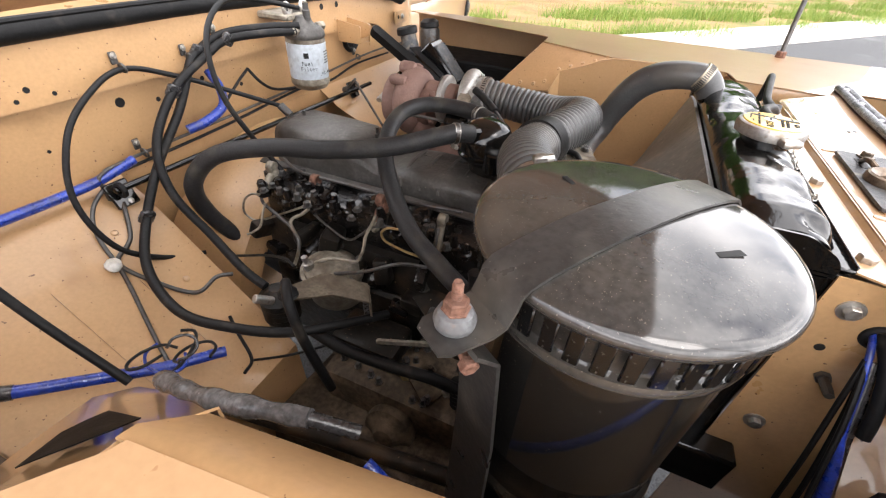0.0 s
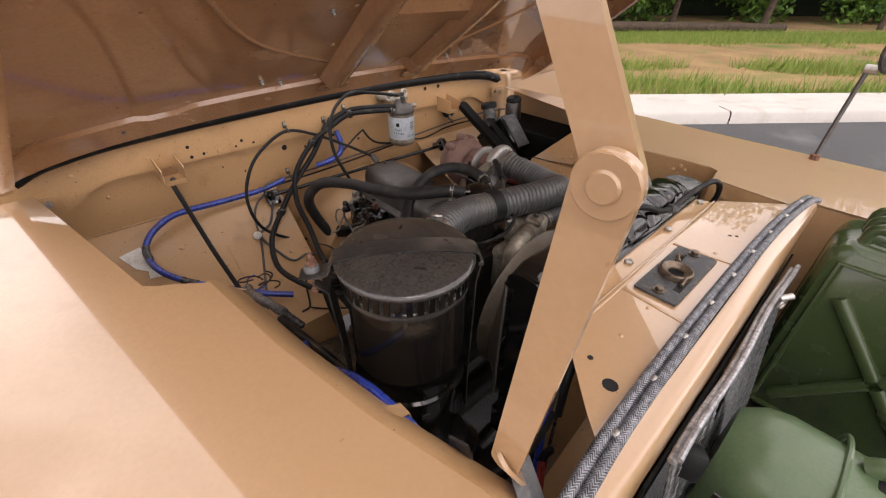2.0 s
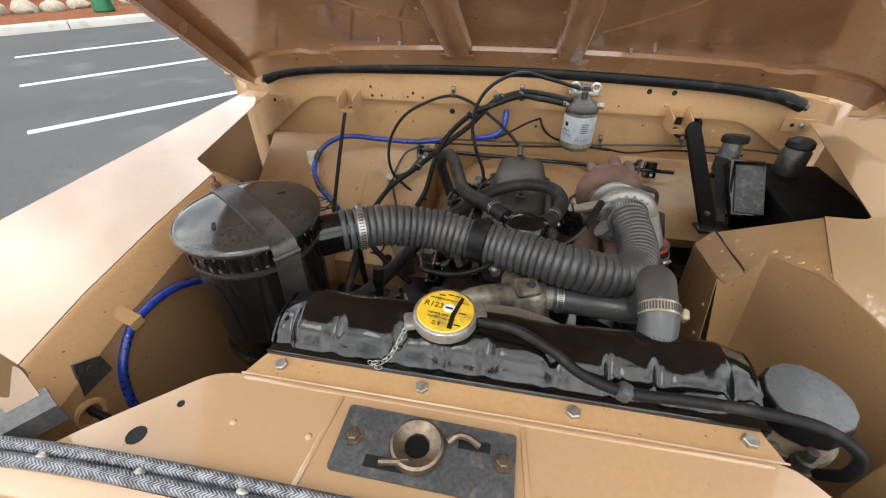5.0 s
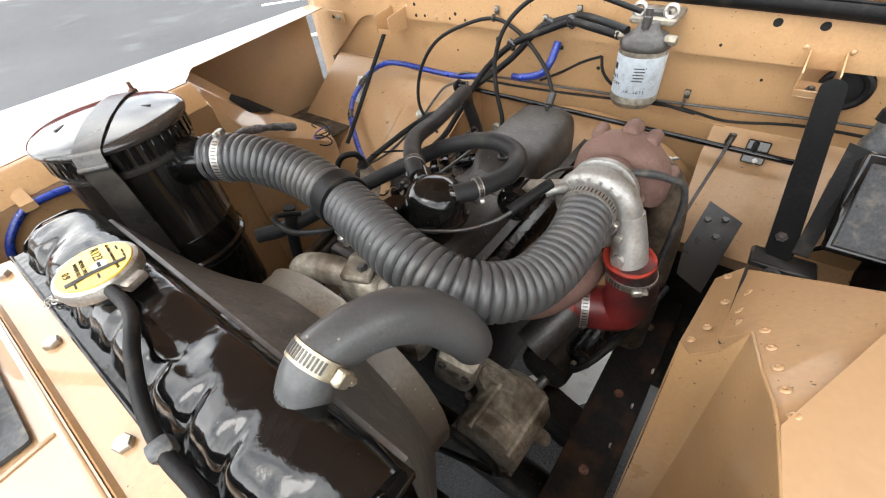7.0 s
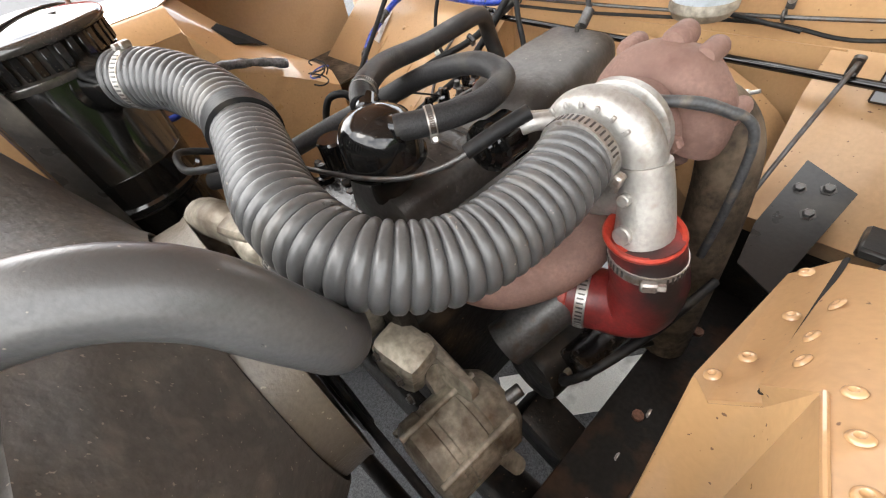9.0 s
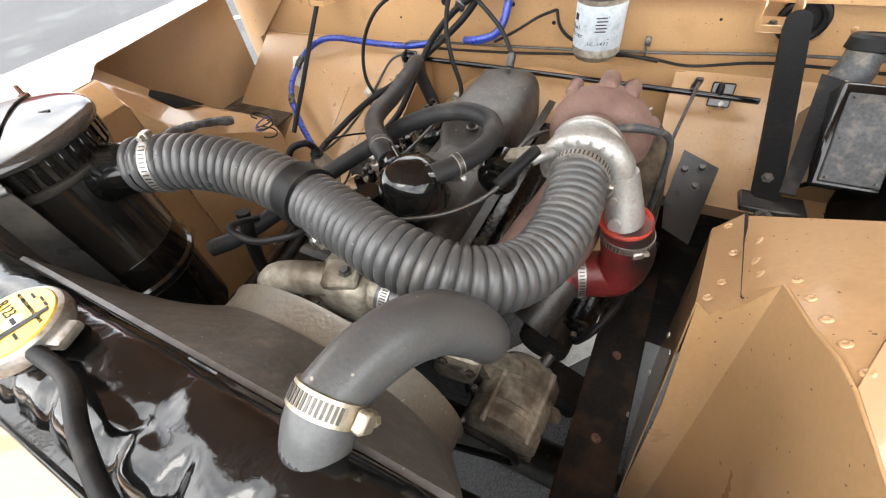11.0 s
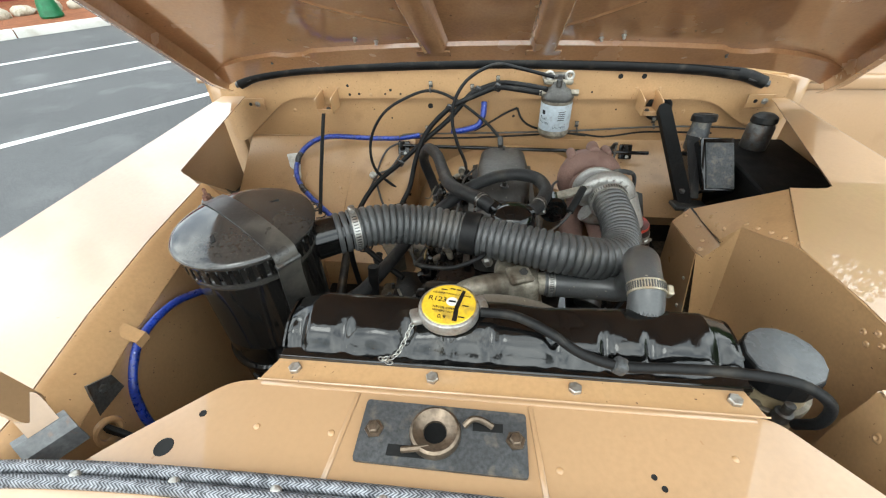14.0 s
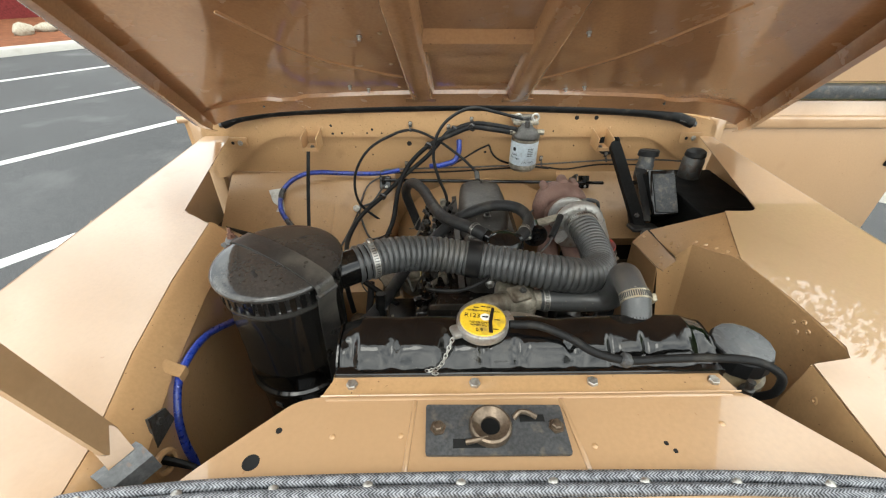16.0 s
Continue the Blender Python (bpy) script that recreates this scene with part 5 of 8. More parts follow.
for i in range(nu):
    for j in range(nv):
        if 9 < i < 12 and 14 < j < 18:
            continue
        a, b = gp(i / nu, (j + (0.5 if i % 2 else 0)) / nv), gp((i + 1) / nu, (j + (0 if i % 2 else 0.5)) / nv)
        c2 = gp((i + 1) / nu, (j + (1 if i % 2 else 0.5)) / nv)
        for p, q in ((a, b), (a, c2)):
            d = (q - p).normalized()
            s = d.cross(V((0, 1, 0))).normalized() * 0.0013
            o = V((0, 0.0012, 0))
            g.add([p + s, p - s + o, p - s - o, q + s, q - s + o, q - s - o], [(0, 1, 4, 3), (1, 2, 5, 4), (2, 0, 3, 5)])
part("mesh", g, GALV, gm)
part("top_wire", tube([gp(k / 16, 1.0) for k in range(17)], 0.0045, 8, 3), GALV, gm)
part("top_wire", tube([gp(k / 16, 1.03) + V((0, -0.008, 0)) for k in range(17)], 0.004, 8, 3), GALV, gm)
part("shackle", torus((0.150, 0.010, 1.0), (0.3, 1, 0), 0.009, 0.0028, 18, 8), STEEL, gm)
part("shackle_pin", cyl((0.143, 0.017, 1.012), (0.6, -0.6, 0.3), 0.006, 0.022, 14), STEEL, gm)

# ---- radiator details ----
for y, z in ((0.229, 1.014), (0.224, 0.826)):
    piece("bolt", BOLT, sp, aim((-0.2195, y, z), (-1, 0, 0)) @ Matrix.Diagonal((1.2, 1.2, 1.2, 1)))
piece("bolt", BOLTD, sp, aim((-0.2195, 0.206, 0.926), (-1, 0, 0)) @ Matrix.Diagonal((0.9, 0.9, 4.5, 1)))
piece("hole_disc", HOLE_DISC, sp, aim((-0.2197, 0.227, 0.962), (-1, 0, 0)) @ Matrix.Diagonal((0.8, 0.8, 1, 1)))
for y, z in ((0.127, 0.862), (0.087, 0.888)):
    piece("hole_disc", HOLE_DISC, sp, aim((-0.238, y, z), (-0.7, 0, 0.7)) @ Matrix.Diagonal((0.6, 0.6, 1, 1)))
part("side_bracket", box((-0.217, 0.27, 0.735), (0.07, 0.10, 0.07), 0.004), GLOSS, rad)
for x in (-0.2145, 0.3525):
    part("end_plate", sheet([(x, y, z) for y, z in rounded([(0.254, 1.044), (0.346, 1.044), (0.343, 1.066), (0.326, 1.077), (0.290, 1.077), (0.260, 1.060)], 0.008)], 0.003), TANK, rad)
for dy in (-0.018, 0.018):
    part("end_rivet", cyl((0.350, 0.30 + dy, 1.064), (1, 0, 0.2), 0.007, 0.006, 14), TANK, rad)
chn = thing("cap_chain", (-0.05, 0.27, 1.07), "little zinc safety chain on the radiator cap", "chain")
cpts = resample([(-0.041, 0.286, 1.098), (-0.047, 0.277, 1.088), (-0.055, 0.266, 1.072), (-0.062, 0.257, 1.062), (-0.070, 0.252, 1.058), (-0.082, 0.250, 1.0575), (-0.075, 0.245, 1.058), (-0.062, 0.244, 1.058)], 0.0062)
link = mesh_of(torus((0, 0, 0), (0, 0, 1), 0.0030, 0.0007, 12, 6), STEEL, "link")
for i, q in enumerate(cpts[:-1]):
    d = cpts[i + 1] - q
    m = d.to_track_quat("X", "Z").to_matrix().to_4x4() @ pose(0, 0, 0, 90 * (i % 2), 0, 0) @ Matrix.Diagonal((1.5, 0.9, 1, 1))
    piece("link", link, chn, Matrix.Translation(q) @ m)
ov = thing("overflow_pipe", (0.2, 0.25, 1.07), "thin black rubber overflow pipe along the radiator tank", "hose")
part("hose", tube([(0.040, 0.296, 1.104), (0.083, 0.294, 1.102), (0.124, 0.275, 1.097), (0.161, 0.258, 1.083), (0.207, 0.249, 1.076), (0.261, 0.250, 1.077), (0.319, 0.242, 1.088), (0.377, 0.231, 1.092), (0.415, 0.222, 1.072), (0.424, 0.222, 1.035), (0.417, 0.235, 1.005)], 0.0062, 12, 8), RUBBER, ov)
part("clip", box((0.204, 0.2495, 1.076), (0.016, 0.018, 0.017), 0.004, rotm(0, 20, -10), seg=2), PLATEG, ov)
part("fitting", lathe((0.408, 0.245, 1.0), (0.1, 0.1, 1), [(0.010, 0), (0.010, 0.012), (0.006, 0.013), (0.006, 0.026)], 12), DARKST, cb)
part("strap", lathe((0.418, 0.30, 0.985), (0, 0, 1), [(0.0505, 0), (0.0515, 0.001), (0.0515, 0.014), (0.0505, 0.015)], 28), CASTD, cb)
part("bracket", box((0.385, 0.262, 0.95), (0.05, 0.012, 0.11), 0.004, rotm(0, 0, 30)), CASTD, cb)


def letters(text, p, size, spin, material, parent, name="lettering", flat=V((0, 0, 1)), squeeze=1.0):
    """Flat lettering in the built-in font, turned into a mesh."""
    cu = bpy.data.curves.new("type", "FONT")
    cu.body, cu.size, cu.align_x, cu.align_y, cu.extrude = text, size, "CENTER", "CENTER", 0.0002
    tmp = bpy.data.objects.new("type", cu)
    scene.collection.objects.link(tmp)
    bpy.context.view_layer.update()
    me = bpy.data.meshes.new_from_object(tmp)
    bpy.data.objects.remove(tmp)
    me.materials.append(material)
    ob = new(name, me)
    ob.parent = parent
    ob.matrix_local = Matrix.Translation(V(p) - ROOT[parent]) @ (flat.to_track_quat("Z", "Y").to_matrix().to_4x4()) @ pose(0, 0, 0, 0, 0, spin) @ Matrix.Diagonal((squeeze, 1, 1, 1))
    ROOT[ob] = ROOT[parent]
    return ob


spin = -8
cz = 1.1121
for text, x, y, s in (("R123", -0.016, 0.005, 0.0115), ("NEVER OPEN", -0.004, -0.0085, 0.0052), ("WHEN HOT", -0.004, -0.014, 0.0052), ("0.9", -0.004, -0.0235, 0.0088), ("NO ABRE CUANDO CALIENTE", 0.0, 0.0165, 0.0036)):
    a = radians(spin)
    letters(text, (x * math.cos(a) - y * math.sin(a), 0.300 + x * math.sin(a) + y * math.cos(a), cz), s, spin + 180, INK, cap)
part("disc_badge", lathe((0.004, 0.3035, 1.1119), (0, 0, 1), [(0.0075, 0), (0.0072, 0.0003), (0, 0.0003)], 20), WHITEP, cap)
part("badge_mark", box((0.004, 0.3035, 1.1123), (0.009, 0.003, 0.0003), 0, rotm(0, 0, spin)), INK, cap)
for x, y, w in ((-0.008, 0.0245, 0.008), (0.003, 0.026, 0.007), (0.011, 0.0245, 0.006), (0.021, -0.003, 0.008), (0.017, -0.022, 0.008)):
    part("print_bar", box((x, 0.300 + y, 1.1121), (w, 0.0018, 0.0003), 0, rotm(0, 0, spin)), INK, cap)
part("worn_streak", sheet([(0.020, 0.322, 1.1124), (0.016, 0.324, 1.1124), (0.008, 0.296, 1.1124), (0.006, 0.272, 1.1124), (0.012, 0.271, 1.1124), (0.013, 0.292, 1.1124)], 0.0003), GRIME, cap)

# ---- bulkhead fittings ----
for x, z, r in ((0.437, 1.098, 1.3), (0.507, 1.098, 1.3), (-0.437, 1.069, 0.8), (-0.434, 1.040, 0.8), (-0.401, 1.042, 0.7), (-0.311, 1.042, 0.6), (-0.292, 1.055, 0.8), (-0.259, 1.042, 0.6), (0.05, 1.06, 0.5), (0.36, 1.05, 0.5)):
    piece("hole_disc", HOLE_DISC, bh, aim((x, 1.3098, z), (0, -1, 0)) @ Matrix.Diagonal((r, r, 1, 1)))
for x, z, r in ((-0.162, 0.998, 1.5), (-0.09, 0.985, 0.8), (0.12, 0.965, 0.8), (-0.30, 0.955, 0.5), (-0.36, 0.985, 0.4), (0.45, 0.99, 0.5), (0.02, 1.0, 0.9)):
    piece("hole_disc", HOLE_DISC, bh, aim((x, 1.3248, z), (0, -1, 0)) @ Matrix.Diagonal((r, r, 1, 1)))
for x, y, z in ((-0.65, 1.3248, 0.98), (0.66, 1.3248, 0.985), (0.70, 1.3248, 0.96), (-0.7, 1.3098, 1.06), (-0.36, 1.3098, 1.04)):
    piece("rivet", RIVET, bh, aim((x, y, z), (0, -1, 0)) @ Matrix.Diagonal((1.2, 1.2, 1.2, 1)))
for x, lab in ((-0.503, "left"), (0.528, "right")):
    br2 = thing("relay_bracket", (x, 1.27, 1.0), "sand-painted folded U bracket standing off the bulkhead", "bracket", "U brackets")
    part("floor_plate", box((x, 1.272, 1.004), (0.052, 0.076, 0.0025), 0.001), PAINT_IN, br2)
    for s in (-1, 1):
        part("side_plate", sheet([(x + s * 0.026, 1.31, 1.002), (x + s * 0.026, 1.232, 1.002), (x + s * 0.026, 1.230, 1.046), (x + s * 0.026, 1.235, 1.050), (x + s * 0.026, 1.31, 1.06)], 0.0025), PAINT_IN, br2)
        piece("rivet", RIVET, br2, aim((x + s * 0.034, 1.3095, 1.062), (0, -1, 0)))
    part("front_lip", box((x, 1.236, 1.010), (0.050, 0.0025, 0.012), 0.001), PAINT_IN, br2)
    piece("bolt_nut", BOLTD, br2, pose(x, 1.27, 1.0055))
for x, z in ((-0.775, 1.012), (0.858, 1.03)):
    cp = thing("corner_plate", (x, 1.29, z), "small sand-painted corner plate with one bolt", "bracket", "corner plates")
    part("plate", box((x, 1.293, z), (0.075, 0.003, 0.04), 0.001), PAINT_IN, cp)
    piece("bolt_nut", BOLT, cp, aim((x + 0.012, 1.291, z), (0, -1, 0)))
    piece("hole_disc", HOLE_DISC, cp, aim((x - 0.014, 1.291, z), (0, -1, 0)))
    part("stand_off", box((x, 1.302, z), (0.03, 0.016, 0.03), 0.002), PAINT_IN, cp)
part("patch", sheet([(-0.690, 1.2560, 0.8425), (-0.638, 1.2640, 0.8475), (-0.630, 1.22, 0.8185), (-0.617, 1.1760, 0.7895), (-0.650, 1.182, 0.793), (-0.645, 1.20, 0.805), (-0.668, 1.215, 0.815)], 0.001), WHITEP, bh, "flaked patch of white primer")
part("ledge_seam", box((-0.53, 1.322, 0.888), (0.6, 0.005, 0.003), 0.001), PAINT_IN, bh)
for x in (-0.60, -0.44, -0.34):
    part("toe_seam", bar((x, 1.20, 0.8035), (x - 0.01, 0.99, 0.662), (1, 0, 0), 0.003, 0.002), PAINT_IN, bh)
for x, y in ((-0.31, 1.235), (-0.47, 1.15), (-0.36, 1.06), (-0.29, 1.12), (-0.55, 1.23)):
    piece("rivet", RIVET, bh, aim((x, y, 0.8425 + (y - 1.26) * 0.673), (0, -0.56, 0.83)) @ Matrix.Diagonal((1.3, 1.3, 1.3, 1)))

hg = thing("heater_grommet", (0.575, 1.31, 0.995), "perished black rubber grommet round a bulkhead opening", "grommet")
part("ring", torus((0.578, 1.318, 0.998), (0, 1, 0), 0.034, 0.008, 24, 8), RUBBER, hg)
# Black disc before the panel paints the opening's darkness.
part("throat_shade_disc", lathe((0.578, 1.321, 0.998), (0, -1, 0), [(0.030, 0), (0.026, 0.001), (0, 0.001)], 24), INK, hg)

rod = thing("throttle_shaft", (0.14, 1.262, 0.878), "black steel cross shaft in brackets on the bulkhead", "rod")
part("shaft", cyl((-0.27, 1.255, 0.884), (0.83, -0.012, -0.008), 0.0062, 0.83, 14), GLOSS, rod)
for x in (-0.255, 0.495):
    b = part("bracket", box((x, 1.268, 0.868), (0.042, 0.006, 0.048), 0.004, rotm(-25, 0, 0)), GLOSS, rod)
    part("bush", torus((x - 0.005, 1.255, 0.882), (1, 0, 0), 0.011, 0.005, 18, 8), RUBBER, b)
    piece("bolt", BOLT, rod, aim((x + 0.005, 1.262, 0.853), (0, -0.9, 0.4)) @ Matrix.Diagonal((0.9, 0.9, 0.9, 1)))
part("lever", bar((0.442, 1.252, 0.885), (0.445, 1.225, 0.915), (1, 0, 0), 0.014, 0.005), DARKST, rod)
part("link_rod", tube([(0.446, 1.222, 0.912), (0.425, 1.12, 0.80), (0.41, 1.04, 0.70)], 0.0035, 8, 3), DARKST, rod)
part("collar", cyl((0.435, 1.2555, 0.8815), (1, 0, 0), 0.011, 0.014, 14), DARKST, rod)

for k, (zz, pts) in enumerate(((0, [(-0.268, 1.285, 0.835), (-0.272, 1.283, 0.89), (-0.262, 1.284, 0.908), (-0.2, 1.29, 0.912), (0.1, 1.292, 0.92), (0.33, 1.292, 0.930), (0.57, 1.286, 0.948), (0.75, 1.28, 0.952), (0.90, 1.26, 0.950)]), (1, [(-0.24, 1.29, 0.896), (0.0, 1.295, 0.90), (0.3, 1.295, 0.918), (0.42, 1.292, 0.91), (0.55, 1.288, 0.93), (0.75, 1.284, 0.93)]))):
    solo("brake_pipe", tube(pts, 0.0032, 8, 6), (DARKST, RUBBER)[k], "thin steel brake pipe running along the bulkhead", "pipe", "brake pipes")
solo("bonnet_rod", tube([(-0.512, 1.246, 1.004), (-0.505, 1.16, 0.925), (-0.498, 1.085, 0.855), (-0.485, 0.985, 0.77)], 0.0062, 10, 4), RUBBER, "straight black cable hanging from a bulkhead bracket", "cable")

# ---- cables and looms ----
def cable(name, pts, r, material, label, category="cable", group="", n=10, res=8):
    return solo(name, tube(pts, r, n, res), material, label, category, group)


cable("speedometer_cable", [(0.076, 1.172, 0.952), (0.02, 1.235, 0.985), (-0.07, 1.283, 1.032), (-0.155, 1.290, 1.060), (-0.239, 1.262, 1.042), (-0.308, 1.229, 1.002), (-0.351, 1.203, 0.925), (-0.344, 1.174, 0.841), (-0.287, 1.165, 0.780), (-0.22, 1.15, 0.75)], 0.0048, RUBBER, "looped black cable clipped to the bulkhead")
FHP = [(0.062, 1.268, 1.077), (-0.091, 1.270, 1.010)]
fh = cable("fuel_hose", [(0.192, 1.20, 1.082), (0.12, 1.225, 1.085), (0.06, 1.27, 1.076), (0.001, 1.275, 1.053), (-0.091, 1.270, 1.010), (-0.168, 1.255, 0.935), (-0.203, 1.209, 0.862), (-0.215, 1.12, 0.80), (-0.238, 1.03, 0.768), (-0.245, 0.975, 0.752)], 0.0082, RUBBER, "black rubber fuel hose curving down from the filter", "hose", "fuel hoses", 12)
for q in FHP:
    part("hose_clip", box(q, (0.026, 0.014, 0.026), 0.006, rotm(20, 30, 0), seg=2), TAPE, fh)
FHP = [(0.0, 1.290, 1.062), (-0.261, 1.211, 0.839)]
fh = cable("fuel_hose", [(0.205, 1.20, 1.092), (0.14, 1.235, 1.094), (0.07, 1.285, 1.085), (0.0, 1.290, 1.062), (-0.03, 1.283, 1.045), (-0.093, 1.268, 0.975), (-0.179, 1.250, 0.905), (-0.261, 1.211, 0.839), (-0.332, 1.137, 0.801), (-0.365, 1.037, 0.771), (-0.352, 0.934, 0.770), (-0.318, 0.855, 0.765), (-0.25, 0.80, 0.745), (-0.18, 0.76, 0.72)], 0.0082, RUBBER, "ribbed black rubber hose crossing the footwell", "hose", "fuel hoses", 12)
for q in FHP:
    part("hose_clip", box(q, (0.026, 0.014, 0.026), 0.006, rotm(20, 30, 0), seg=2), TAPE, fh)
cable("leak_off_pipe", [(0.222, 1.208, 1.125), (0.128, 1.215, 1.146), (0.053, 1.234, 1.153), (-0.02, 1.212, 1.125), (-0.062, 1.185, 1.076), (-0.073, 1.161, 1.011), (-0.056, 1.141, 0.945), (-0.030, 1.125, 0.885), (-0.028, 1.09, 0.845)], 0.0052, RUBBER, "thin black pipe arching from the fuel filter")
cable("blue_loom", [(-0.20, 1.290, 0.908), (-0.268, 1.288, 0.897), (-0.34, 1.292, 0.893), (-0.42, 1.292, 0.895), (-0.50, 1.284, 0.902), (-0.555, 1.272, 0.899), (-0.605, 1.255, 0.876), (-0.632, 1.225, 0.845), (-0.622, 1.160, 0.816), (-0.575, 1.095, 0.793), (-0.505, 1.035, 0.770), (-0.44, 0.990, 0.745), (-0.37, 0.95, 0.725)], 0.0086, BLUE, "blue-wrapped wiring loom along the bulkhead", "wiring loom", "blue looms", 10)
for p, q in (((-0.626, 1.238, 0.856), (-0.631, 1.205, 0.834)), ((-0.589, 1.110, 0.798), (-0.561, 1.081, 0.788))):
    cable("loom_tape", [p, ((V(p) + V(q)) / 2 + V((-0.003, 0, 0.001))).to_tuple(), q], 0.0100, TAPE, "black tape bound round the blue loom", "tape", "loom tapes")
cable("blue_loom", [(-0.488, 0.60, 0.895), (-0.494, 0.565, 0.885), (-0.494, 0.52, 0.905), (-0.493, 0.47, 0.937), (-0.491, 0.41, 0.974), (-0.489, 0.365, 0.991), (-0.4865, 0.322, 0.996), (-0.483, 0.29, 0.993), (-0.477, 0.26, 0.977), (-0.470, 0.236, 0.953), (-0.465, 0.222, 0.915), (-0.460, 0.212, 0.87), (-0.45, 0.17, 0.83)], 0.0068, BLUE, "blue-wrapped wiring loom clipped to the inner wing", "wiring loom", "blue looms", 10)
cable("blue_loom", [(0.02, 1.300, 1.02), (0.018, 1.275, 0.985), (0.0, 1.262, 0.955), (-0.05, 1.262, 0.938), (-0.085, 1.275, 0.93)], 0.0095, BLUE, "short blue-wrapped loom entering the bulkhead", "wiring loom", "blue looms", 10)
cable("earth_wire", [(0.13, 1.305, 1.0), (0.09, 1.295, 0.985), (0.04, 1.29, 0.955), (-0.01, 1.28, 0.93)], 0.0032, RUBBER, "twisted thin black wire on the bulkhead", "wire", "wires")
cable("earth_wire", [(0.13, 1.305, 1.0), (0.145, 1.29, 0.97), (0.18, 1.285, 0.945), (0.25, 1.285, 0.93), (0.36, 1.288, 0.915)], 0.0035, RUBBER, "twisted thin black wire on the bulkhead", "wire", "wires")
cable("pipe_down", [(-0.265, 1.285, 0.885), (-0.31, 1.262, 0.868), (-0.335, 1.235, 0.835), (-0.355, 1.17, 0.785), (-0.40, 1.07, 0.722), (-0.44, 0.97, 0.70)], 0.0035, DARKST, "thin dark pipe running down the footwell", "pipe")
cable("pipe_down", [(-0.262, 1.262, 0.855), (-0.30, 1.215, 0.815), (-0.345, 1.19, 0.80), (-0.33, 1.14, 0.765), (-0.30, 1.09, 0.735), (-0.26, 1.08, 0.745), (-0.24, 1.06, 0.745)], 0.0038, DARKST, "thin bent fuel pipe on the footwell panel", "pipe")
solo("cable_connector", lathe((-0.362, 1.187, 0.799), (0.5, -0.3, 0.55), [(0.008, 0), (0.012, 0.004), (0.012, 0.014), (0.007, 0.02)], 10), WHITEP, "small white plastic cable connector", "connector")
cable("ground_lead", [(-0.30, 1.02, 0.705), (-0.315, 0.99, 0.69), (-0.33, 0.955, 0.655), (-0.36, 0.94, 0.66)], 0.003, RUBBER, "short brown earth lead with an eyelet", "wire", "wires")
for k, (m, r1, r2, ph) in enumerate(((RUBBER, 0.050, 0.030, 0.0), (BLUE, 0.034, 0.045, 1.1), (RUBBER, 0.058, 0.022, 2.3), (TAPE, 0.028, 0.038, 3.6), (RUBBER, 0.044, 0.034, 4.9))):
    pts = [V((-0.475 + 0.008 * k, 0.905 - 0.006 * k, 0.845)) + V((r1 * 0.55 * math.cos(ph + a), r2 * 0.55 * math.sin(ph + a), 0.014 * math.sin(ph * 2 + a * 0.5) + 0.012 * a / 4)) for a in (0, 0.8, 1.6, 2.4, 3.2, 4.0, 4.8)]
    cable("loose_wire", pts, 0.0019, m, "thin wire looped loosely beside the footwell", "wire", "wires", 8)
lb = thing("taped_bundle", (-0.5, 0.75, 0.92), "wiring bundle wrapped in shiny dark tape", "wiring loom")
part("wrapping", tube([(-0.50, 0.845, 0.885), (-0.506, 0.80, 0.905), (-0.507, 0.75, 0.922), (-0.502, 0.70, 0.935), (-0.492, 0.65, 0.94)], lambda t: 0.0095 + 0.0018 * math.sin(t * 21) * math.sin(t * 9 + 1), 14, 12), FOIL, lb)
part("core", tube([(-0.494, 0.66, 0.94), (-0.486, 0.635, 0.932), (-0.478, 0.61, 0.924)], 0.0068, 10), TAPE, lb)
wc = thing("loom_clip", (-0.495, 0.297, 0.99), "sand-painted bent metal loom clip", "clip")
part("band", strip([[V((x, 0.297 + k * 0.011, z)) for k in (-1, 1)] for x, z in ((-0.503, 1.022), (-0.487, 1.009), (-0.477, 1.003), (-0.4755, 0.990))], 0.0012), PAINT_IN, wc)

# headlamp wiring through the panel beside the radiator
hw = thing("headlamp_wiring", (-0.26, 0.18, 0.85), "bundle of black and blue headlamp wires with connectors", "wiring")
part("grommet", torus((-0.219, 0.195, 0.992), (1, 0, 0), 0.011, 0.004, 20, 8), RUBBER, hw)
part("sleeve", tube([(-0.212, 0.195, 0.992), (-0.232, 0.192, 0.990), (-0.252, 0.187, 0.970), (-0.266, 0.181, 0.935), (-0.272, 0.178, 0.912)], 0.0064, 12), RUBBER, hw)
part("blue_wire", tube([(-0.214, 0.199, 0.996), (-0.235, 0.202, 0.985), (-0.254, 0.199, 0.955), (-0.272, 0.195, 0.915), (-0.292, 0.186, 0.870), (-0.305, 0.178, 0.82), (-0.312, 0.172, 0.77)], lambda t: 0.003 + 0.003 * min(1, max(0, t * 3 - 1.2)), 10), BLUE, hw)
for k, (m, dx, dy, zb) in enumerate(((RUBBER, 0.0, 0.012, 0.70), (RUBBER, -0.018, 0.016, 0.68), (TAPE, 0.006, -0.006, 0.74), (PLATEG, -0.004, 0.004, 0.68), (RUBBER, 0.008, 0.020, 0.72))):
    part("wire", tube([(-0.240, 0.197 + dy * 0.3, 0.978), (-0.262 + dx * 0.6, 0.190 + dy * 0.7, 0.93), (-0.285 + dx, 0.182 + dy, 0.86), (-0.300 + dx * 1.6, 0.175 + dy, 0.78), (-0.31 + dx * 1.8, 0.17 + dy, zb)], 0.0028, 8), m, hw)
part("connector", box((-0.316, 0.163, 0.874), (0.012, 0.012, 0.036), 0.004, rotm(18, 18, 0)), RUBBER, hw)
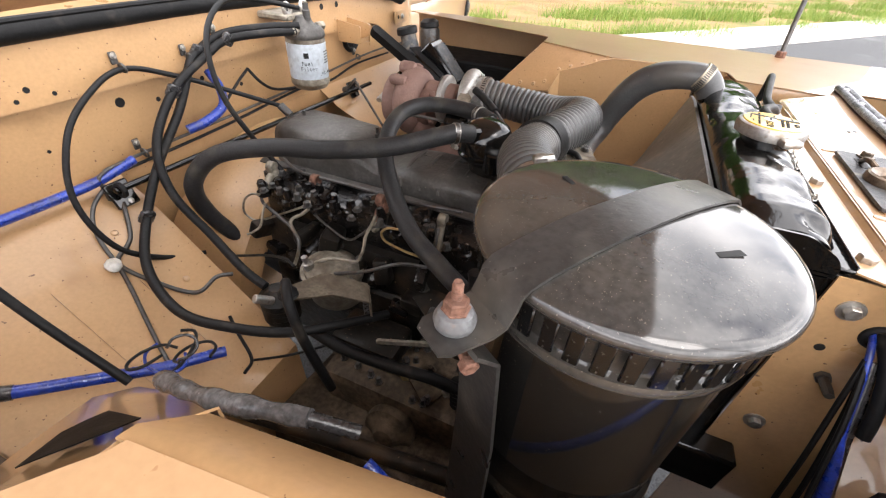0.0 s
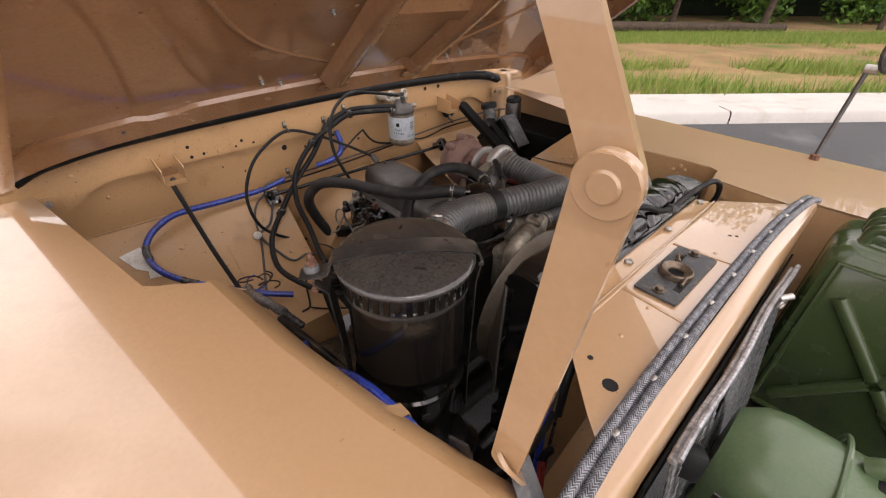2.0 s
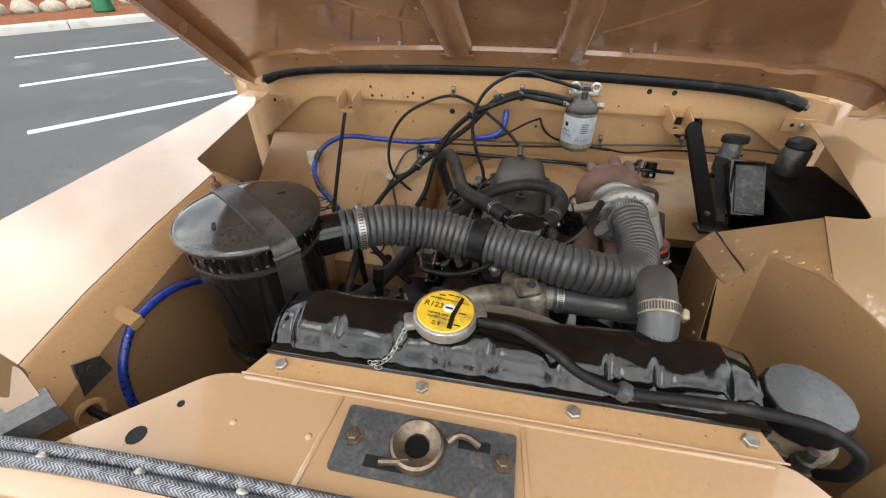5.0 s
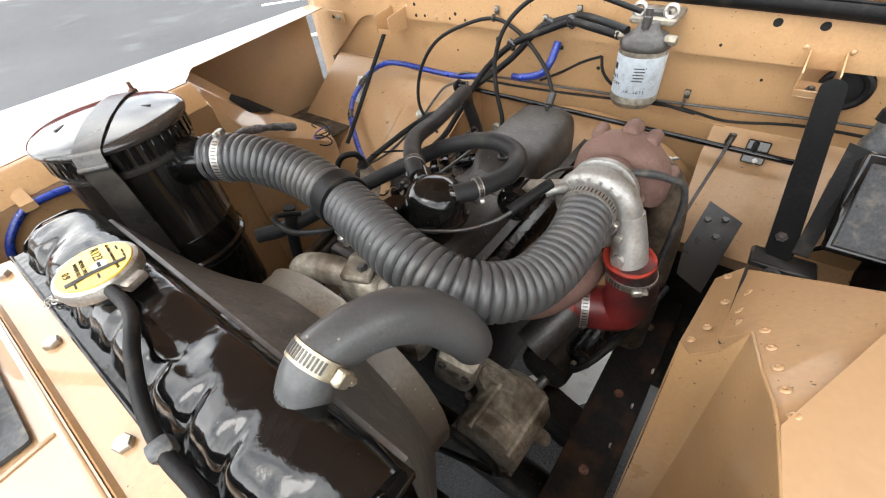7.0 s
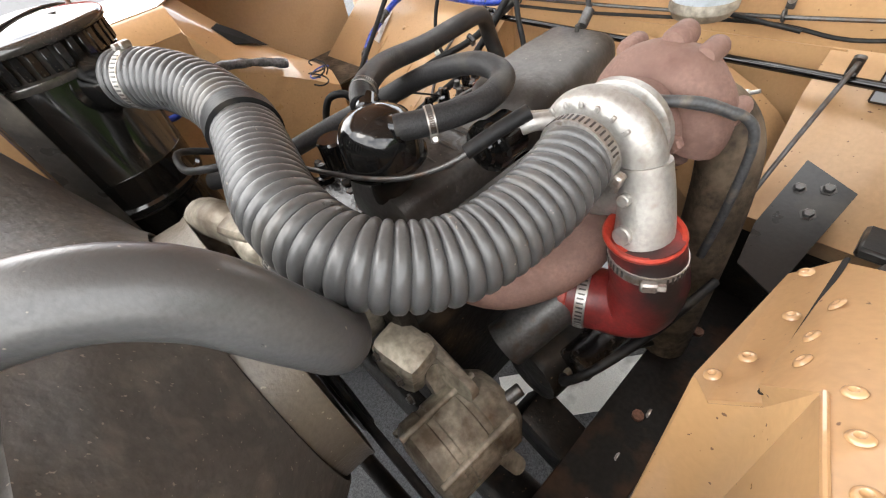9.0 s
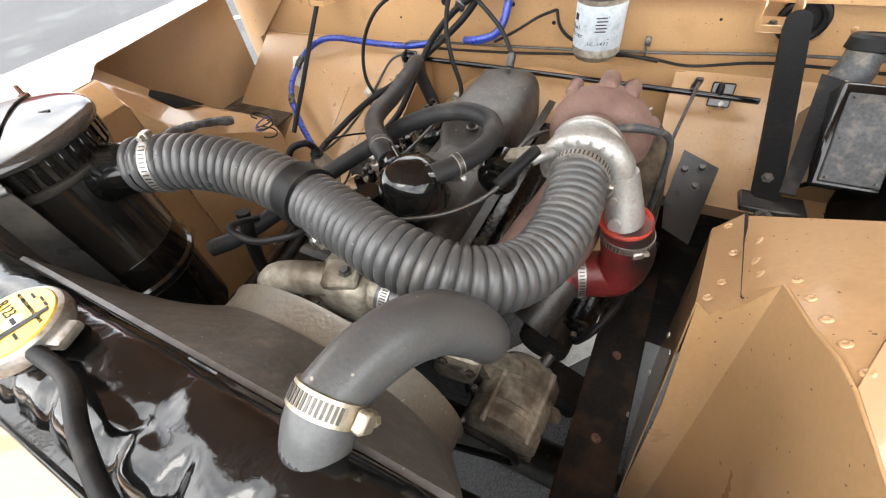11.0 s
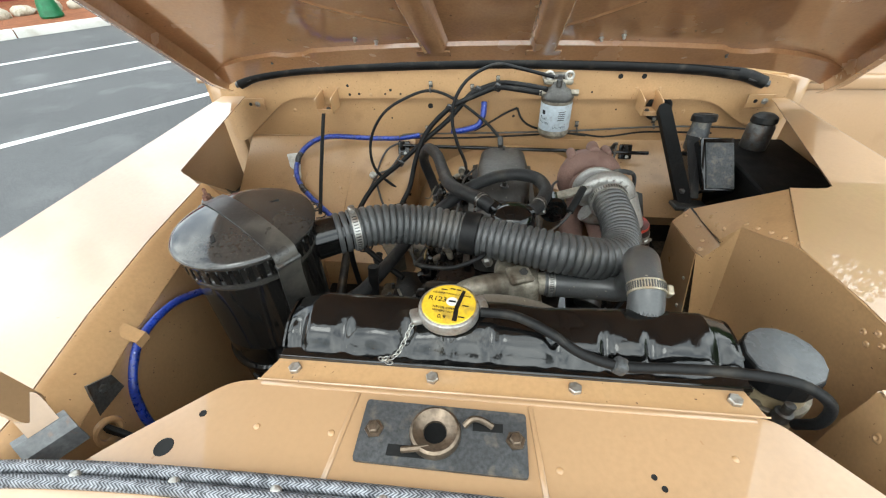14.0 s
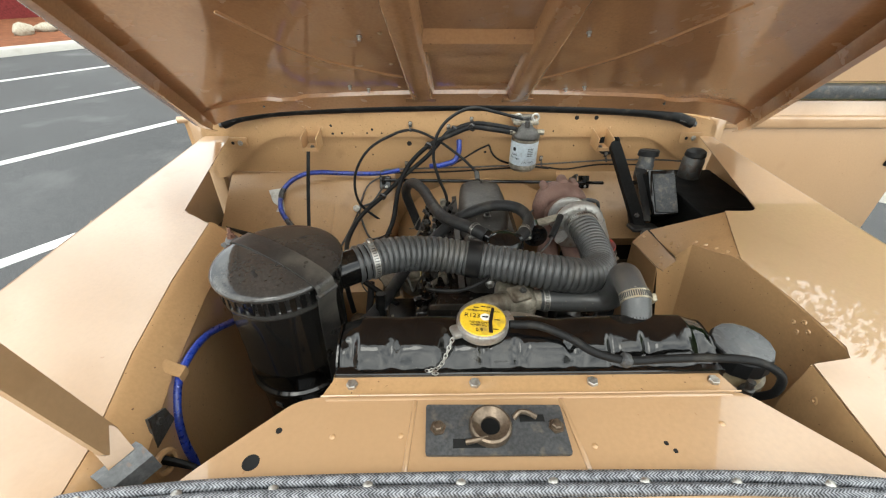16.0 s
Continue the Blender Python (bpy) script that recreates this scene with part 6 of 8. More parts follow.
for k in range(3):
    part("red_wire", tube([(-0.320 - 0.003 * k, 0.160 + 0.003 * k, 0.858), (-0.326 - 0.003 * k, 0.154 + 0.003 * k, 0.84), (-0.334 - 0.004 * k, 0.145, 0.80), (-0.338, 0.14, 0.76)], 0.0018, 8), INKR, hw)
gr = thing("panel_grommet", (-0.44, 0.16, 0.95), "sand-coloured panel grommet with wires passing through", "grommet")
part("ring", torus((-0.452, 0.17, 0.965), (1, -0.2, 0.1), 0.016, 0.005, 18, 8), PAINT_IN, gr)
for k in range(3):
    part("wire", tube([(-0.47, 0.175, 0.962 + 0.006 * k), (-0.43, 0.17, 0.958 + 0.004 * k), (-0.37, 0.165, 0.945 - 0.005 * k), (-0.30, 0.175, 0.93 + 0.01 * k)], 0.004, 8), RUBBER, gr)
sbk = thing("stay_bracket", (-0.46, 0.2, 1.0), "dark steel hinge lug for the bonnet stay", "bracket")
part("lug", sheet([(-0.468, 0.195, 1.03), (-0.467, 0.225, 1.012), (-0.463, 0.225, 0.985), (-0.463, 0.18, 0.985)], 0.004), DARKST, sbk)
piece("bolt", BOLTD, sbk, aim((-0.464, 0.205, 1.01), (1, 0, 0.2)))

# ---- riveted flange on the inner wing ----
DISHED = mesh_of(lathe((0, 0, 0), (0, 0, 1), [(0.0058, 0), (0.0053, 0.0009), (0.0038, 0.0019), (0.0026, 0.0019), (0.0015, 0.0008), (0, 0.0006)], 18), PAINT_IN, "rivet")


def on_plane(p, a, b, c):
    """The foot of p on the plane through a, b and c, and the upward normal there."""
    n = (b - a).cross(c - a).normalized()
    n = n if n.z > 0 else -n
    return V(p) - n * n.dot(V(p) - a), n


lap_n = on_plane(F1, F1, F3, F4)[1]
part("lap_joint", sheet([q + lap_n * 0.0035 for q in (F1, F2, F3, F3B, F4)], 0.003), PAINT_BH, rw)
# Black strip laid over the lap paints the shade in its gap.
part("lap_gap_shade", bar(F1 + lap_n * 0.0042 + V((0.0012, 0, 0)), F4.lerp(F4S, 0.5) + lap_n * 0.0042 + V((0.0012, 0, 0)), (1, 0, 0.65), 0.0040, 0.0008), INK, rw)
for p in ((0.514, 0.806, 0.9215), (0.520, 0.750, 0.929), (0.511, 0.700, 0.927), (0.500, 0.676, 0.922)):
    q, n = on_plane(p, F1, F3, F4)
    piece("rivet", DISHED, rw, aim(q + n * 0.0034, n))
for p in ((0.533, 0.7455, 0.964), (0.529, 0.7085, 0.9675), (0.529, 0.680, 0.978)):
    q, n = on_plane(p, F1, F4S, F5)
    piece("rivet", DISHED, rw, aim(q + n * 0.0005, n))
for k in range(5):
    q, n = on_plane(F5.lerp(F6, 0.02 + 0.23 * k) + V((0.011, 0.007, 0)), F5, F6, V((0.640, 0.722, 1.049)))
    piece("rivet", DISHED, rw, aim(q + n * 0.0005, n) @ Matrix.Diagonal((0.85, 0.85, 0.9, 1)))
for p in ((0.5735, 0.377, 1.020), (0.5735, 0.361, 1.035), (0.5735, 0.363, 1.010), (0.5735, 0.347, 1.026)):
    piece("rivet", DISHED, rw, aim(p, (-1, 0, 0.02)) @ Matrix.Diagonal((0.9, 0.9, 1.0, 1)))
for p in ((0.490, 0.218, 1.018), (0.480, 0.150, 1.016)):
    piece("rivet", DISHED, rw, aim(p, (-1, 0.12, 0.2)) @ Matrix.Diagonal((1.2, 1.2, 1.2, 1)))
for p in ((0.478, 0.655, 0.86), (0.474, 0.63, 0.80), (0.470, 0.60, 0.72)):
    piece("rivet", RIVETS, rw, aim(p, (-1, -0.1, 0.1)) @ Matrix.Diagonal((0.8, 0.8, 0.8, 1)))
for y, z in ((0.42, 0.93), (0.45, 0.945), (0.425, 0.955), (0.50, 0.86), (0.47, 0.80), (0.52, 0.78), (0.44, 0.84)):
    piece("rivet", RIVETS, rw, aim((0.589 if z > 0.9 else 0.587, y, z), (-1, 0, 0)) @ Matrix.Diagonal((0.8, 0.8, 0.8, 1)))
for y, z in ((0.24, 1.005), (0.14, 1.0), (0.09, 0.96)):
    piece("rivet", RIVET, rw, aim((0.4745 + (y - 0.12) * 0.19, y, z), (-1, 0, 0)) @ Matrix.Diagonal((1.4, 1.4, 1.4, 1)))
DIMPLE = mesh_of(lathe((0, 0, 0), (0, 0, 1), [(0.0100, 0.0), (0.0090, 0.0010), (0.0060, 0.0014), (0.0045, 0.0008), (0.0035, 0.0009), (0.0, 0.0012)], 20), PAINT, "dimple_screw")
SCREWEYE = mesh_of(lathe((0, 0, 0), (0, 0, 1), [(0.0024, 0.0008), (0.0022, 0.0016), (0.0, 0.0016)], 10), DARKST, "screw_head")
for w, pts in ((wing_l, ((-0.657, 0.61), (-0.757, 0.60), (-0.847, 0.609))), (wing_r, ((0.835, 0.681), (0.752, 0.498), (0.8, 0.52), (0.7, 0.18)))):
    for x, y in pts:
        piece("dimple_screw", DIMPLE, w, pose(x, y, 1.0501))
        piece("screw_head", SCREWEYE, w, pose(x, y, 1.0503))

# ---- pedal box and reservoirs ----
pb = thing("pedal_column", (0.565, 1.1, 0.9), "black painted steel bracket column in front of the bulkhead", "bracket")
part("channel", bar((0.552, 1.205, 1.030), (0.572, 0.955, 0.875), (1, 0.1, 0.2), 0.036, 0.022), MATTE, pb)
part("foot", box((0.58, 0.935, 0.872), (0.085, 0.05, 0.012), 0.003, rotm(-8, 0, 0)), SATIN, pb)
part("gusset", sheet([(0.598, 1.12, 0.99), (0.628, 1.10, 0.99), (0.605, 0.95, 0.885), (0.585, 0.95, 0.885)], 0.004), RUBBER, pb)
piece("bolt", BOLTD, pb, aim((0.565, 0.965, 0.898), (0, -0.5, 0.85)))
part("eye", torus((0.57, 0.90, 0.872), (0, -0.6, 0.8), 0.009, 0.004, 16, 8), DARKST, pb)
mc = thing("fluid_reservoir", (0.645, 1.15, 0.96), "grey plastic fluid reservoir with a black screw cap", "reservoir", "fluid reservoirs")
part("body", lathe((0.632, 1.125, 0.945), (0.1, 0.22, 0.75), [(0.022, 0), (0.027, 0.006), (0.028, 0.05), (0.025, 0.06), (0.025, 0.078)], 24), PLATEG, mc)
part("cap", lathe((0.645, 1.150, 1.018), (0.1, 0.22, 0.9), [(0.027, 0), (0.033, 0.003), (0.033, 0.018), (0.029, 0.023), (0.018, 0.024), (0.017, 0.022), (0, 0.022)], 16), RUBBER, mc, "black ribbed cap", smooth=25)
part("spout", lathe((0.628, 1.110, 0.978), (-0.1, -0.75, 0.4), [(0.009, 0), (0.010, 0.006), (0.010, 0.014), (0.005, 0.016)], 14), STEEL, mc)
mc2 = thing("fluid_reservoir", (0.80, 1.14, 0.93), "grey metal fluid reservoir with a glossy black cap", "reservoir", "fluid reservoirs")
part("body", lathe((0.799, 1.139, 0.93), (0.05, 0.1, 1), [(0.03, 0), (0.034, 0.01), (0.034, 0.08), (0.028, 0.09)], 24), DARKST, mc2)
part("cap", lathe((0.804, 1.148, 1.018), (0.05, 0.1, 1), [(0.03, 0), (0.033, 0.004), (0.031, 0.018), (0.02, 0.026), (0, 0.028)], 20), RUBBER, mc2)
bx = thing("pedal_box", (0.645, 1.0, 0.8), "black steel box with a screwed grey cover plate", "metal box")
tip = rotm(47, 0, 0)
bc = V((0.654, 1.070, 0.900))
part("body", box(bc, (0.085, 0.15, 0.17), 0.005, tip), GLOSS, bx)
part("cover_plate", box(bc + tip @ V((0.002, -0.004, 0.0865)), (0.070, 0.125, 0.005), 0.0015, tip), PLATEG, bx)
for dx in (-0.028, 0.028):
    for dy in (-0.056, 0.0, 0.056):
        piece("screw", BOLTD, bx, Matrix.Translation(bc + tip @ V((0.002 + dx, dy - 0.004, 0.089))) @ tip.to_4x4() @ Matrix.Diagonal((0.45, 0.45, 0.6, 1)))
part("tube_end", lathe((0.615, 0.93, 0.80), (0, -1, 0), [(0.018, 0), (0.018, 0.012), (0.012, 0.013)], 16), STEEL, bx)
# Block enlarged and blackened to paint the deep shadow in the wing well.
bt2 = thing("well_shade_block", (0.79, 1.0, 0.7), "large matt black block filling the dark of the wing well", "metal box")
part("body", box((0.81, 0.99, 0.80), (0.20, 0.42, 0.30), 0.006), MATTE, bt2)
part("divider", box((0.712, 1.0, 0.86), (0.006, 0.30, 0.16), 0.002), MATTE, bt2)
ub = thing("support_plate", (0.48, 1.05, 0.78), "black steel support plate with three bolts", "bracket")
part("plate", sheet([(0.456, 1.128, 0.816), (0.522, 1.103, 0.804), (0.504, 0.945, 0.741), (0.455, 0.962, 0.752), (0.446, 1.02, 0.775)], 0.004), SATIN, ub)
for x, y in ((0.466, 1.085), (0.494, 1.095), (0.490, 1.055)):
    piece("bolt", BOLTD, ub, aim((x, y, 0.808 + (y - 1.10) * 0.4), (0, -0.38, 0.92)) @ Matrix.Diagonal((1.1, 1.1, 1.2, 1)))

# ---- fuel filter details ----
for s in (-1, 1):
    part("union", cyl((0.24 + s * 0.036, 1.205, 1.082), (s, -0.15, 0), 0.0095, 0.022, 6), CASTD, ff, smooth=20)
for x in (0.212, 0.270):
    part("mount_eye", torus((x, 1.232, 1.122), (0, -1, 0.1), 0.0105, 0.0048, 18, 8), STEEL, ff)
part("mount_web", box((0.24, 1.24, 1.112), (0.055, 0.014, 0.022), 0.004), COVER, ff)
part("top_union", lathe((0.238, 1.20, 1.10), (0, 0, 1), [(0.009, 0), (0.009, 0.02), (0.007, 0.022), (0.007, 0.034), (0, 0.035)], 10), DARKST, ff)
part("drain_plug", cyl((0.24, 1.215, 0.938), (0, 0, 1), 0.006, 0.01, 10), BRASS, ff)


def on_filter(a, z, r=0.0468):
    return V((0.24 + r * math.cos(radians(a)), 1.215 + r * math.sin(radians(a)), z))


def wrapped(text, a0, z, size, step, material):
    for i, ch in enumerate(text):
        a = a0 + step * i
        if ch != " ":
            letters(ch, on_filter(a, z), size, 0, material, ff, "letter", V((math.cos(radians(a)), math.sin(radians(a)), 0)))


wrapped("Fuel", 204, 1.012, 0.013, 8.5, INK)
wrapped("Filter", 200, 1.000, 0.013, 8.0, INK)
wrapped("UC-4873", 262, 0.988, 0.0085, 7.0, INK)
for a, w, h, z in ((212, 0.006, 0.012, 1.030), (219, 0.006, 0.012, 1.030)):
    part("logo_mark", box(on_filter(a, z, 0.0466), (w, 0.0012, h), 0.0003, rotm(0, 0, a + 90)), INK, ff)
for k in range(5):
    a = 284 + (k % 2) * 2
    part("print_bar", box(on_filter(a, 1.035 - k * 0.006, 0.0466), (0.020, 0.001, 0.002), 0, rotm(0, 0, a + 90)), COVER, ff)

clamp((0.158, 0.733, 0.990), (0.5, 0.8, 0), 0.0158, rhose, 60, 0.010)

for p, w in (((0.062, 1.300, 1.078), 0.016), ((-0.155, 1.298, 1.062), 0.012), ((-0.02, 1.300, 1.052), 0.016), ((-0.175, 1.300, 0.912), 0.014), ((0.33, 1.302, 0.932), 0.012), ((0.57, 1.300, 0.948), 0.012)):
    pc = thing("pipe_clip", p, "small steel pipe clip screwed to the bulkhead", "clip", "pipe clips")
    part("band", torus(V(p) + V((0, -0.010, 0)), (1, 0, 0.2), w * 0.62, 0.0022, 16, 6), DARKST, pc)
    part("tab", box(V(p) + V((0, 0.006, 0.014)), (0.012, 0.004, 0.020), 0.001), DARKST, pc)
    piece("screw", BOLT, pc, aim(V(p) + V((0, 0.003, 0.018)), (0, -1, 0)) @ Matrix.Diagonal((0.6, 0.6, 0.8, 1)))

# ---- engine details ----
INJ = [(-0.052, 1.115, 0.845), (-0.050, 1.005, 0.842), (-0.060, 0.845, 0.845), (-0.062, 0.715, 0.842)]
PIPES = [[(-0.088, 1.104, 0.84), (-0.097, 1.1, 0.829), (-0.106, 1.089, 0.821), (-0.115, 1.057, 0.814), (-0.123, 1.02, 0.805), (-0.132, 0.995, 0.798), (-0.141, 0.98, 0.786), (-0.15, 0.974, 0.77)], [(-0.086, 0.967, 0.857), (-0.097, 0.968, 0.848), (-0.107, 0.99, 0.825), (-0.118, 1.006, 0.816), (-0.128, 1.004, 0.807), (-0.139, 0.98, 0.785), (-0.149, 0.979, 0.76), (-0.16, 0.983, 0.737)], [(-0.096, 0.828, 0.865), (-0.105, 0.828, 0.857), (-0.114, 0.84, 0.828), (-0.124, 0.84, 0.808), (-0.133, 0.841, 0.795), (-0.142, 0.85, 0.782), (-0.152, 0.889, 0.782), (-0.161, 0.925, 0.766), (-0.17, 0.943, 0.74)], [(-0.098, 0.704, 0.878), (-0.108, 0.702, 0.863), (-0.119, 0.702, 0.836), (-0.129, 0.705, 0.816), (-0.139, 0.735, 0.817), (-0.149, 0.763, 0.813), (-0.16, 0.824, 0.781), (-0.17, 0.921, 0.744)]]
for i, p in enumerate(INJ):
    inj = thing("fuel_injector", p, "rusty diesel injector with a steel union nut", "fuel injector", "fuel injectors")
    q = V(p)
    part("body", lathe(q + V((0.022, 0, -0.02)), (-0.25, 0, 1), [(0.016, -0.03), (0.016, 0.0), (0.013, 0.008), (0.012, 0.035), (0.008, 0.04)], 16), RUSTO if i in (1, 2) else CASTD, inj)
    part("banjo", cyl(q + V((0.012, -0.008, 0.022)), (0, 1, 0), 0.012, 0.016, 14), RUSTO if i in (1, 2) else CASTD, inj)
    part("arm", tube([q + V((0.01, 0, 0.008)), q + V((-0.01, -0.004, 0.0)), q + V((-0.022, -0.008, -0.008))], 0.0075, 10), RUSTO if i in (1, 2) else CASTD, inj)
    part("union_nut", lathe(q + V((-0.016, -0.006, -0.006)), (-0.75, -0.2, -0.55), [(0.008, 0), (0.0095, 0.002), (0.0095, 0.016), (0.007, 0.020), (0.004, 0.024)], 6), CASTD, inj, smooth=20)
    for s in (-1, 1):
        part("clamp_nut", cyl(q + V((0.022, s * 0.026, -0.018)), (0, 0, 1), 0.0085, 0.02, 6), GRIME, inj, smooth=20)
    part("injector_pipe", tube(PIPES[i], 0.0034, 8, 6), (DARKST, CASTD, CASTD, DARKST)[i], inj, "thin bent steel injector pipe")
cable("leak_rail", [(0.0, 1.12, 0.872), (-0.03, 1.05, 0.868), (-0.035, 0.92, 0.872), (-0.038, 0.78, 0.875), (-0.02, 0.69, 0.872)], 0.0035, DARKST, "thin steel leak-off rail above the injectors", "pipe")
random.seed(5)
for k in range(26):
    x, y = random.uniform(-0.11, -0.005), random.uniform(0.66, 1.12)
    piece("head_bolt", BOLTD, en, pose(x, y, 0.849, random.uniform(-6, 6), random.uniform(-6, 6), random.uniform(0, 60)) @ Matrix.Diagonal((1.1, 1.1, random.uniform(1.2, 2.4), 1)))
random.seed(21)
for k in range(16):
    y, z = 0.66 + 0.03 * k + random.uniform(-0.01, 0.01), random.uniform(0.66, 0.80)
    part("side_lug", box((-0.085 - random.uniform(0, 0.02), y, z), (random.uniform(0.03, 0.07), random.uniform(0.02, 0.05), random.uniform(0.02, 0.06)), 0.007, rotm(random.uniform(-15, 15), random.uniform(-20, 20), random.uniform(-15, 15)), seg=2), (OILY, GRIME)[k % 2], en)
for k in range(22):
    x, y = random.uniform(-0.10, -0.015), 0.655 + 0.022 * k
    part("head_boss", lathe((x, y, 0.832), (random.uniform(-0.2, 0.1), random.uniform(-0.15, 0.15), 1), [(0.014, 0), (0.0135, 0.010), (0.009, 0.012), (0.009, random.uniform(0.018, 0.032)), (0.006, 0.034)], 8), OILY, en, smooth=25)
for y in (0.75, 0.86, 0.97):
    part("port_cover", box((-0.045, y + 0.02, 0.843), (0.06, 0.055, 0.022), 0.009, rotm(0, -14, 12), seg=2), OILY, en)
part("side_cover", box((-0.098, 0.87, 0.63), (0.02, 0.36, 0.11), 0.008), GRIME, en)
for k in range(8):
    piece("cover_bolt", BOLTD, en, aim((-0.1085, 0.72 + 0.045 * k, 0.67 if k % 2 else 0.59), (-1, 0, 0)))
part("front_cover", box((0.06, 0.60, 0.70), (0.30, 0.03, 0.32), 0.02, seg=2), GRIME, en)
part("cover_seam", lathe((0.085, 0.92, 0.846), (0, 0, 1), [(0.001, 0), (0.002, 0.001)], 8), GRIME, en)
for y in (0.73, 0.93, 1.12):
    part("cover_stud", lathe((0.088, y, 0.918), (0, 0, 1), [(0.012, 0), (0.012, 0.004), (0.007, 0.005), (0.007, 0.016), (0.004, 0.017), (0.004, 0.03), (0, 0.03)], 8), DARKST, en)
part("cover_lip", strip([[(0.085 + sx * w, y, z) for y in (0.67, 0.8, 0.93, 1.06, 1.18)] for sx, w, z in ((-1, 0.094, 0.853), (-1, 0.078, 0.857))], 0.004), COVER, en)
part("cover_lip", strip([[(0.085 + w, y, z) for y in (0.67, 0.8, 0.93, 1.06, 1.18)] for w, z in ((0.078, 0.857), (0.094, 0.853))], 0.004), COVER, en)
part("name_plate", box((0.088, 1.055, 0.9315), (0.022, 0.060, 0.0015), 0.0005, rotm(6, 8, 0)), PLATEG, en)
for k in range(4):
    part("print_bar", box((0.080 + 0.005 * k, 1.065, 0.9335), (0.002, 0.042, 0.0006), 0, rotm(6, 8, 0)), INKR, en)
part("name_plate", box((0.112, 0.80, 0.900), (0.018, 0.07, 0.0015), 0.0005, rotm(0, 18, 0)), COVER, en)
for y in (0.715, 0.755, 0.795, 0.835):
    part("cover_rib", tube([(0.085 + 0.074 * math.cos(radians(a)), y, 0.848 + 0.056 * abs(math.sin(radians(a))) ** 0.55) for a in range(12, 169, 12)], 0.0045, 8, 2), COVER, en)
part("breather_neck", tube([(0.078, 1.150, 0.935), (0.076, 1.172, 0.953)], 0.009, 10), DARKST, en)

part("dimple", lathe((0.118, 0.668, 0.985), (0.45, -0.6, 0.5), [(0.020, -0.006), (0.021, 0.001), (0.018, 0.002), (0.010, -0.004), (0, -0.005)], 24), GLOSS, br)
for a, p, d in ((0, (0.062, 0.712, 0.988), (-0.6, 0.5, 0.1)), (1, (0.128, 0.702, 0.986), (0.7, 0.2, 0.05))):
    part("spigot", cyl(V(p) - V(d).normalized() * 0.012, d, 0.0165, 0.03, 18), GLOSS, br)
part("base_neck", cyl((0.10, 0.695, 0.88), (0, 0, 1), 0.03, 0.045, 20), GRIME, br)
part("filler_cap", cyl((0.045, 0.66, 0.93), (0, 0, 1), 0.02, 0.04, 12), GLOSS, br)

vp = thing("vacuum_pump", (-0.135, 0.915, 0.74), "grimy cast vacuum pump with a domed cover", "vacuum pump")
part("base", lathe((-0.120, 0.915, 0.66), (-0.25, -0.1, 1), [(0.055, 0), (0.058, 0.006), (0.058, 0.07), (0.062, 0.074), (0.062, 0.084), (0.05, 0.088)], 28), CASTD, vp)
part("dome", lathe((-0.142, 0.906, 0.744), (-0.25, -0.1, 1), [(0.055, 0), (0.053, 0.008), (0.040, 0.018), (0.02, 0.023), (0, 0.024)], 28), CASTD, vp)
part("nozzle", lathe((-0.175, 0.93, 0.76), (-0.2, 0.1, 1), [(0.010, 0), (0.010, 0.014), (0.006, 0.016), (0.006, 0.032), (0.004, 0.033)], 14), STEEL, vp)
for k in range(6):
    a = radians(60 * k + 15)
    piece("bolt", BOLTD, vp, pose(-0.141 + 0.054 * math.cos(a), 0.907 + 0.054 * math.sin(a), 0.745 + 0.0135 * math.cos(a), 0, -14, 0))
lf = thing("lift_pump", (-0.245, 0.955, 0.72), "small dark fuel lift pump with ribbed rings", "fuel pump")
part("body", lathe((-0.235, 0.96, 0.665), (-0.1, -0.1, 1), [(0.03, 0)] + [(0.030 + 0.004 * (k % 2), 0.01 + 0.007 * k) for k in range(10)] + [(0.02, 0.085), (0.012, 0.095), (0, 0.096)], 24), GRIME, lf)
part("fitting", cyl((-0.262, 0.945, 0.745), (-0.6, 0.3, 0.5), 0.008, 0.035, 10), STEEL, lf)
fbk = thing("cable_bracket", (-0.26, 0.86, 0.78), "bent steel accelerator cable bracket", "bracket")
part("arm", sheet([(-0.300, 0.868, 0.812), (-0.275, 0.885, 0.812), (-0.215, 0.86, 0.805), (-0.180, 0.80, 0.775), (-0.215, 0.775, 0.772), (-0.25, 0.82, 0.800)], 0.004), BRACKET, fbk)
part("cheek", sheet([(-0.215, 0.775, 0.772), (-0.180, 0.80, 0.775), (-0.178, 0.80, 0.72), (-0.213, 0.775, 0.72)], 0.004), BRACKET, fbk)
part("rubber_boot", lathe((-0.290, 0.872, 0.812), (0, 0, 1), [(0.014, 0), (0.016, 0.003), (0.013, 0.006), (0.015, 0.010), (0.011, 0.014), (0.008, 0.024)], 18), RUBBER, fbk)
part("spring", tube([(-0.200 + 0.006 * math.cos(k * 0.9), 0.79 + 0.006 * math.sin(k * 0.9), 0.765 - 0.0016 * k) for k in range(40)], 0.0015, 6, 1), DARKST, fbk)
cable("accelerator_cable", [(-0.290, 0.872, 0.835), (-0.300, 0.86, 0.852), (-0.325, 0.835, 0.845), (-0.335, 0.815, 0.80), (-0.33, 0.80, 0.73), (-0.32, 0.79, 0.66)], 0.0078, RUBBER, "black accelerator cable looping down beside the engine", "cable")
ip = thing("injection_pump", (-0.20, 0.72, 0.5), "dusty fuel injection pump with bolted covers", "fuel pump")
part("body", box((-0.20, 0.71, 0.56), (0.14, 0.30, 0.10), 0.015, seg=2), DUSTY, ip)
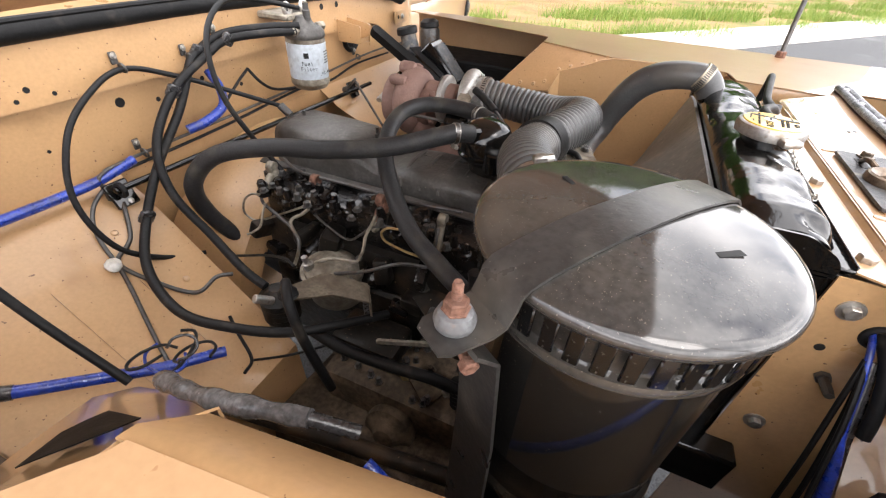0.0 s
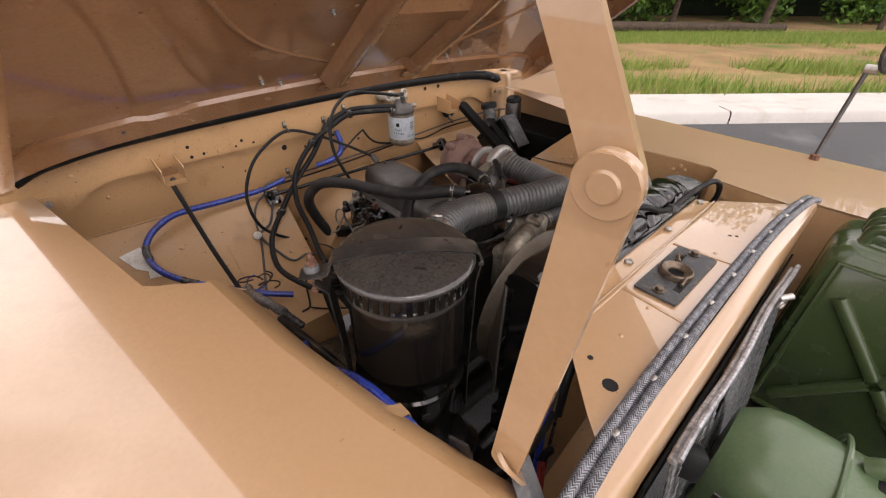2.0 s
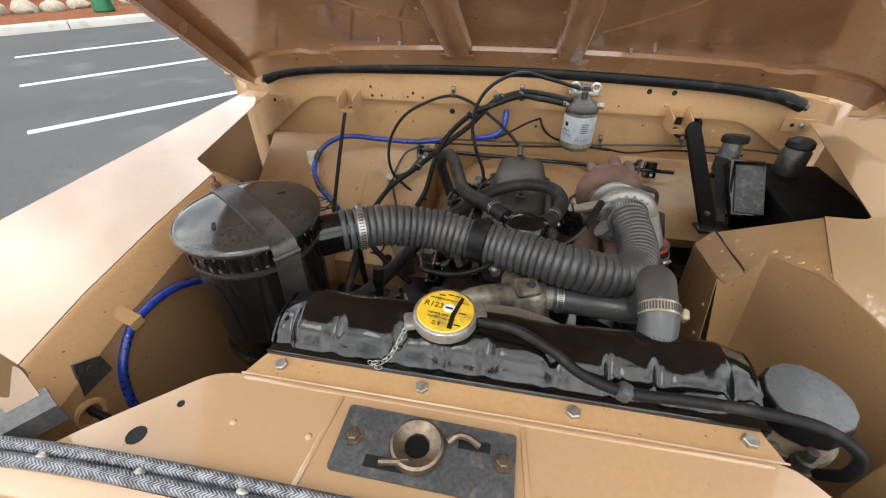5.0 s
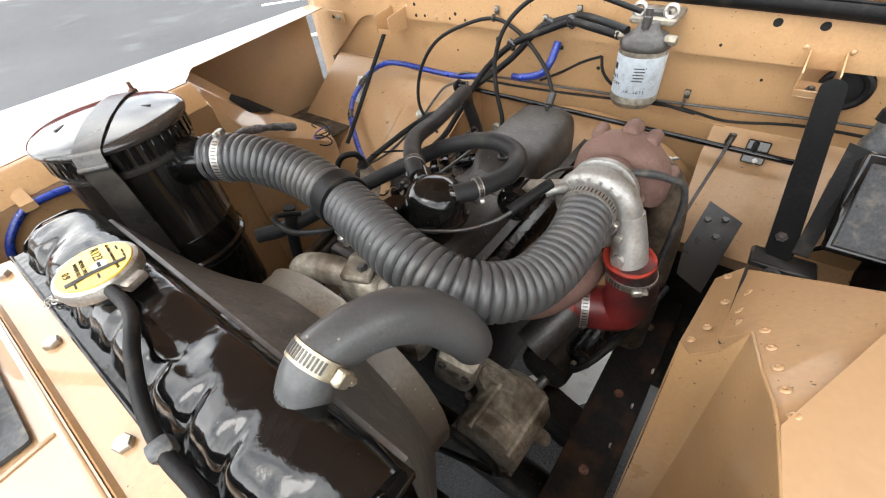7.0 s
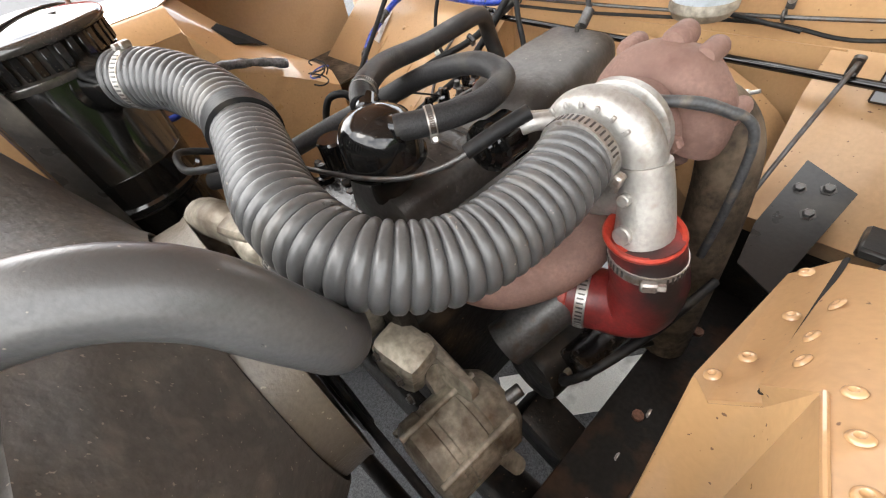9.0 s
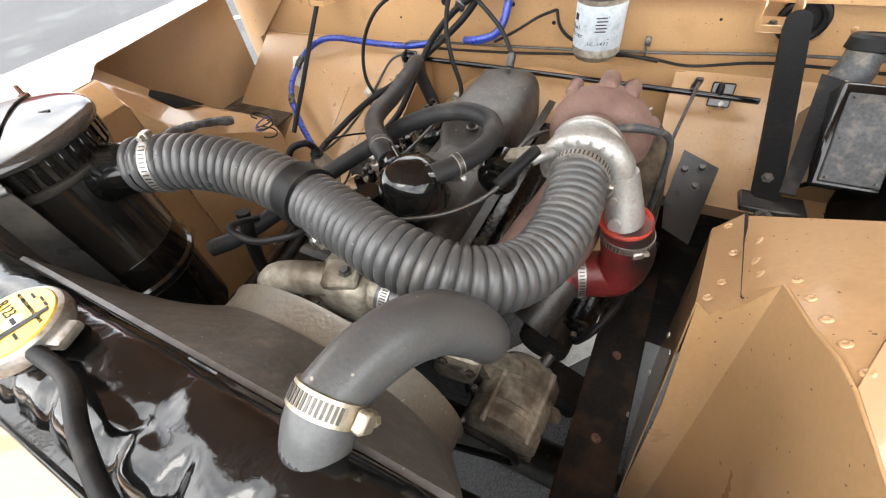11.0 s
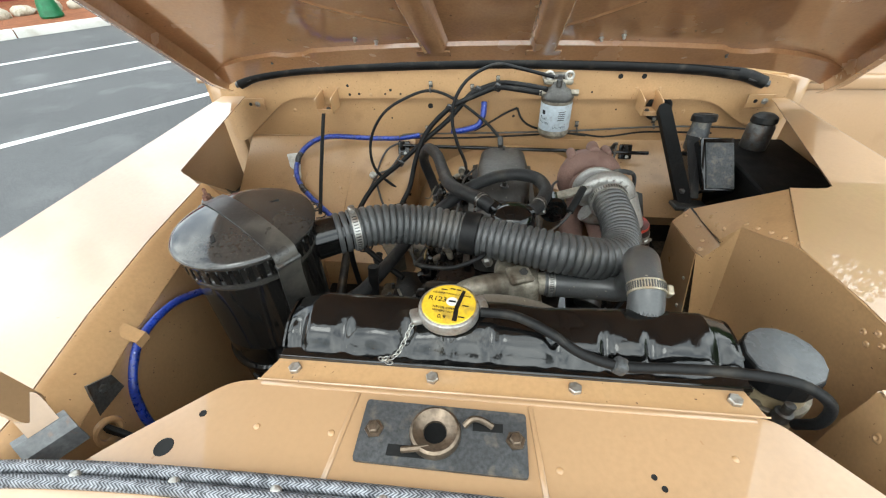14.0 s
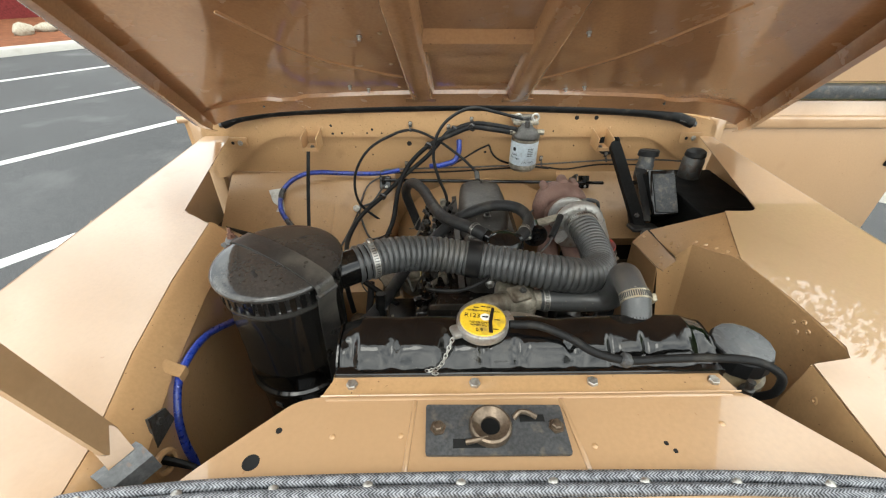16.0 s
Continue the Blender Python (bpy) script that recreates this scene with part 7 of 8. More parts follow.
part("lower_case", box((-0.25, 0.72, 0.47), (0.24, 0.40, 0.12), 0.02, rotm(0, 8, 0), seg=2), DUSTY, ip)
part("head", box((-0.175, 0.80, 0.625), (0.09, 0.14, 0.05), 0.012, seg=2), GRIME, ip)
g = rounded([(-0.265, 0.640), (-0.155, 0.600), (-0.135, 0.700), (-0.190, 0.735)], 0.018, 4)
part("cover_plate", sheet([(x, y, 0.620) for x, y in g], 0.008), DUSTY, ip)
for x, y in ((-0.252, 0.647), (-0.165, 0.614), (-0.147, 0.692), (-0.190, 0.718)):
    piece("bolt", BOLTD, ip, pose(x, y, 0.620, 0, 0, x * 700) @ Matrix.Diagonal((1.1, 1.1, 1.5, 1)))
part("front_plate", sheet([(-0.13, 0.60, 0.72), (-0.03, 0.61, 0.74), (-0.02, 0.72, 0.74), (-0.12, 0.74, 0.72), (-0.155, 0.68, 0.70)], 0.008), GRIME, ip)
for x, y, z in ((-0.115, 0.622, 0.727), (-0.045, 0.63, 0.741), (-0.135, 0.69, 0.712), (-0.10, 0.725, 0.728)):
    piece("bolt", BOLTD, ip, pose(x, y, z, 0, -10, y * 800) @ Matrix.Diagonal((1.3, 1.3, 1.8, 1)))
random.seed(8)
for k in range(18):
    piece("bolt", BOLTD, ip, pose(-0.20 + random.uniform(-0.06, 0.06), 0.71 + random.uniform(-0.13, 0.13), 0.612 + random.uniform(0, 0.012)) @ Matrix.Diagonal((0.9, 0.9, random.uniform(1.5, 3), 1)))
for k in range(6):
    part("union", lathe((-0.215 + 0.03 * (k % 2), 0.62 + 0.042 * k, 0.608), (-0.3, 0.1 * (k % 3), 1), [(0.009, 0), (0.010, 0.002), (0.010, 0.014), (0.006, 0.018), (0.006, 0.030), (0.004, 0.031)], 6), (CASTD, DUSTY, BRASS)[k % 3], ip, smooth=20)
part("stop_lever", bar((-0.20, 0.77, 0.66), (-0.155, 0.69, 0.645), (0, 0, 1), 0.010, 0.006), CASTD, ip)
part("ribbed_boot", lathe((-0.228, 0.592, 0.60), (0.1, 0.1, 1), [(0.013 + 0.003 * (k % 2), 0.005 * k) for k in range(14)], 16), RUBBER, ip)
part("side_flange", lathe((-0.285, 0.70, 0.545), (-1, 0, 0.2), [(0.045, -0.02), (0.05, 0.0), (0.048, 0.012), (0.03, 0.018), (0.02, 0.03), (0, 0.032)], 24), DUSTY, ip)
cable("feed_hose", [(-0.27, 0.86, 0.72), (-0.268, 0.80, 0.70), (-0.262, 0.72, 0.695), (-0.25, 0.64, 0.69), (-0.235, 0.60, 0.665)], 0.0105, RUBBER, "black rubber feed hose with a clamp end", "hose", "fuel hoses", 12)
cable("drop_pipe", [(-0.20, 0.60, 0.90), (-0.205, 0.58, 0.8), (-0.20, 0.57, 0.7), (-0.21, 0.56, 0.55)], 0.012, RUBBER, "black rubber pipe dropping beside the air cleaner", "hose")
for pts, m in [([(-0.11, 1.089, 0.843), (-0.107, 1.117, 0.834), (-0.104, 1.145, 0.81), (-0.101, 1.159, 0.777), (-0.099, 1.144, 0.761), (-0.096, 1.123, 0.762), (-0.093, 1.054, 0.799), (-0.09, 0.998, 0.831)], CASTD), ([(-0.1, 0.973, 0.833), (-0.1, 0.952, 0.818), (-0.1, 0.93, 0.805), (-0.1, 0.906, 0.793), (-0.1, 0.884, 0.794), (-0.1, 0.858, 0.817), (-0.1, 0.835, 0.839), (-0.1, 0.802, 0.851), (-0.1, 0.779, 0.855)], DARKST), ([(-0.11, 0.773, 0.861), (-0.11, 0.796, 0.856), (-0.11, 0.809, 0.841), (-0.11, 0.803, 0.827), (-0.11, 0.786, 0.821), (-0.11, 0.756, 0.816), (-0.11, 0.732, 0.815)], BRASS), ([(-0.12, 1.069, 0.834), (-0.13, 1.07, 0.816), (-0.14, 1.073, 0.791), (-0.15, 1.084, 0.779), (-0.16, 1.094, 0.774)], CASTD), ([(-0.22, 1.06, 0.775), (-0.23, 1.012, 0.8), (-0.24, 0.956, 0.828), (-0.25, 0.906, 0.847), (-0.26, 0.879, 0.85)], RUBBER), ([(-0.36, 1.04, 0.634), (-0.333, 0.987, 0.633), (-0.305, 0.899, 0.666), (-0.277, 0.843, 0.689), (-0.25, 0.815, 0.694)], RUBBER)]:
    cable("small_pipe", pts, 0.0024, m, "thin bent pipe among the fuel injection gear", "pipe", "small pipes", 8, 6)

# front of the engine
part("cap_block", box((0.108, 0.515, 0.972), (0.046, 0.04, 0.014), 0.004, rotm(8, 0, 20)), CASTD, th)
piece("bolt", BOLTD, th, pose(0.115, 0.515, 0.980, 6, 0, 0))
part("neck", cyl((0.14, 0.524, 0.945), (1, 0, 0), 0.022, 0.02, 20), CASTD, th)
part("flange", box((0.10, 0.53, 0.885), (0.11, 0.075, 0.02), 0.008, seg=2), CASTD, th)
part("lower_body", box((0.105, 0.565, 0.81), (0.12, 0.07, 0.14), 0.02, seg=2), CASTD, th)
part("sender", lathe((0.05, 0.548, 0.968), (-0.3, -0.2, 1), [(0.010, 0), (0.010, 0.016), (0.006, 0.02), (0.006, 0.03)], 6), STEEL, th)
cable("sender_wire", [(0.045, 0.545, 1.0), (0.03, 0.52, 1.002), (-0.02, 0.505, 0.99), (-0.08, 0.515, 0.985), (-0.085, 0.56, 0.96)], 0.0045, RUBBER, "thin black sender wire across the housing", "wire", "wires")
cable("breather_pipe", [(0.255, 0.775, 1.004), (0.240, 0.745, 0.992), (0.215, 0.705, 0.972), (0.175, 0.672, 0.957), (0.12, 0.645, 0.950), (0.05, 0.62, 0.948), (0.0, 0.61, 0.945)], 0.0032, DARKST, "thin grey vacuum pipe from the compressor", "pipe")
cable("breather_joint", [(0.258, 0.780, 1.006), (0.242, 0.750, 0.995), (0.224, 0.720, 0.980)], 0.0085, RUBBER, "short rubber joint on the vacuum pipe", "hose")
fan = thing("cooling_fan", (0.07, 0.41, 0.83), "dark engine cooling fan behind the radiator", "fan")
part("hub", cyl((0.07, 0.40, 0.78), (0, 1, 0), 0.05, 0.12, 24), DARKST, fan)
for k in range(7):
    a = 2 * math.pi * k / 7 + 0.2
    o, t = V((math.cos(a), 0, math.sin(a))), V((-math.sin(a), 0, math.cos(a)))
    c = V((0.07, 0.415, 0.78))
    part("blade", strip([[c + o * r + t * (-w) + V((0, -0.014, 0)), c + o * r + V((0, 0.002, 0)), c + o * r + t * w + V((0, 0.016, 0))] for r, w in ((0.045, 0.018), (0.12, 0.03), (0.18, 0.034))], 0.002), COVER, fan)
pu = thing("crank_pulley", (0.07, 0.55, 0.56), "dark steel crank pulley with a drive belt", "pulley")
part("pulley", lathe((0.07, 0.474, 0.56), (0, 1, 0), [(0.03, 0), (0.075, 0.002), (0.08, 0.006), (0.066, 0.014), (0.08, 0.022), (0.075, 0.026), (0.03, 0.028)], 32), DARKST, pu)
part("belt", tube([(0.0, 0.487, 0.53), (-0.005, 0.487, 0.60), (0.20, 0.487, 0.695), (0.28, 0.487, 0.706), (0.332, 0.487, 0.690), (0.341, 0.487, 0.655), (0.30, 0.487, 0.628), (0.12, 0.487, 0.50), (0.05, 0.487, 0.488), (0.0, 0.487, 0.53)], 0.006, 8, 6), RUBBER, pu)
part("lug", bar((0.25, 0.585, 0.735), (0.275, 0.585, 0.665), (0, 1, 0), 0.025, 0.018), CASTD, al)
part("lug", bar((0.37, 0.60, 0.60), (0.33, 0.585, 0.65), (0, 1, 0), 0.025, 0.018), CASTD, al)
part("terminal", cyl((0.335, 0.63, 0.70), (0.3, 1, 0.3), 0.009, 0.025, 10), DARKST, al)
part("mount_arm", bar((0.20, 0.60, 0.74), (0.30, 0.60, 0.73), (0, 0.3, 1), 0.03, 0.012), CASTD, al)
wp = thing("water_pump", (0.2, 0.6, 0.7), "stained cast water pump with a square flange", "water pump")
part("body", box((0.215, 0.575, 0.745), (0.075, 0.06, 0.085), 0.016, rotm(0, 12, 10), seg=2), CASTD, wp)
part("flange", box((0.235, 0.605, 0.70), (0.09, 0.03, 0.07), 0.008, rotm(0, 20, 0), seg=2), CASTD, wp)
for dx, dz in ((-0.02, 0.03), (0.025, 0.025), (0.03, -0.02)):
    piece("bolt", BOLTD, wp, aim((0.225 + dx, 0.545, 0.745 + dz), (0, -1, 0.2)))
op = thing("boost_pipe", (0.30, 0.70, 0.73), "cut steel pipe stub with a yellowish bore", "pipe")
part("pipe", lathe((0.297, 0.674, 0.736), (0.031, 0.085, 0.047), [(0.025, 0), (0.031, 0.001), (0.032, 0.003), (0.031, 0.095), (0.02, 0.10)], 28), DARKST, op)
part("bore", lathe((0.297, 0.674, 0.736), (0.031, 0.085, 0.047), [(0.0255, 0.0006), (0.0235, 0.004), (0.0, 0.008)], 28), BRASS, op)
part("manifold_pipe", tube([(0.19, 0.66, 0.86), (0.235, 0.665, 0.85), (0.29, 0.70, 0.835), (0.33, 0.78, 0.85), (0.32, 0.88, 0.89)], 0.03, 16), RUST, tb)

# turbo details
for k in range(6):
    a = radians(60 * k + 15)
    part("flange_bolt", lathe((0.308 + 0.058 * math.cos(a), 0.884, 0.934 + 0.058 * math.sin(a)), (0, -1, 0), [(0.009, -0.002), (0.009, 0.006), (0.007, 0.008), (0, 0.008)], 6), RUST, tb, smooth=20)
part("v_band", lathe((0.31, 0.862, 0.956), (0, 1, 0), [(0.052, 0), (0.056, 0.003), (0.056, 0.012), (0.05, 0.016)], 32), CAST, tb)
part("oil_pipe", tube([(0.325, 0.880, 0.990), (0.375, 0.905, 0.983), (0.408, 0.925, 0.97), (0.422, 0.93, 0.94), (0.424, 0.925, 0.86), (0.42, 0.92, 0.78)], 0.0050, 12, 6), PLATEG, tb)
part("oil_sleeve", tube([(0.335, 0.885, 0.988), (0.372, 0.904, 0.986), (0.402, 0.921, 0.973)], 0.0060, 12, 4), PLATEG, tb)
part("stud", lathe((0.352, 1.085, 0.905), (0.8, 0.1, 0.35), [(0.008, 0), (0.008, 0.008), (0.006, 0.009), (0.006, 0.018), (0.003, 0.019), (0.003, 0.03)], 8), STEEL, tb)
part("boss", cyl((0.380, 0.776, 0.913), (-0.1, -1, 0.2), 0.010, 0.012, 18), CAST, tb)
part("boss", cyl((0.370, 0.786, 0.946), (-0.1, -1, 0.2), 0.0065, 0.012, 18), CAST, tb)
part("actuator_rod", tube([(0.203, 0.82, 0.945), (0.21, 0.90, 0.94), (0.235, 0.96, 0.925)], 0.0035, 8), DARKST, tb)
part("actuator_arm", bar((0.21, 0.80, 0.972), (0.262, 0.80, 0.99), (0, 1, 0), 0.03, 0.006), CASTD, tb)
part("inlet_hook", tube([(0.278, 0.80, 0.992), (0.264, 0.785, 0.994), (0.252, 0.775, 0.99)], 0.009, 12), CAST, tb)
for k in range(7):
    a = radians(150 - 17 * k)
    o = V((math.cos(a), 0, math.sin(a)))
    part("raised_mark", box(V((0.317, 0.790, 0.966)) + o * 0.056, (0.004, 0.003, 0.007), 0.0008, rotm(0, 90 - math.degrees(a), 0)), CAST, tb)

# under the engine
# Guessed barrel, added so the gap beside the block turns dark.
sm = thing("dark_barrel", (0.33, 0.80, 0.58), "oily black barrel added to fill the dark beside the engine block", "starter motor")
part("case", lathe((0.315, 0.70, 0.635), (0.1, 1, 0), [(0.03, 0), (0.046, 0.004), (0.048, 0.012), (0.048, 0.15), (0.052, 0.152), (0.052, 0.175), (0.03, 0.18)], 28), GRIME, sm)
part("solenoid", lathe((0.365, 0.735, 0.675), (0.1, 1, 0), [(0.02, 0), (0.026, 0.003), (0.026, 0.09), (0.02, 0.093)], 22), OILY, sm)
part("terminal", cyl((0.364, 0.728, 0.675), (0, -1, 0), 0.005, 0.016, 8), CASTD, sm)
part("cable", tube([(0.364, 0.715, 0.675), (0.375, 0.70, 0.70), (0.40, 0.72, 0.735), (0.43, 0.80, 0.76), (0.45, 0.90, 0.77)], 0.006, 10), RUBBER, sm)
# Black forms added to stand for the dark depth beside the radiator.
sbx = thing("dark_filler", (-0.33, 0.40, 0.55), "greasy black block added to fill the dark beside the radiator", "steering box")
part("case", box((-0.34, 0.40, 0.60), (0.15, 0.17, 0.14), 0.03, rotm(10, 0, 20), seg=3), GRIME, sbx)
part("lid", lathe((-0.33, 0.39, 0.665), (0.1, 0, 1), [(0.06, 0), (0.06, 0.012), (0.05, 0.016), (0.02, 0.022), (0, 0.022)], 24), OILY, sbx)
part("shaft", tube([(-0.34, 0.46, 0.62), (-0.37, 0.70, 0.62), (-0.42, 1.0, 0.64)], 0.014, 12, 4), GRIME, sbx)
part("bearer", box((-0.24, 0.52, 0.53), (0.18, 0.10, 0.10), 0.02, rotm(0, 20, 10), seg=2), GRIME, en)
part("tray", strip([[(-0.50, 0.26, 0.50), (-0.20, 0.26, 0.50)], [(-0.50, 0.60, 0.46), (-0.20, 0.60, 0.46)]], 0.004), GRIME, sbx)
cable("steering_rod", [(-0.40, 0.42, 0.36), (0.0, 0.44, 0.36), (0.40, 0.46, 0.37)], 0.016, GRIME, "greasy steel steering rod under the engine", "rod")
cable("tie_rod", [(0.25, 0.78, 0.50), (0.34, 0.86, 0.52), (0.43, 0.95, 0.56)], 0.010, GRIME, "greasy steel linkage rod with a ball joint", "rod")
solo("engine_mount", box((0.36, 0.70, 0.50), (0.12, 0.07, 0.08), 0.01, rotm(0, 25, 0), seg=2), GRIME, "greasy rubber engine mount on the chassis rail", "engine mount")
solo("cross_member", box((0.0, 0.30, 0.52), (0.86, 0.08, 0.09), 0.01), GRIME, "rusty steel cross member below the radiator", "chassis rail")
solo("axle_tube", cyl((-0.6, 0.62, 0.26), (1, 0, 0), 0.05, 1.2, 20), GRIME, "muddy front axle tube under the engine", "axle")
for x in (-0.70, 0.73):
    w = thing("road_wheel", (x, 0.62, GZ), "black off-road tyre on a sand-painted rim", "wheel", "road wheels")
    part("tyre", lathe((x - 0.10, 0.62, GZ + 0.36), (1, 0, 0), [(0.22, 0), (0.33, 0.0), (0.36, 0.03), (0.36, 0.17), (0.33, 0.20), (0.22, 0.20)], 36), RUBBER, w)
    part("rim", lathe((x - 0.06, 0.62, GZ + 0.36), (1, 0, 0), [(0.05, 0.05), (0.2, 0.04), (0.22, 0.0), (0.22, 0.12), (0.2, 0.08), (0.05, 0.07)], 28), PAINT, w)

# ---- beyond the engine bay ----
dr = thing("front_door", (1.39, 1.39, 0.35), "open sand-painted front door with a galvanised capping", "car door")
part("lower_skin", box((1.40, 1.40, 0.74), (0.90, 0.03, 0.80), 0.012, seg=2), PAINT, dr)
part("swage", box((1.40, 1.386, 1.06), (0.895, 0.03, 0.05), 0.012, seg=3), PAINT, dr)
part("capping", box((1.40, 1.388, 1.172), (0.92, 0.05, 0.048), 0.010, seg=2), PLATEG, dr, "bluish galvanised waist capping")
part("upper_skin", box((1.40, 1.40, 1.30), (0.90, 0.02, 0.20), 0.006), PAINT, dr)
h = part("handle_recess", box((1.775, 1.382, 0.94), (0.03, 0.012, 0.12), 0.004, rotm(0, 12, 0)), INK, dr, "black recessed door handle")
part("lever", box((1.780, 1.374, 0.965), (0.020, 0.012, 0.05), 0.004, rotm(0, 12, 0)), DARKST, h)
for s, x in ((-1, -0.905), (1, 0.955)):
    sc = thing("scuttle_post", (x, 1.34, 0.5), "sand-painted scuttle post beside the bulkhead", "body panel", "scuttle posts")
    part("post", box((x, 1.36, 0.80), (0.07, 0.10, 0.60), 0.015, seg=2), PAINT, sc)
    part("hinge", cyl((x + s * 0.02, 1.33, 1.085), (s, -0.2, 0), 0.012, 0.05, 14), PAINT, sc)
    part("hinge_block", box((x, 1.34, 1.09), (0.06, 0.05, 0.02), 0.006), PAINT, sc)
scu = thing("scuttle", (0.03, 1.42, 1.1), "sand-painted scuttle top behind the bonnet, with an added skirt screening light", "body panel")
# Last row hangs unseen to the ground, added to screen light from behind.
part("top_panel_and_screen", strip([[(-0.90, 1.315, 1.085), (-0.5, 1.322, 1.128), (0.05, 1.325, 1.135), (0.55, 1.322, 1.128), (0.95, 1.315, 1.085)], [(-0.90, 1.50, 1.12), (-0.5, 1.50, 1.15), (0.05, 1.50, 1.16), (0.55, 1.50, 1.15), (0.95, 1.50, 1.12)], [(-0.90, 1.52, -0.02), (-0.5, 1.52, -0.02), (0.05, 1.52, -0.02), (0.55, 1.52, -0.02), (0.95, 1.52, -0.02)]], 0.003), PAINT_IN, scu)

mi = thing("wing_mirror", (0.86, 0.11, 1.05), "round wing mirror on a thin black arm", "mirror")
part("foot", cyl((0.865, 0.112, 1.048), (0, 0, 1), 0.012, 0.02, 14), RUSTO, mi)
part("arm", tube([(0.865, 0.112, 1.06), (0.90, 0.11, 1.16), (0.935, 0.106, 1.285)], 0.006, 10, 4), DARKST, mi)
part("joint", cyl((0.935, 0.115, 1.285), (0, -1, 0), 0.012, 0.03, 12), STEEL, mi)
part("housing", lathe((0.945, 0.06, 1.335), (0.5, 0.85, 0), [(0, -0.02), (0.04, -0.012), (0.06, 0.0), (0.06, 0.008)], 28), PLATEG, mi)
mg = surface("mirror_glass", (0.9, 0.9, 0.9), 0.04, 1.0, 0.0, 4, 0.0, 50, 0.0, rvary=0.01)
part("glass", lathe((0.945, 0.06, 1.335), (0.5, 0.85, 0), [(0.057, 0.0085), (0.0, 0.009)], 28), mg, mi)


def jerrycan(x0, y0, z0, label):
    """A pressed-steel jerrycan standing edge on: two dished sides with a cross, three handles and a spout."""
    W, D, H = 0.165, 0.345, 0.46
    can = thing("jerrycan", (x0, y0, z0), label, "jerrycan", "jerrycans")
    outline = rounded([(0.0, 0.0), (-D, 0.0), (-D, H - 0.10), (-D + 0.09, H), (0.0, H)], 0.045, 6)
    rows = []
    for x, k in ((0, 0.93), (0.012, 0.985), (0.035, 1.0), (W / 2 - 0.004, 1.0), (W / 2, 1.012), (W / 2 + 0.004, 1.0), (W - 0.035, 1.0), (W - 0.012, 0.985), (W, 0.93)):
        cy, cz2 = -D / 2, H / 2
        rows.append([(x0 + x, y0 + cy + (y - cy) * k, z0 + cz2 + (z - cz2) * k) for y, z in outline + outline[:1]])
    g = strip(rows)
    n = len(outline) + 1
    g.f.append(tuple(range(n - 1)))
    g.f.append(tuple(reversed(range(8 * n, 8 * n + n - 1))))
    part("body", g, GREEN, can)
    for s, x in ((-1, x0 - 0.001), (1, x0 + W + 0.001)):
        for a, b in (((-0.05, 0.06), (-0.295, 0.36)), ((-0.295, 0.06), (-0.05, 0.36))):
            m = ((a[0] + b[0]) / 2, (a[1] + b[1]) / 2)
            for p, q in ((a, m), (m, b)):
                pp, qq = V((x, y0 + p[0], z0 + p[1])), V((x, y0 + q[0], z0 + q[1]))
                e = (qq - pp) * 0.05
                part("pressed_rib", tube([pp + e, (pp + qq) / 2, qq - e], 0.014, 12, 3), GREEN, can)
        part("side_frame", tube([(x, y0 - 0.03, z0 + 0.03), (x, y0 - 0.32, z0 + 0.03), (x, y0 - 0.32, z0 + 0.33), (x, y0 - 0.25, z0 + 0.42), (x, y0 - 0.03, z0 + 0.42), (x, y0 - 0.03, z0 + 0.03)], 0.007, 8, 1), GREEN, can)
    for dx in (0.035, W / 2, W - 0.035):
        part("handle", tube([(x0 + dx, y0 - 0.04, z0 + H - 0.005), (x0 + dx, y0 - 0.055, z0 + H + 0.03), (x0 + dx, y0 - 0.16, z0 + H + 0.032), (x0 + dx, y0 - 0.18, z0 + H - 0.005)], 0.010, 12, 5), GREEN, can)
    part("spout", lathe((x0 + W / 2, y0 - D + 0.06, z0 + H - 0.06), (0, -0.5, 0.8), [(0.03, 0), (0.03, 0.035), (0.034, 0.04), (0.034, 0.055), (0, 0.058)], 20), GREEN, can)
    return can


jerrycan(0.292, -0.004, 0.625, "army green steel jerrycan with a pressed cross, standing in a holder")


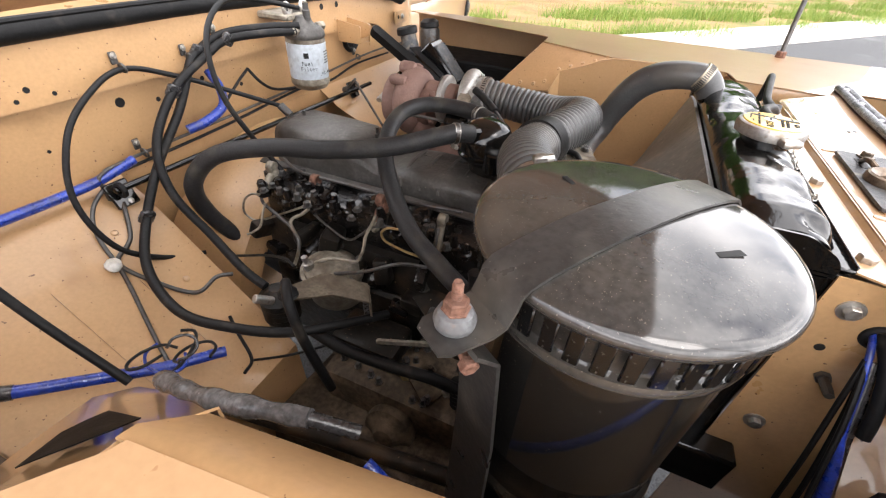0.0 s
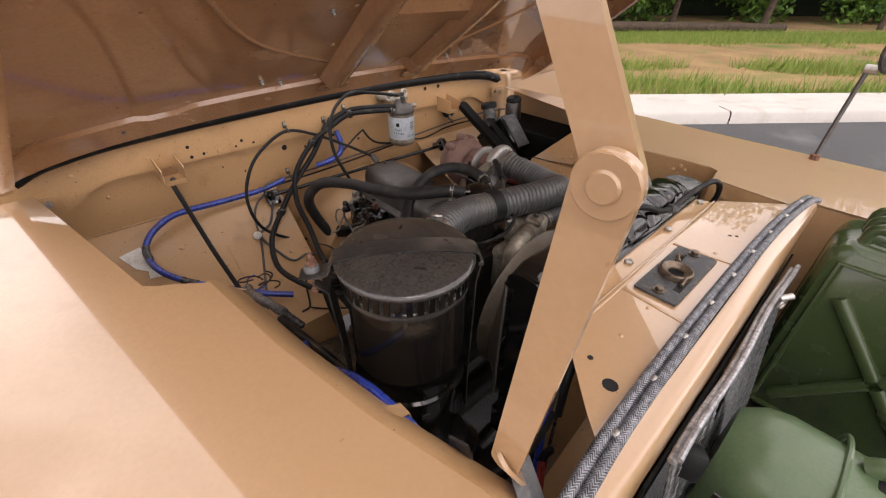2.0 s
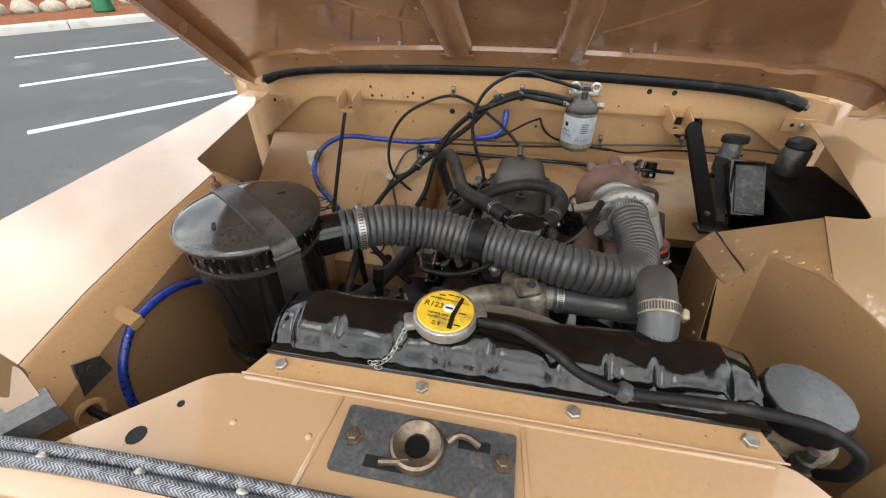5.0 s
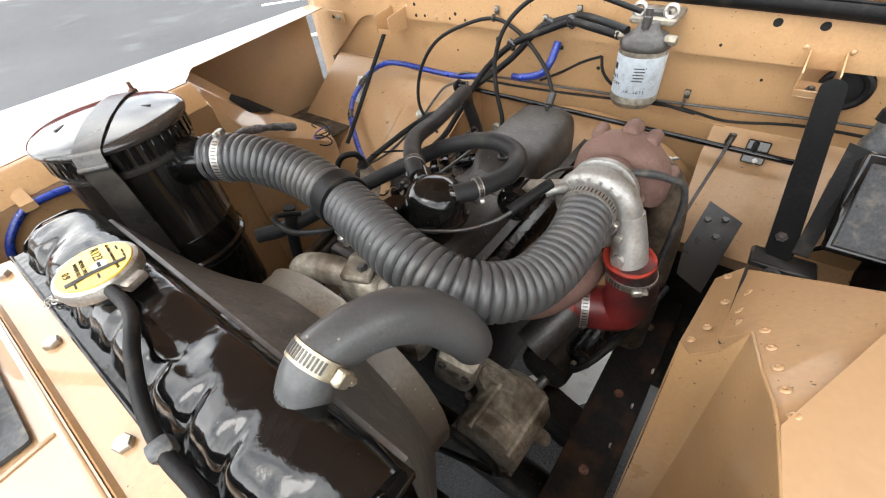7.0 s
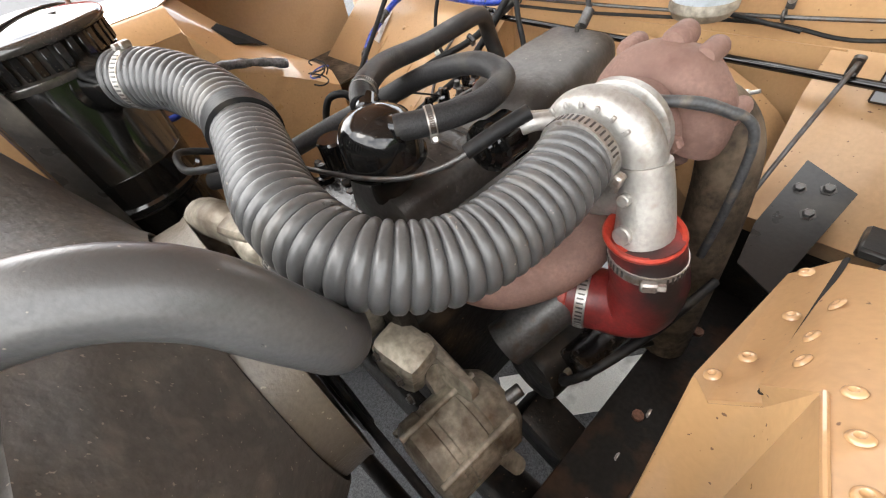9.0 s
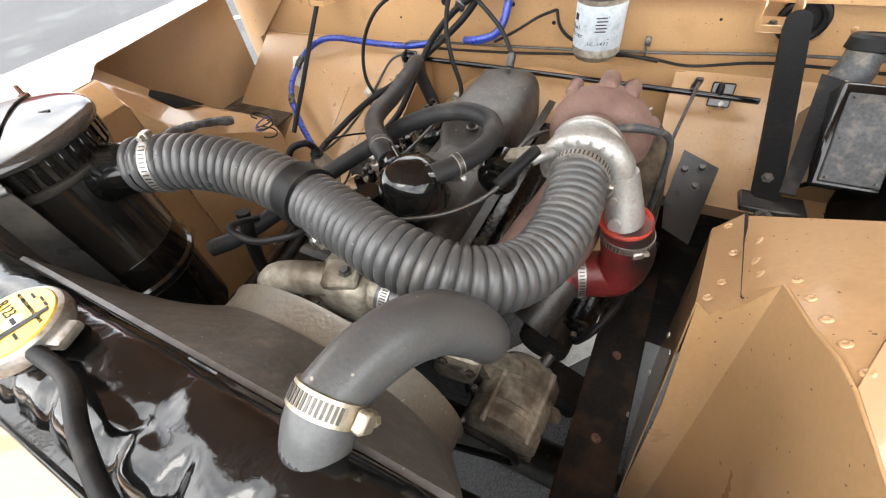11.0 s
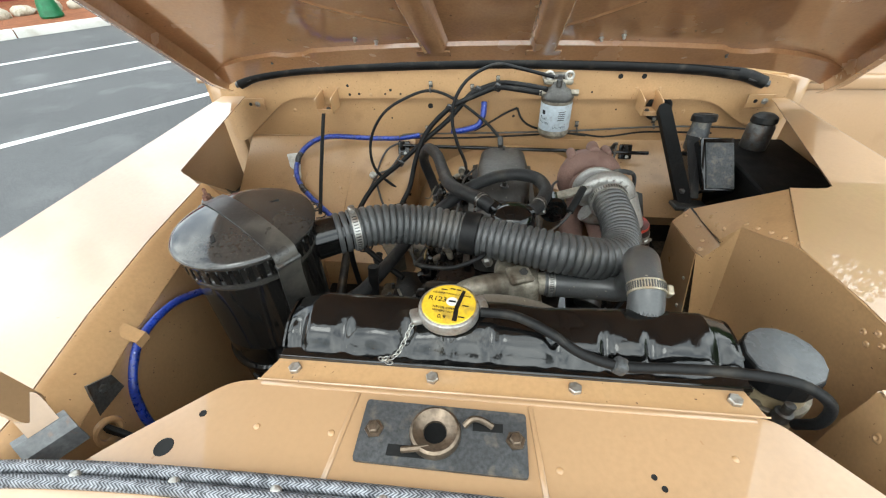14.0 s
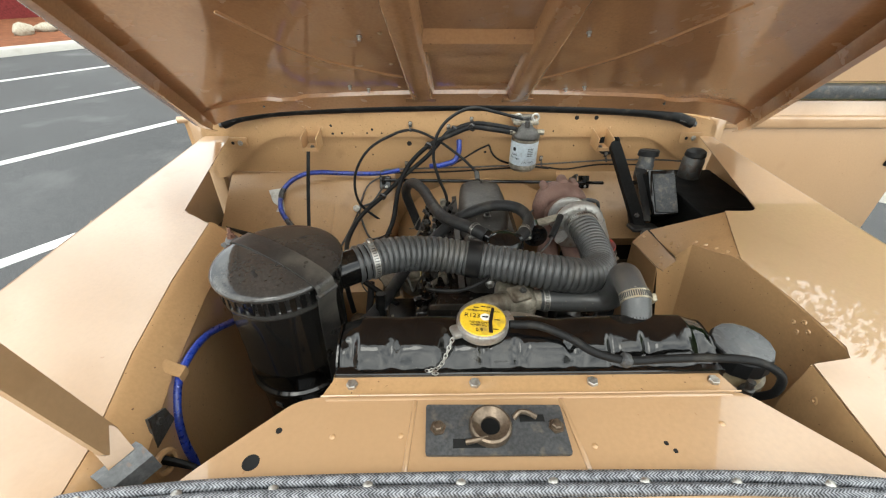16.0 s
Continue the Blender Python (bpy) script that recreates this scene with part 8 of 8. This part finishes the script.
def water_can(x0, x1, yb, zt, label):
    """A smooth moulded can lying in front of the grille: round shoulders, a seam and a black block painting the
    carrying slot's shade.
    """
    can = thing("jerrycan", ((x0 + x1) / 2, yb - 0.2, 0.46), label, "jerrycan", "jerrycans")
    xc, w, h = (x0 + x1) / 2, (x1 - x0) / 2, zt - 0.46
    rows = []
    for k in range(17):
        y = yb - 0.46 * k / 16
        e = min(k, 16 - k) / 2.0
        q = 1 - 0.22 * max(0, 1 - e) ** 2
        ring = []
        for i in range(33):
            a = math.pi * i / 32
            ca, sa = math.cos(a), math.sin(a)
            ring.append((xc + w * q * math.copysign(abs(ca) ** 0.62, ca), y, 0.46 + (h - (1 - q) * 0.12) * abs(sa) ** 0.40))
        rows.append(ring)
    g = strip(rows)
    n = 33
    g.f.append(tuple(range(n)))
    g.f.append(tuple(reversed(range(16 * n, 17 * n))))
    part("body", g, GREENL, can)
    part("seam", tube([(xc - w * 0.97, yb - 0.12, zt - 0.12), (xc - w * 0.86, yb - 0.12, zt - 0.035), (xc - w * 0.5, yb - 0.12, zt - 0.004), (xc, yb - 0.12, zt + 0.001), (xc + w * 0.5, yb - 0.12, zt - 0.004), (xc + w * 0.86, yb - 0.12, zt - 0.035), (xc + w * 0.97, yb - 0.12, zt - 0.12)], 0.004, 8, 5), GREENL, can)
    part("slot", box((xc + w * 0.25, yb - 0.20, zt - 0.004), (0.06, 0.10, 0.012), 0.005, seg=2), INK, can)
    part("grip", tube([(xc + w * 0.25, yb - 0.14, zt - 0.002), (xc + w * 0.25, yb - 0.165, zt + 0.016), (xc + w * 0.25, yb - 0.235, zt + 0.016), (xc + w * 0.25, yb - 0.26, zt - 0.002)], 0.014, 12, 5), GREENL, can)
    return can


water_can(-0.215, 0.02, -0.012, 0.956, "smooth army green can with a black strap, before the grille")
jc = thing("can_holder", (0.05, -0.15, 0.44), "black steel carrier tray holding the jerrycans", "can holder")
part("tray", box((0.37, -0.18, 0.615), (0.22, 0.40, 0.02), 0.004), SATIN, jc)
part("tray", box((-0.10, -0.19, 0.45), (0.22, 0.40, 0.02), 0.004), SATIN, jc)
part("strap", box((0.20, -0.02, 0.66), (0.16, 0.03, 0.004), 0.001, rotm(0, 35, 0)), SATIN, jc)
part("strap", strip([[(-0.219, -0.03, 0.62), (-0.219, -0.075, 0.62)], [(-0.219, -0.03, 0.83), (-0.219, -0.075, 0.83)], [(-0.210, -0.03, 0.905), (-0.210, -0.075, 0.905)]], 0.003), GLOSS, jc)
part("strap_knob", box((-0.215, 0.012, 0.935), (0.035, 0.035, 0.045), 0.008, rotm(10, 20, 30), seg=2), RUBBER, jc)
part("bumper", box((0.0, -0.25, 0.37), (1.75, 0.12, 0.13), 0.01), SATIN, jc)

# ---- planting and woodland ----
def leafmat(name, a, b):
    ma = bpy.data.materials.new(name)
    ma.use_nodes = True
    n, l = ma.node_tree.nodes, ma.node_tree.links
    geo = n.new("ShaderNodeNewGeometry")
    rp = n.new("ShaderNodeValToRGB")
    rp.color_ramp.elements[0].color, rp.color_ramp.elements[1].color = (*a, 1), (*b, 1)
    l.new(geo.outputs["Random Per Island"], rp.inputs["Fac"])
    bs = n["Principled BSDF"]
    l.new(rp.outputs["Color"], bs.inputs["Base Color"])
    bs.inputs["Roughness"].default_value = 0.6
    bs.inputs["Specular IOR Level"].default_value = 0.3
    bs.inputs["Transmission Weight"].default_value = 0.0
    return ma


LEAF = leafmat("leaves", (0.025, 0.065, 0.010), (0.13, 0.26, 0.035))
GRASS = leafmat("grass_blades", (0.10, 0.20, 0.025), (0.30, 0.36, 0.09))
BARK = surface("bark", (0.10, 0.075, 0.055), 0.9, 0, 0.3, 6, 0.3, 40, 1.0, (0.04, 0.03, 0.022), 0.3, 12, 0, 0.05, 0.2)
STONE = surface("pale_stone", (0.50, 0.45, 0.36), 0.9, 0, 0.2, 4, 0.2, 30, 0.8, (0.3, 0.25, 0.18), 0.3, 6, 0, 0.05, 0.2)
BRICK = surface("dark_red_wall", (0.20, 0.035, 0.035), 0.8, 0, 0.15, 1, 0.2, 20, 0.4, None, 0.2, 3, 0, 0.05, 0.2)


def leaves(centres, spread, count, size, rng):
    """Many small quads scattered in clumps."""
    c = np.array(centres)[rng.integers(0, len(centres), count)]
    s = np.array(spread)
    d = rng.normal(size=(count, 3))
    d /= np.linalg.norm(d, axis=1)[:, None] + 1e-6
    p = c + d * s * (rng.random((count, 1)) ** 0.4)
    a = rng.normal(size=(count, 3))
    a /= np.linalg.norm(a, axis=1)[:, None]
    b = np.cross(a, rng.normal(size=(count, 3)))
    b /= np.linalg.norm(b, axis=1)[:, None] + 1e-6
    k = size * (0.6 + 0.8 * rng.random((count, 1)))
    v = np.stack([p - a * k, p + b * k * 0.55, p + a * k, p - b * k * 0.55], 1).reshape(-1, 3)
    f = np.arange(count * 4).reshape(-1, 4)
    return v.tolist(), f.tolist()


rng = np.random.default_rng(4)


def raw(name, v, f, material):
    me = bpy.data.meshes.new(name)
    me.from_pydata(v, [], f)
    me.materials.append(material)
    return new(name, me)


cent = []
for u in np.arange(-14, 42, 1.1):
    for w in range(9):
        q = lot(u + rng.uniform(-0.5, 0.5), 15.5 + rng.uniform(0, 5))
        cent.append((q.x, q.y, GZ + rng.uniform(0.2, 11.5)))
v, f = leaves(cent, (1.25, 1.25, 1.1), 150000, 0.125, rng)
tagged(raw("woodland", v, f, LEAF), "dense green spring woodland edge", "woods", kind="stuff")
# Upright dark sheet: the wood's inner shade put into its colour.
solo("woodland_shade_sheet", sheet([V((*lot(u, v2).xy, z)) for u, v2, z in ((-30, 21, GZ - 0.2), (70, 21, GZ - 0.2), (70, 21.2, 12.5), (-30, 21.2, 12.5))], 0.1), surface("deep_shade", (0.012, 0.022, 0.008), 0.95, 0, 0.4, 0.6, 0.3, 4, 0.3), "dark upright sheet painting the wood's shade behind the leaves", "woods", kind="structure")
for k in range(9):
    u = -3 + 4.3 * k + rng.uniform(-1, 1)
    base = lot(u, 14.9 + rng.uniform(0, 2))
    tr2 = thing("tree", (base.x, base.y, GZ), "slender broadleaf tree at the edge of the wood", "tree", "trees")
    r0 = rng.uniform(0.09, 0.16)
    top = (base.x + rng.uniform(-0.4, 0.4), base.y + rng.uniform(-0.4, 0.4), 9.5)
    part("trunk", tube([(base.x, base.y, GZ - 0.05), (base.x * 0.7 + top[0] * 0.3 + 0.08, base.y * 0.7 + top[1] * 0.3, 2.0), top], lambda t, r0=r0: r0 * (1 - 0.6 * t), 10, 5), BARK, tr2)
    for j in range(4):
        z = 1.8 + j * 1.0
        a = rng.uniform(0, 6.28)
        part("limb", tube([(base.x, base.y, z), (base.x + math.cos(a) * 0.7, base.y + math.sin(a) * 0.7, z + 0.5), (base.x + math.cos(a) * 1.5, base.y + math.sin(a) * 1.5, z + 0.8)], lambda t: 0.04 * (1 - 0.7 * t), 7, 4), BARK, tr2)
    cc = [(base.x + rng.uniform(-1.6, 1.6), base.y + rng.uniform(-1.6, 1.6), rng.uniform(2.4, 9.5)) for _ in range(20)]
    v, f = leaves(cc, (0.8, 0.8, 0.7), 3000, 0.09, rng)
    g = Geo().add(v, f)
    part("crown", g, LEAF, tr2)


def blades(count, u0, u1, v0, v1, h0, h1, patchy):
    u = rng.uniform(u0, u1, count)
    w = rng.uniform(v0, v1, count)
    if patchy:
        keep = (np.sin(u * 1.7) + np.sin(u * 0.6 + w * 1.9) + np.sin(w * 3.1 + u * 0.35)) > patchy
        u, w = u[keep], w[keep]
    n = len(u)
    x = NRM.x * u + DIR.x * w
    y = 0.6 + NRM.y * u + DIR.y * w
    h = rng.uniform(h0, h1, n)
    a = rng.uniform(0, 6.28, n)
    t = 0.006 + 0.006 * rng.random(n)
    lx, ly = rng.normal(0, 0.3, n) * h, rng.normal(0, 0.3, n) * h
    z0 = GZ + 0.0 * h - 0.03
    v = np.stack([np.stack([x - np.cos(a) * t, y - np.sin(a) * t, z0], 1), np.stack([x + np.cos(a) * t, y + np.sin(a) * t, z0], 1), np.stack([x + lx, y + ly, z0 + h], 1)], 1).reshape(-1, 3)
    return v.tolist(), np.arange(n * 3).reshape(-1, 3).tolist()


for args, lab in (((60000, -8, 30, 4.6, 8.2, 0.06, 0.35, 0.4), "tall thin grass growing through straw beside the kerb"), ((60000, -10, 40, 11.5, 14.0, 0.05, 0.20, 0), "short green grass strip before the wood"), ((30000, -8, 34, 8.0, 11.8, 0.04, 0.16, 1.1), "sparse young grass in straw")):
    v, f = blades(*args)
    tagged(raw("grass", v, f, GRASS), lab, "grass", kind="stuff")
lg = lot(2.0, 13.6)
l2 = lot(13.0, 14.2)
solo("fallen_log", tube([(lg.x, lg.y, GZ + 0.13), ((lg.x + l2.x) / 2, (lg.y + l2.y) / 2, GZ + 0.17), (l2.x, l2.y, GZ + 0.12)], lambda t: 0.17 - 0.04 * t, 14, 8), BARK, "long weathered grey-brown log at the wood's edge", "log")
solo("footpath", lotquad(-20, 50, 4.46, 5.3, GZ + 0.10, 0.12), CONCRETE, "pale concrete strip behind the kerb", "pavement", kind="structure")

# left: mulch bed, stones and wall
for k in range(26):
    q = lot(-15.2 + rng.uniform(-0.3, 0.3), -9 + k * 0.56)
    bm = bmesh.new()
    bmesh.ops.create_icosphere(bm, subdivisions=2, radius=1.0)
    sx, sy, sz = rng.uniform(0.2, 0.36), rng.uniform(0.16, 0.28), rng.uniform(0.12, 0.2)
    for vv in bm.verts:
        nn = 1 + 0.35 * noise.noise(vv.co * 1.3 + V((k * 3.1, 0, 0)))
        vv.co = V((q.x + vv.co.x * sx * nn, q.y + vv.co.y * sy * nn, GZ + 0.2 + vv.co.z * sz * nn))
    g = Geo()
    bm.verts.index_update()
    g.add([vv.co for vv in bm.verts], [[z.index for z in ff2.verts] for ff2 in bm.faces])
    bm.free()
    solo("border_stone", g, STONE, "pale rough border stone in the mulch bed", "stone", "border stones", smooth=50)
solo("red_wall", sheet([V((*lot(-19.5, v2).xy, z)) for v2, z in ((-40, GZ), (40, GZ), (40, 3.2), (-40, 3.2))], 0.2), BRICK, "dark red building wall behind the mulch bed", "wall", kind="structure")
q = lot(-14.0, 0.9)
wb = thing("watering_bag", (q.x, q.y, GZ + 0.1), "green watering bag tied round a young tree", "watering bag")
part("bag", lathe((q.x, q.y, GZ + 0.1), (0, 0, 1), [(0.20, 0), (0.24, 0.06), (0.20, 0.3), (0.12, 0.55), (0.06, 0.62)], 16), surface("green_tarpaulin", (0.015, 0.16, 0.06), 0.5, 0, 0.3, 8, 0.2, 60, 0.5), wb)
part("stem", tube([(q.x, q.y, GZ + 0.1), (q.x + 0.03, q.y, 1.2), (q.x, q.y, 2.4)], 0.03, 10), BARK, wb)
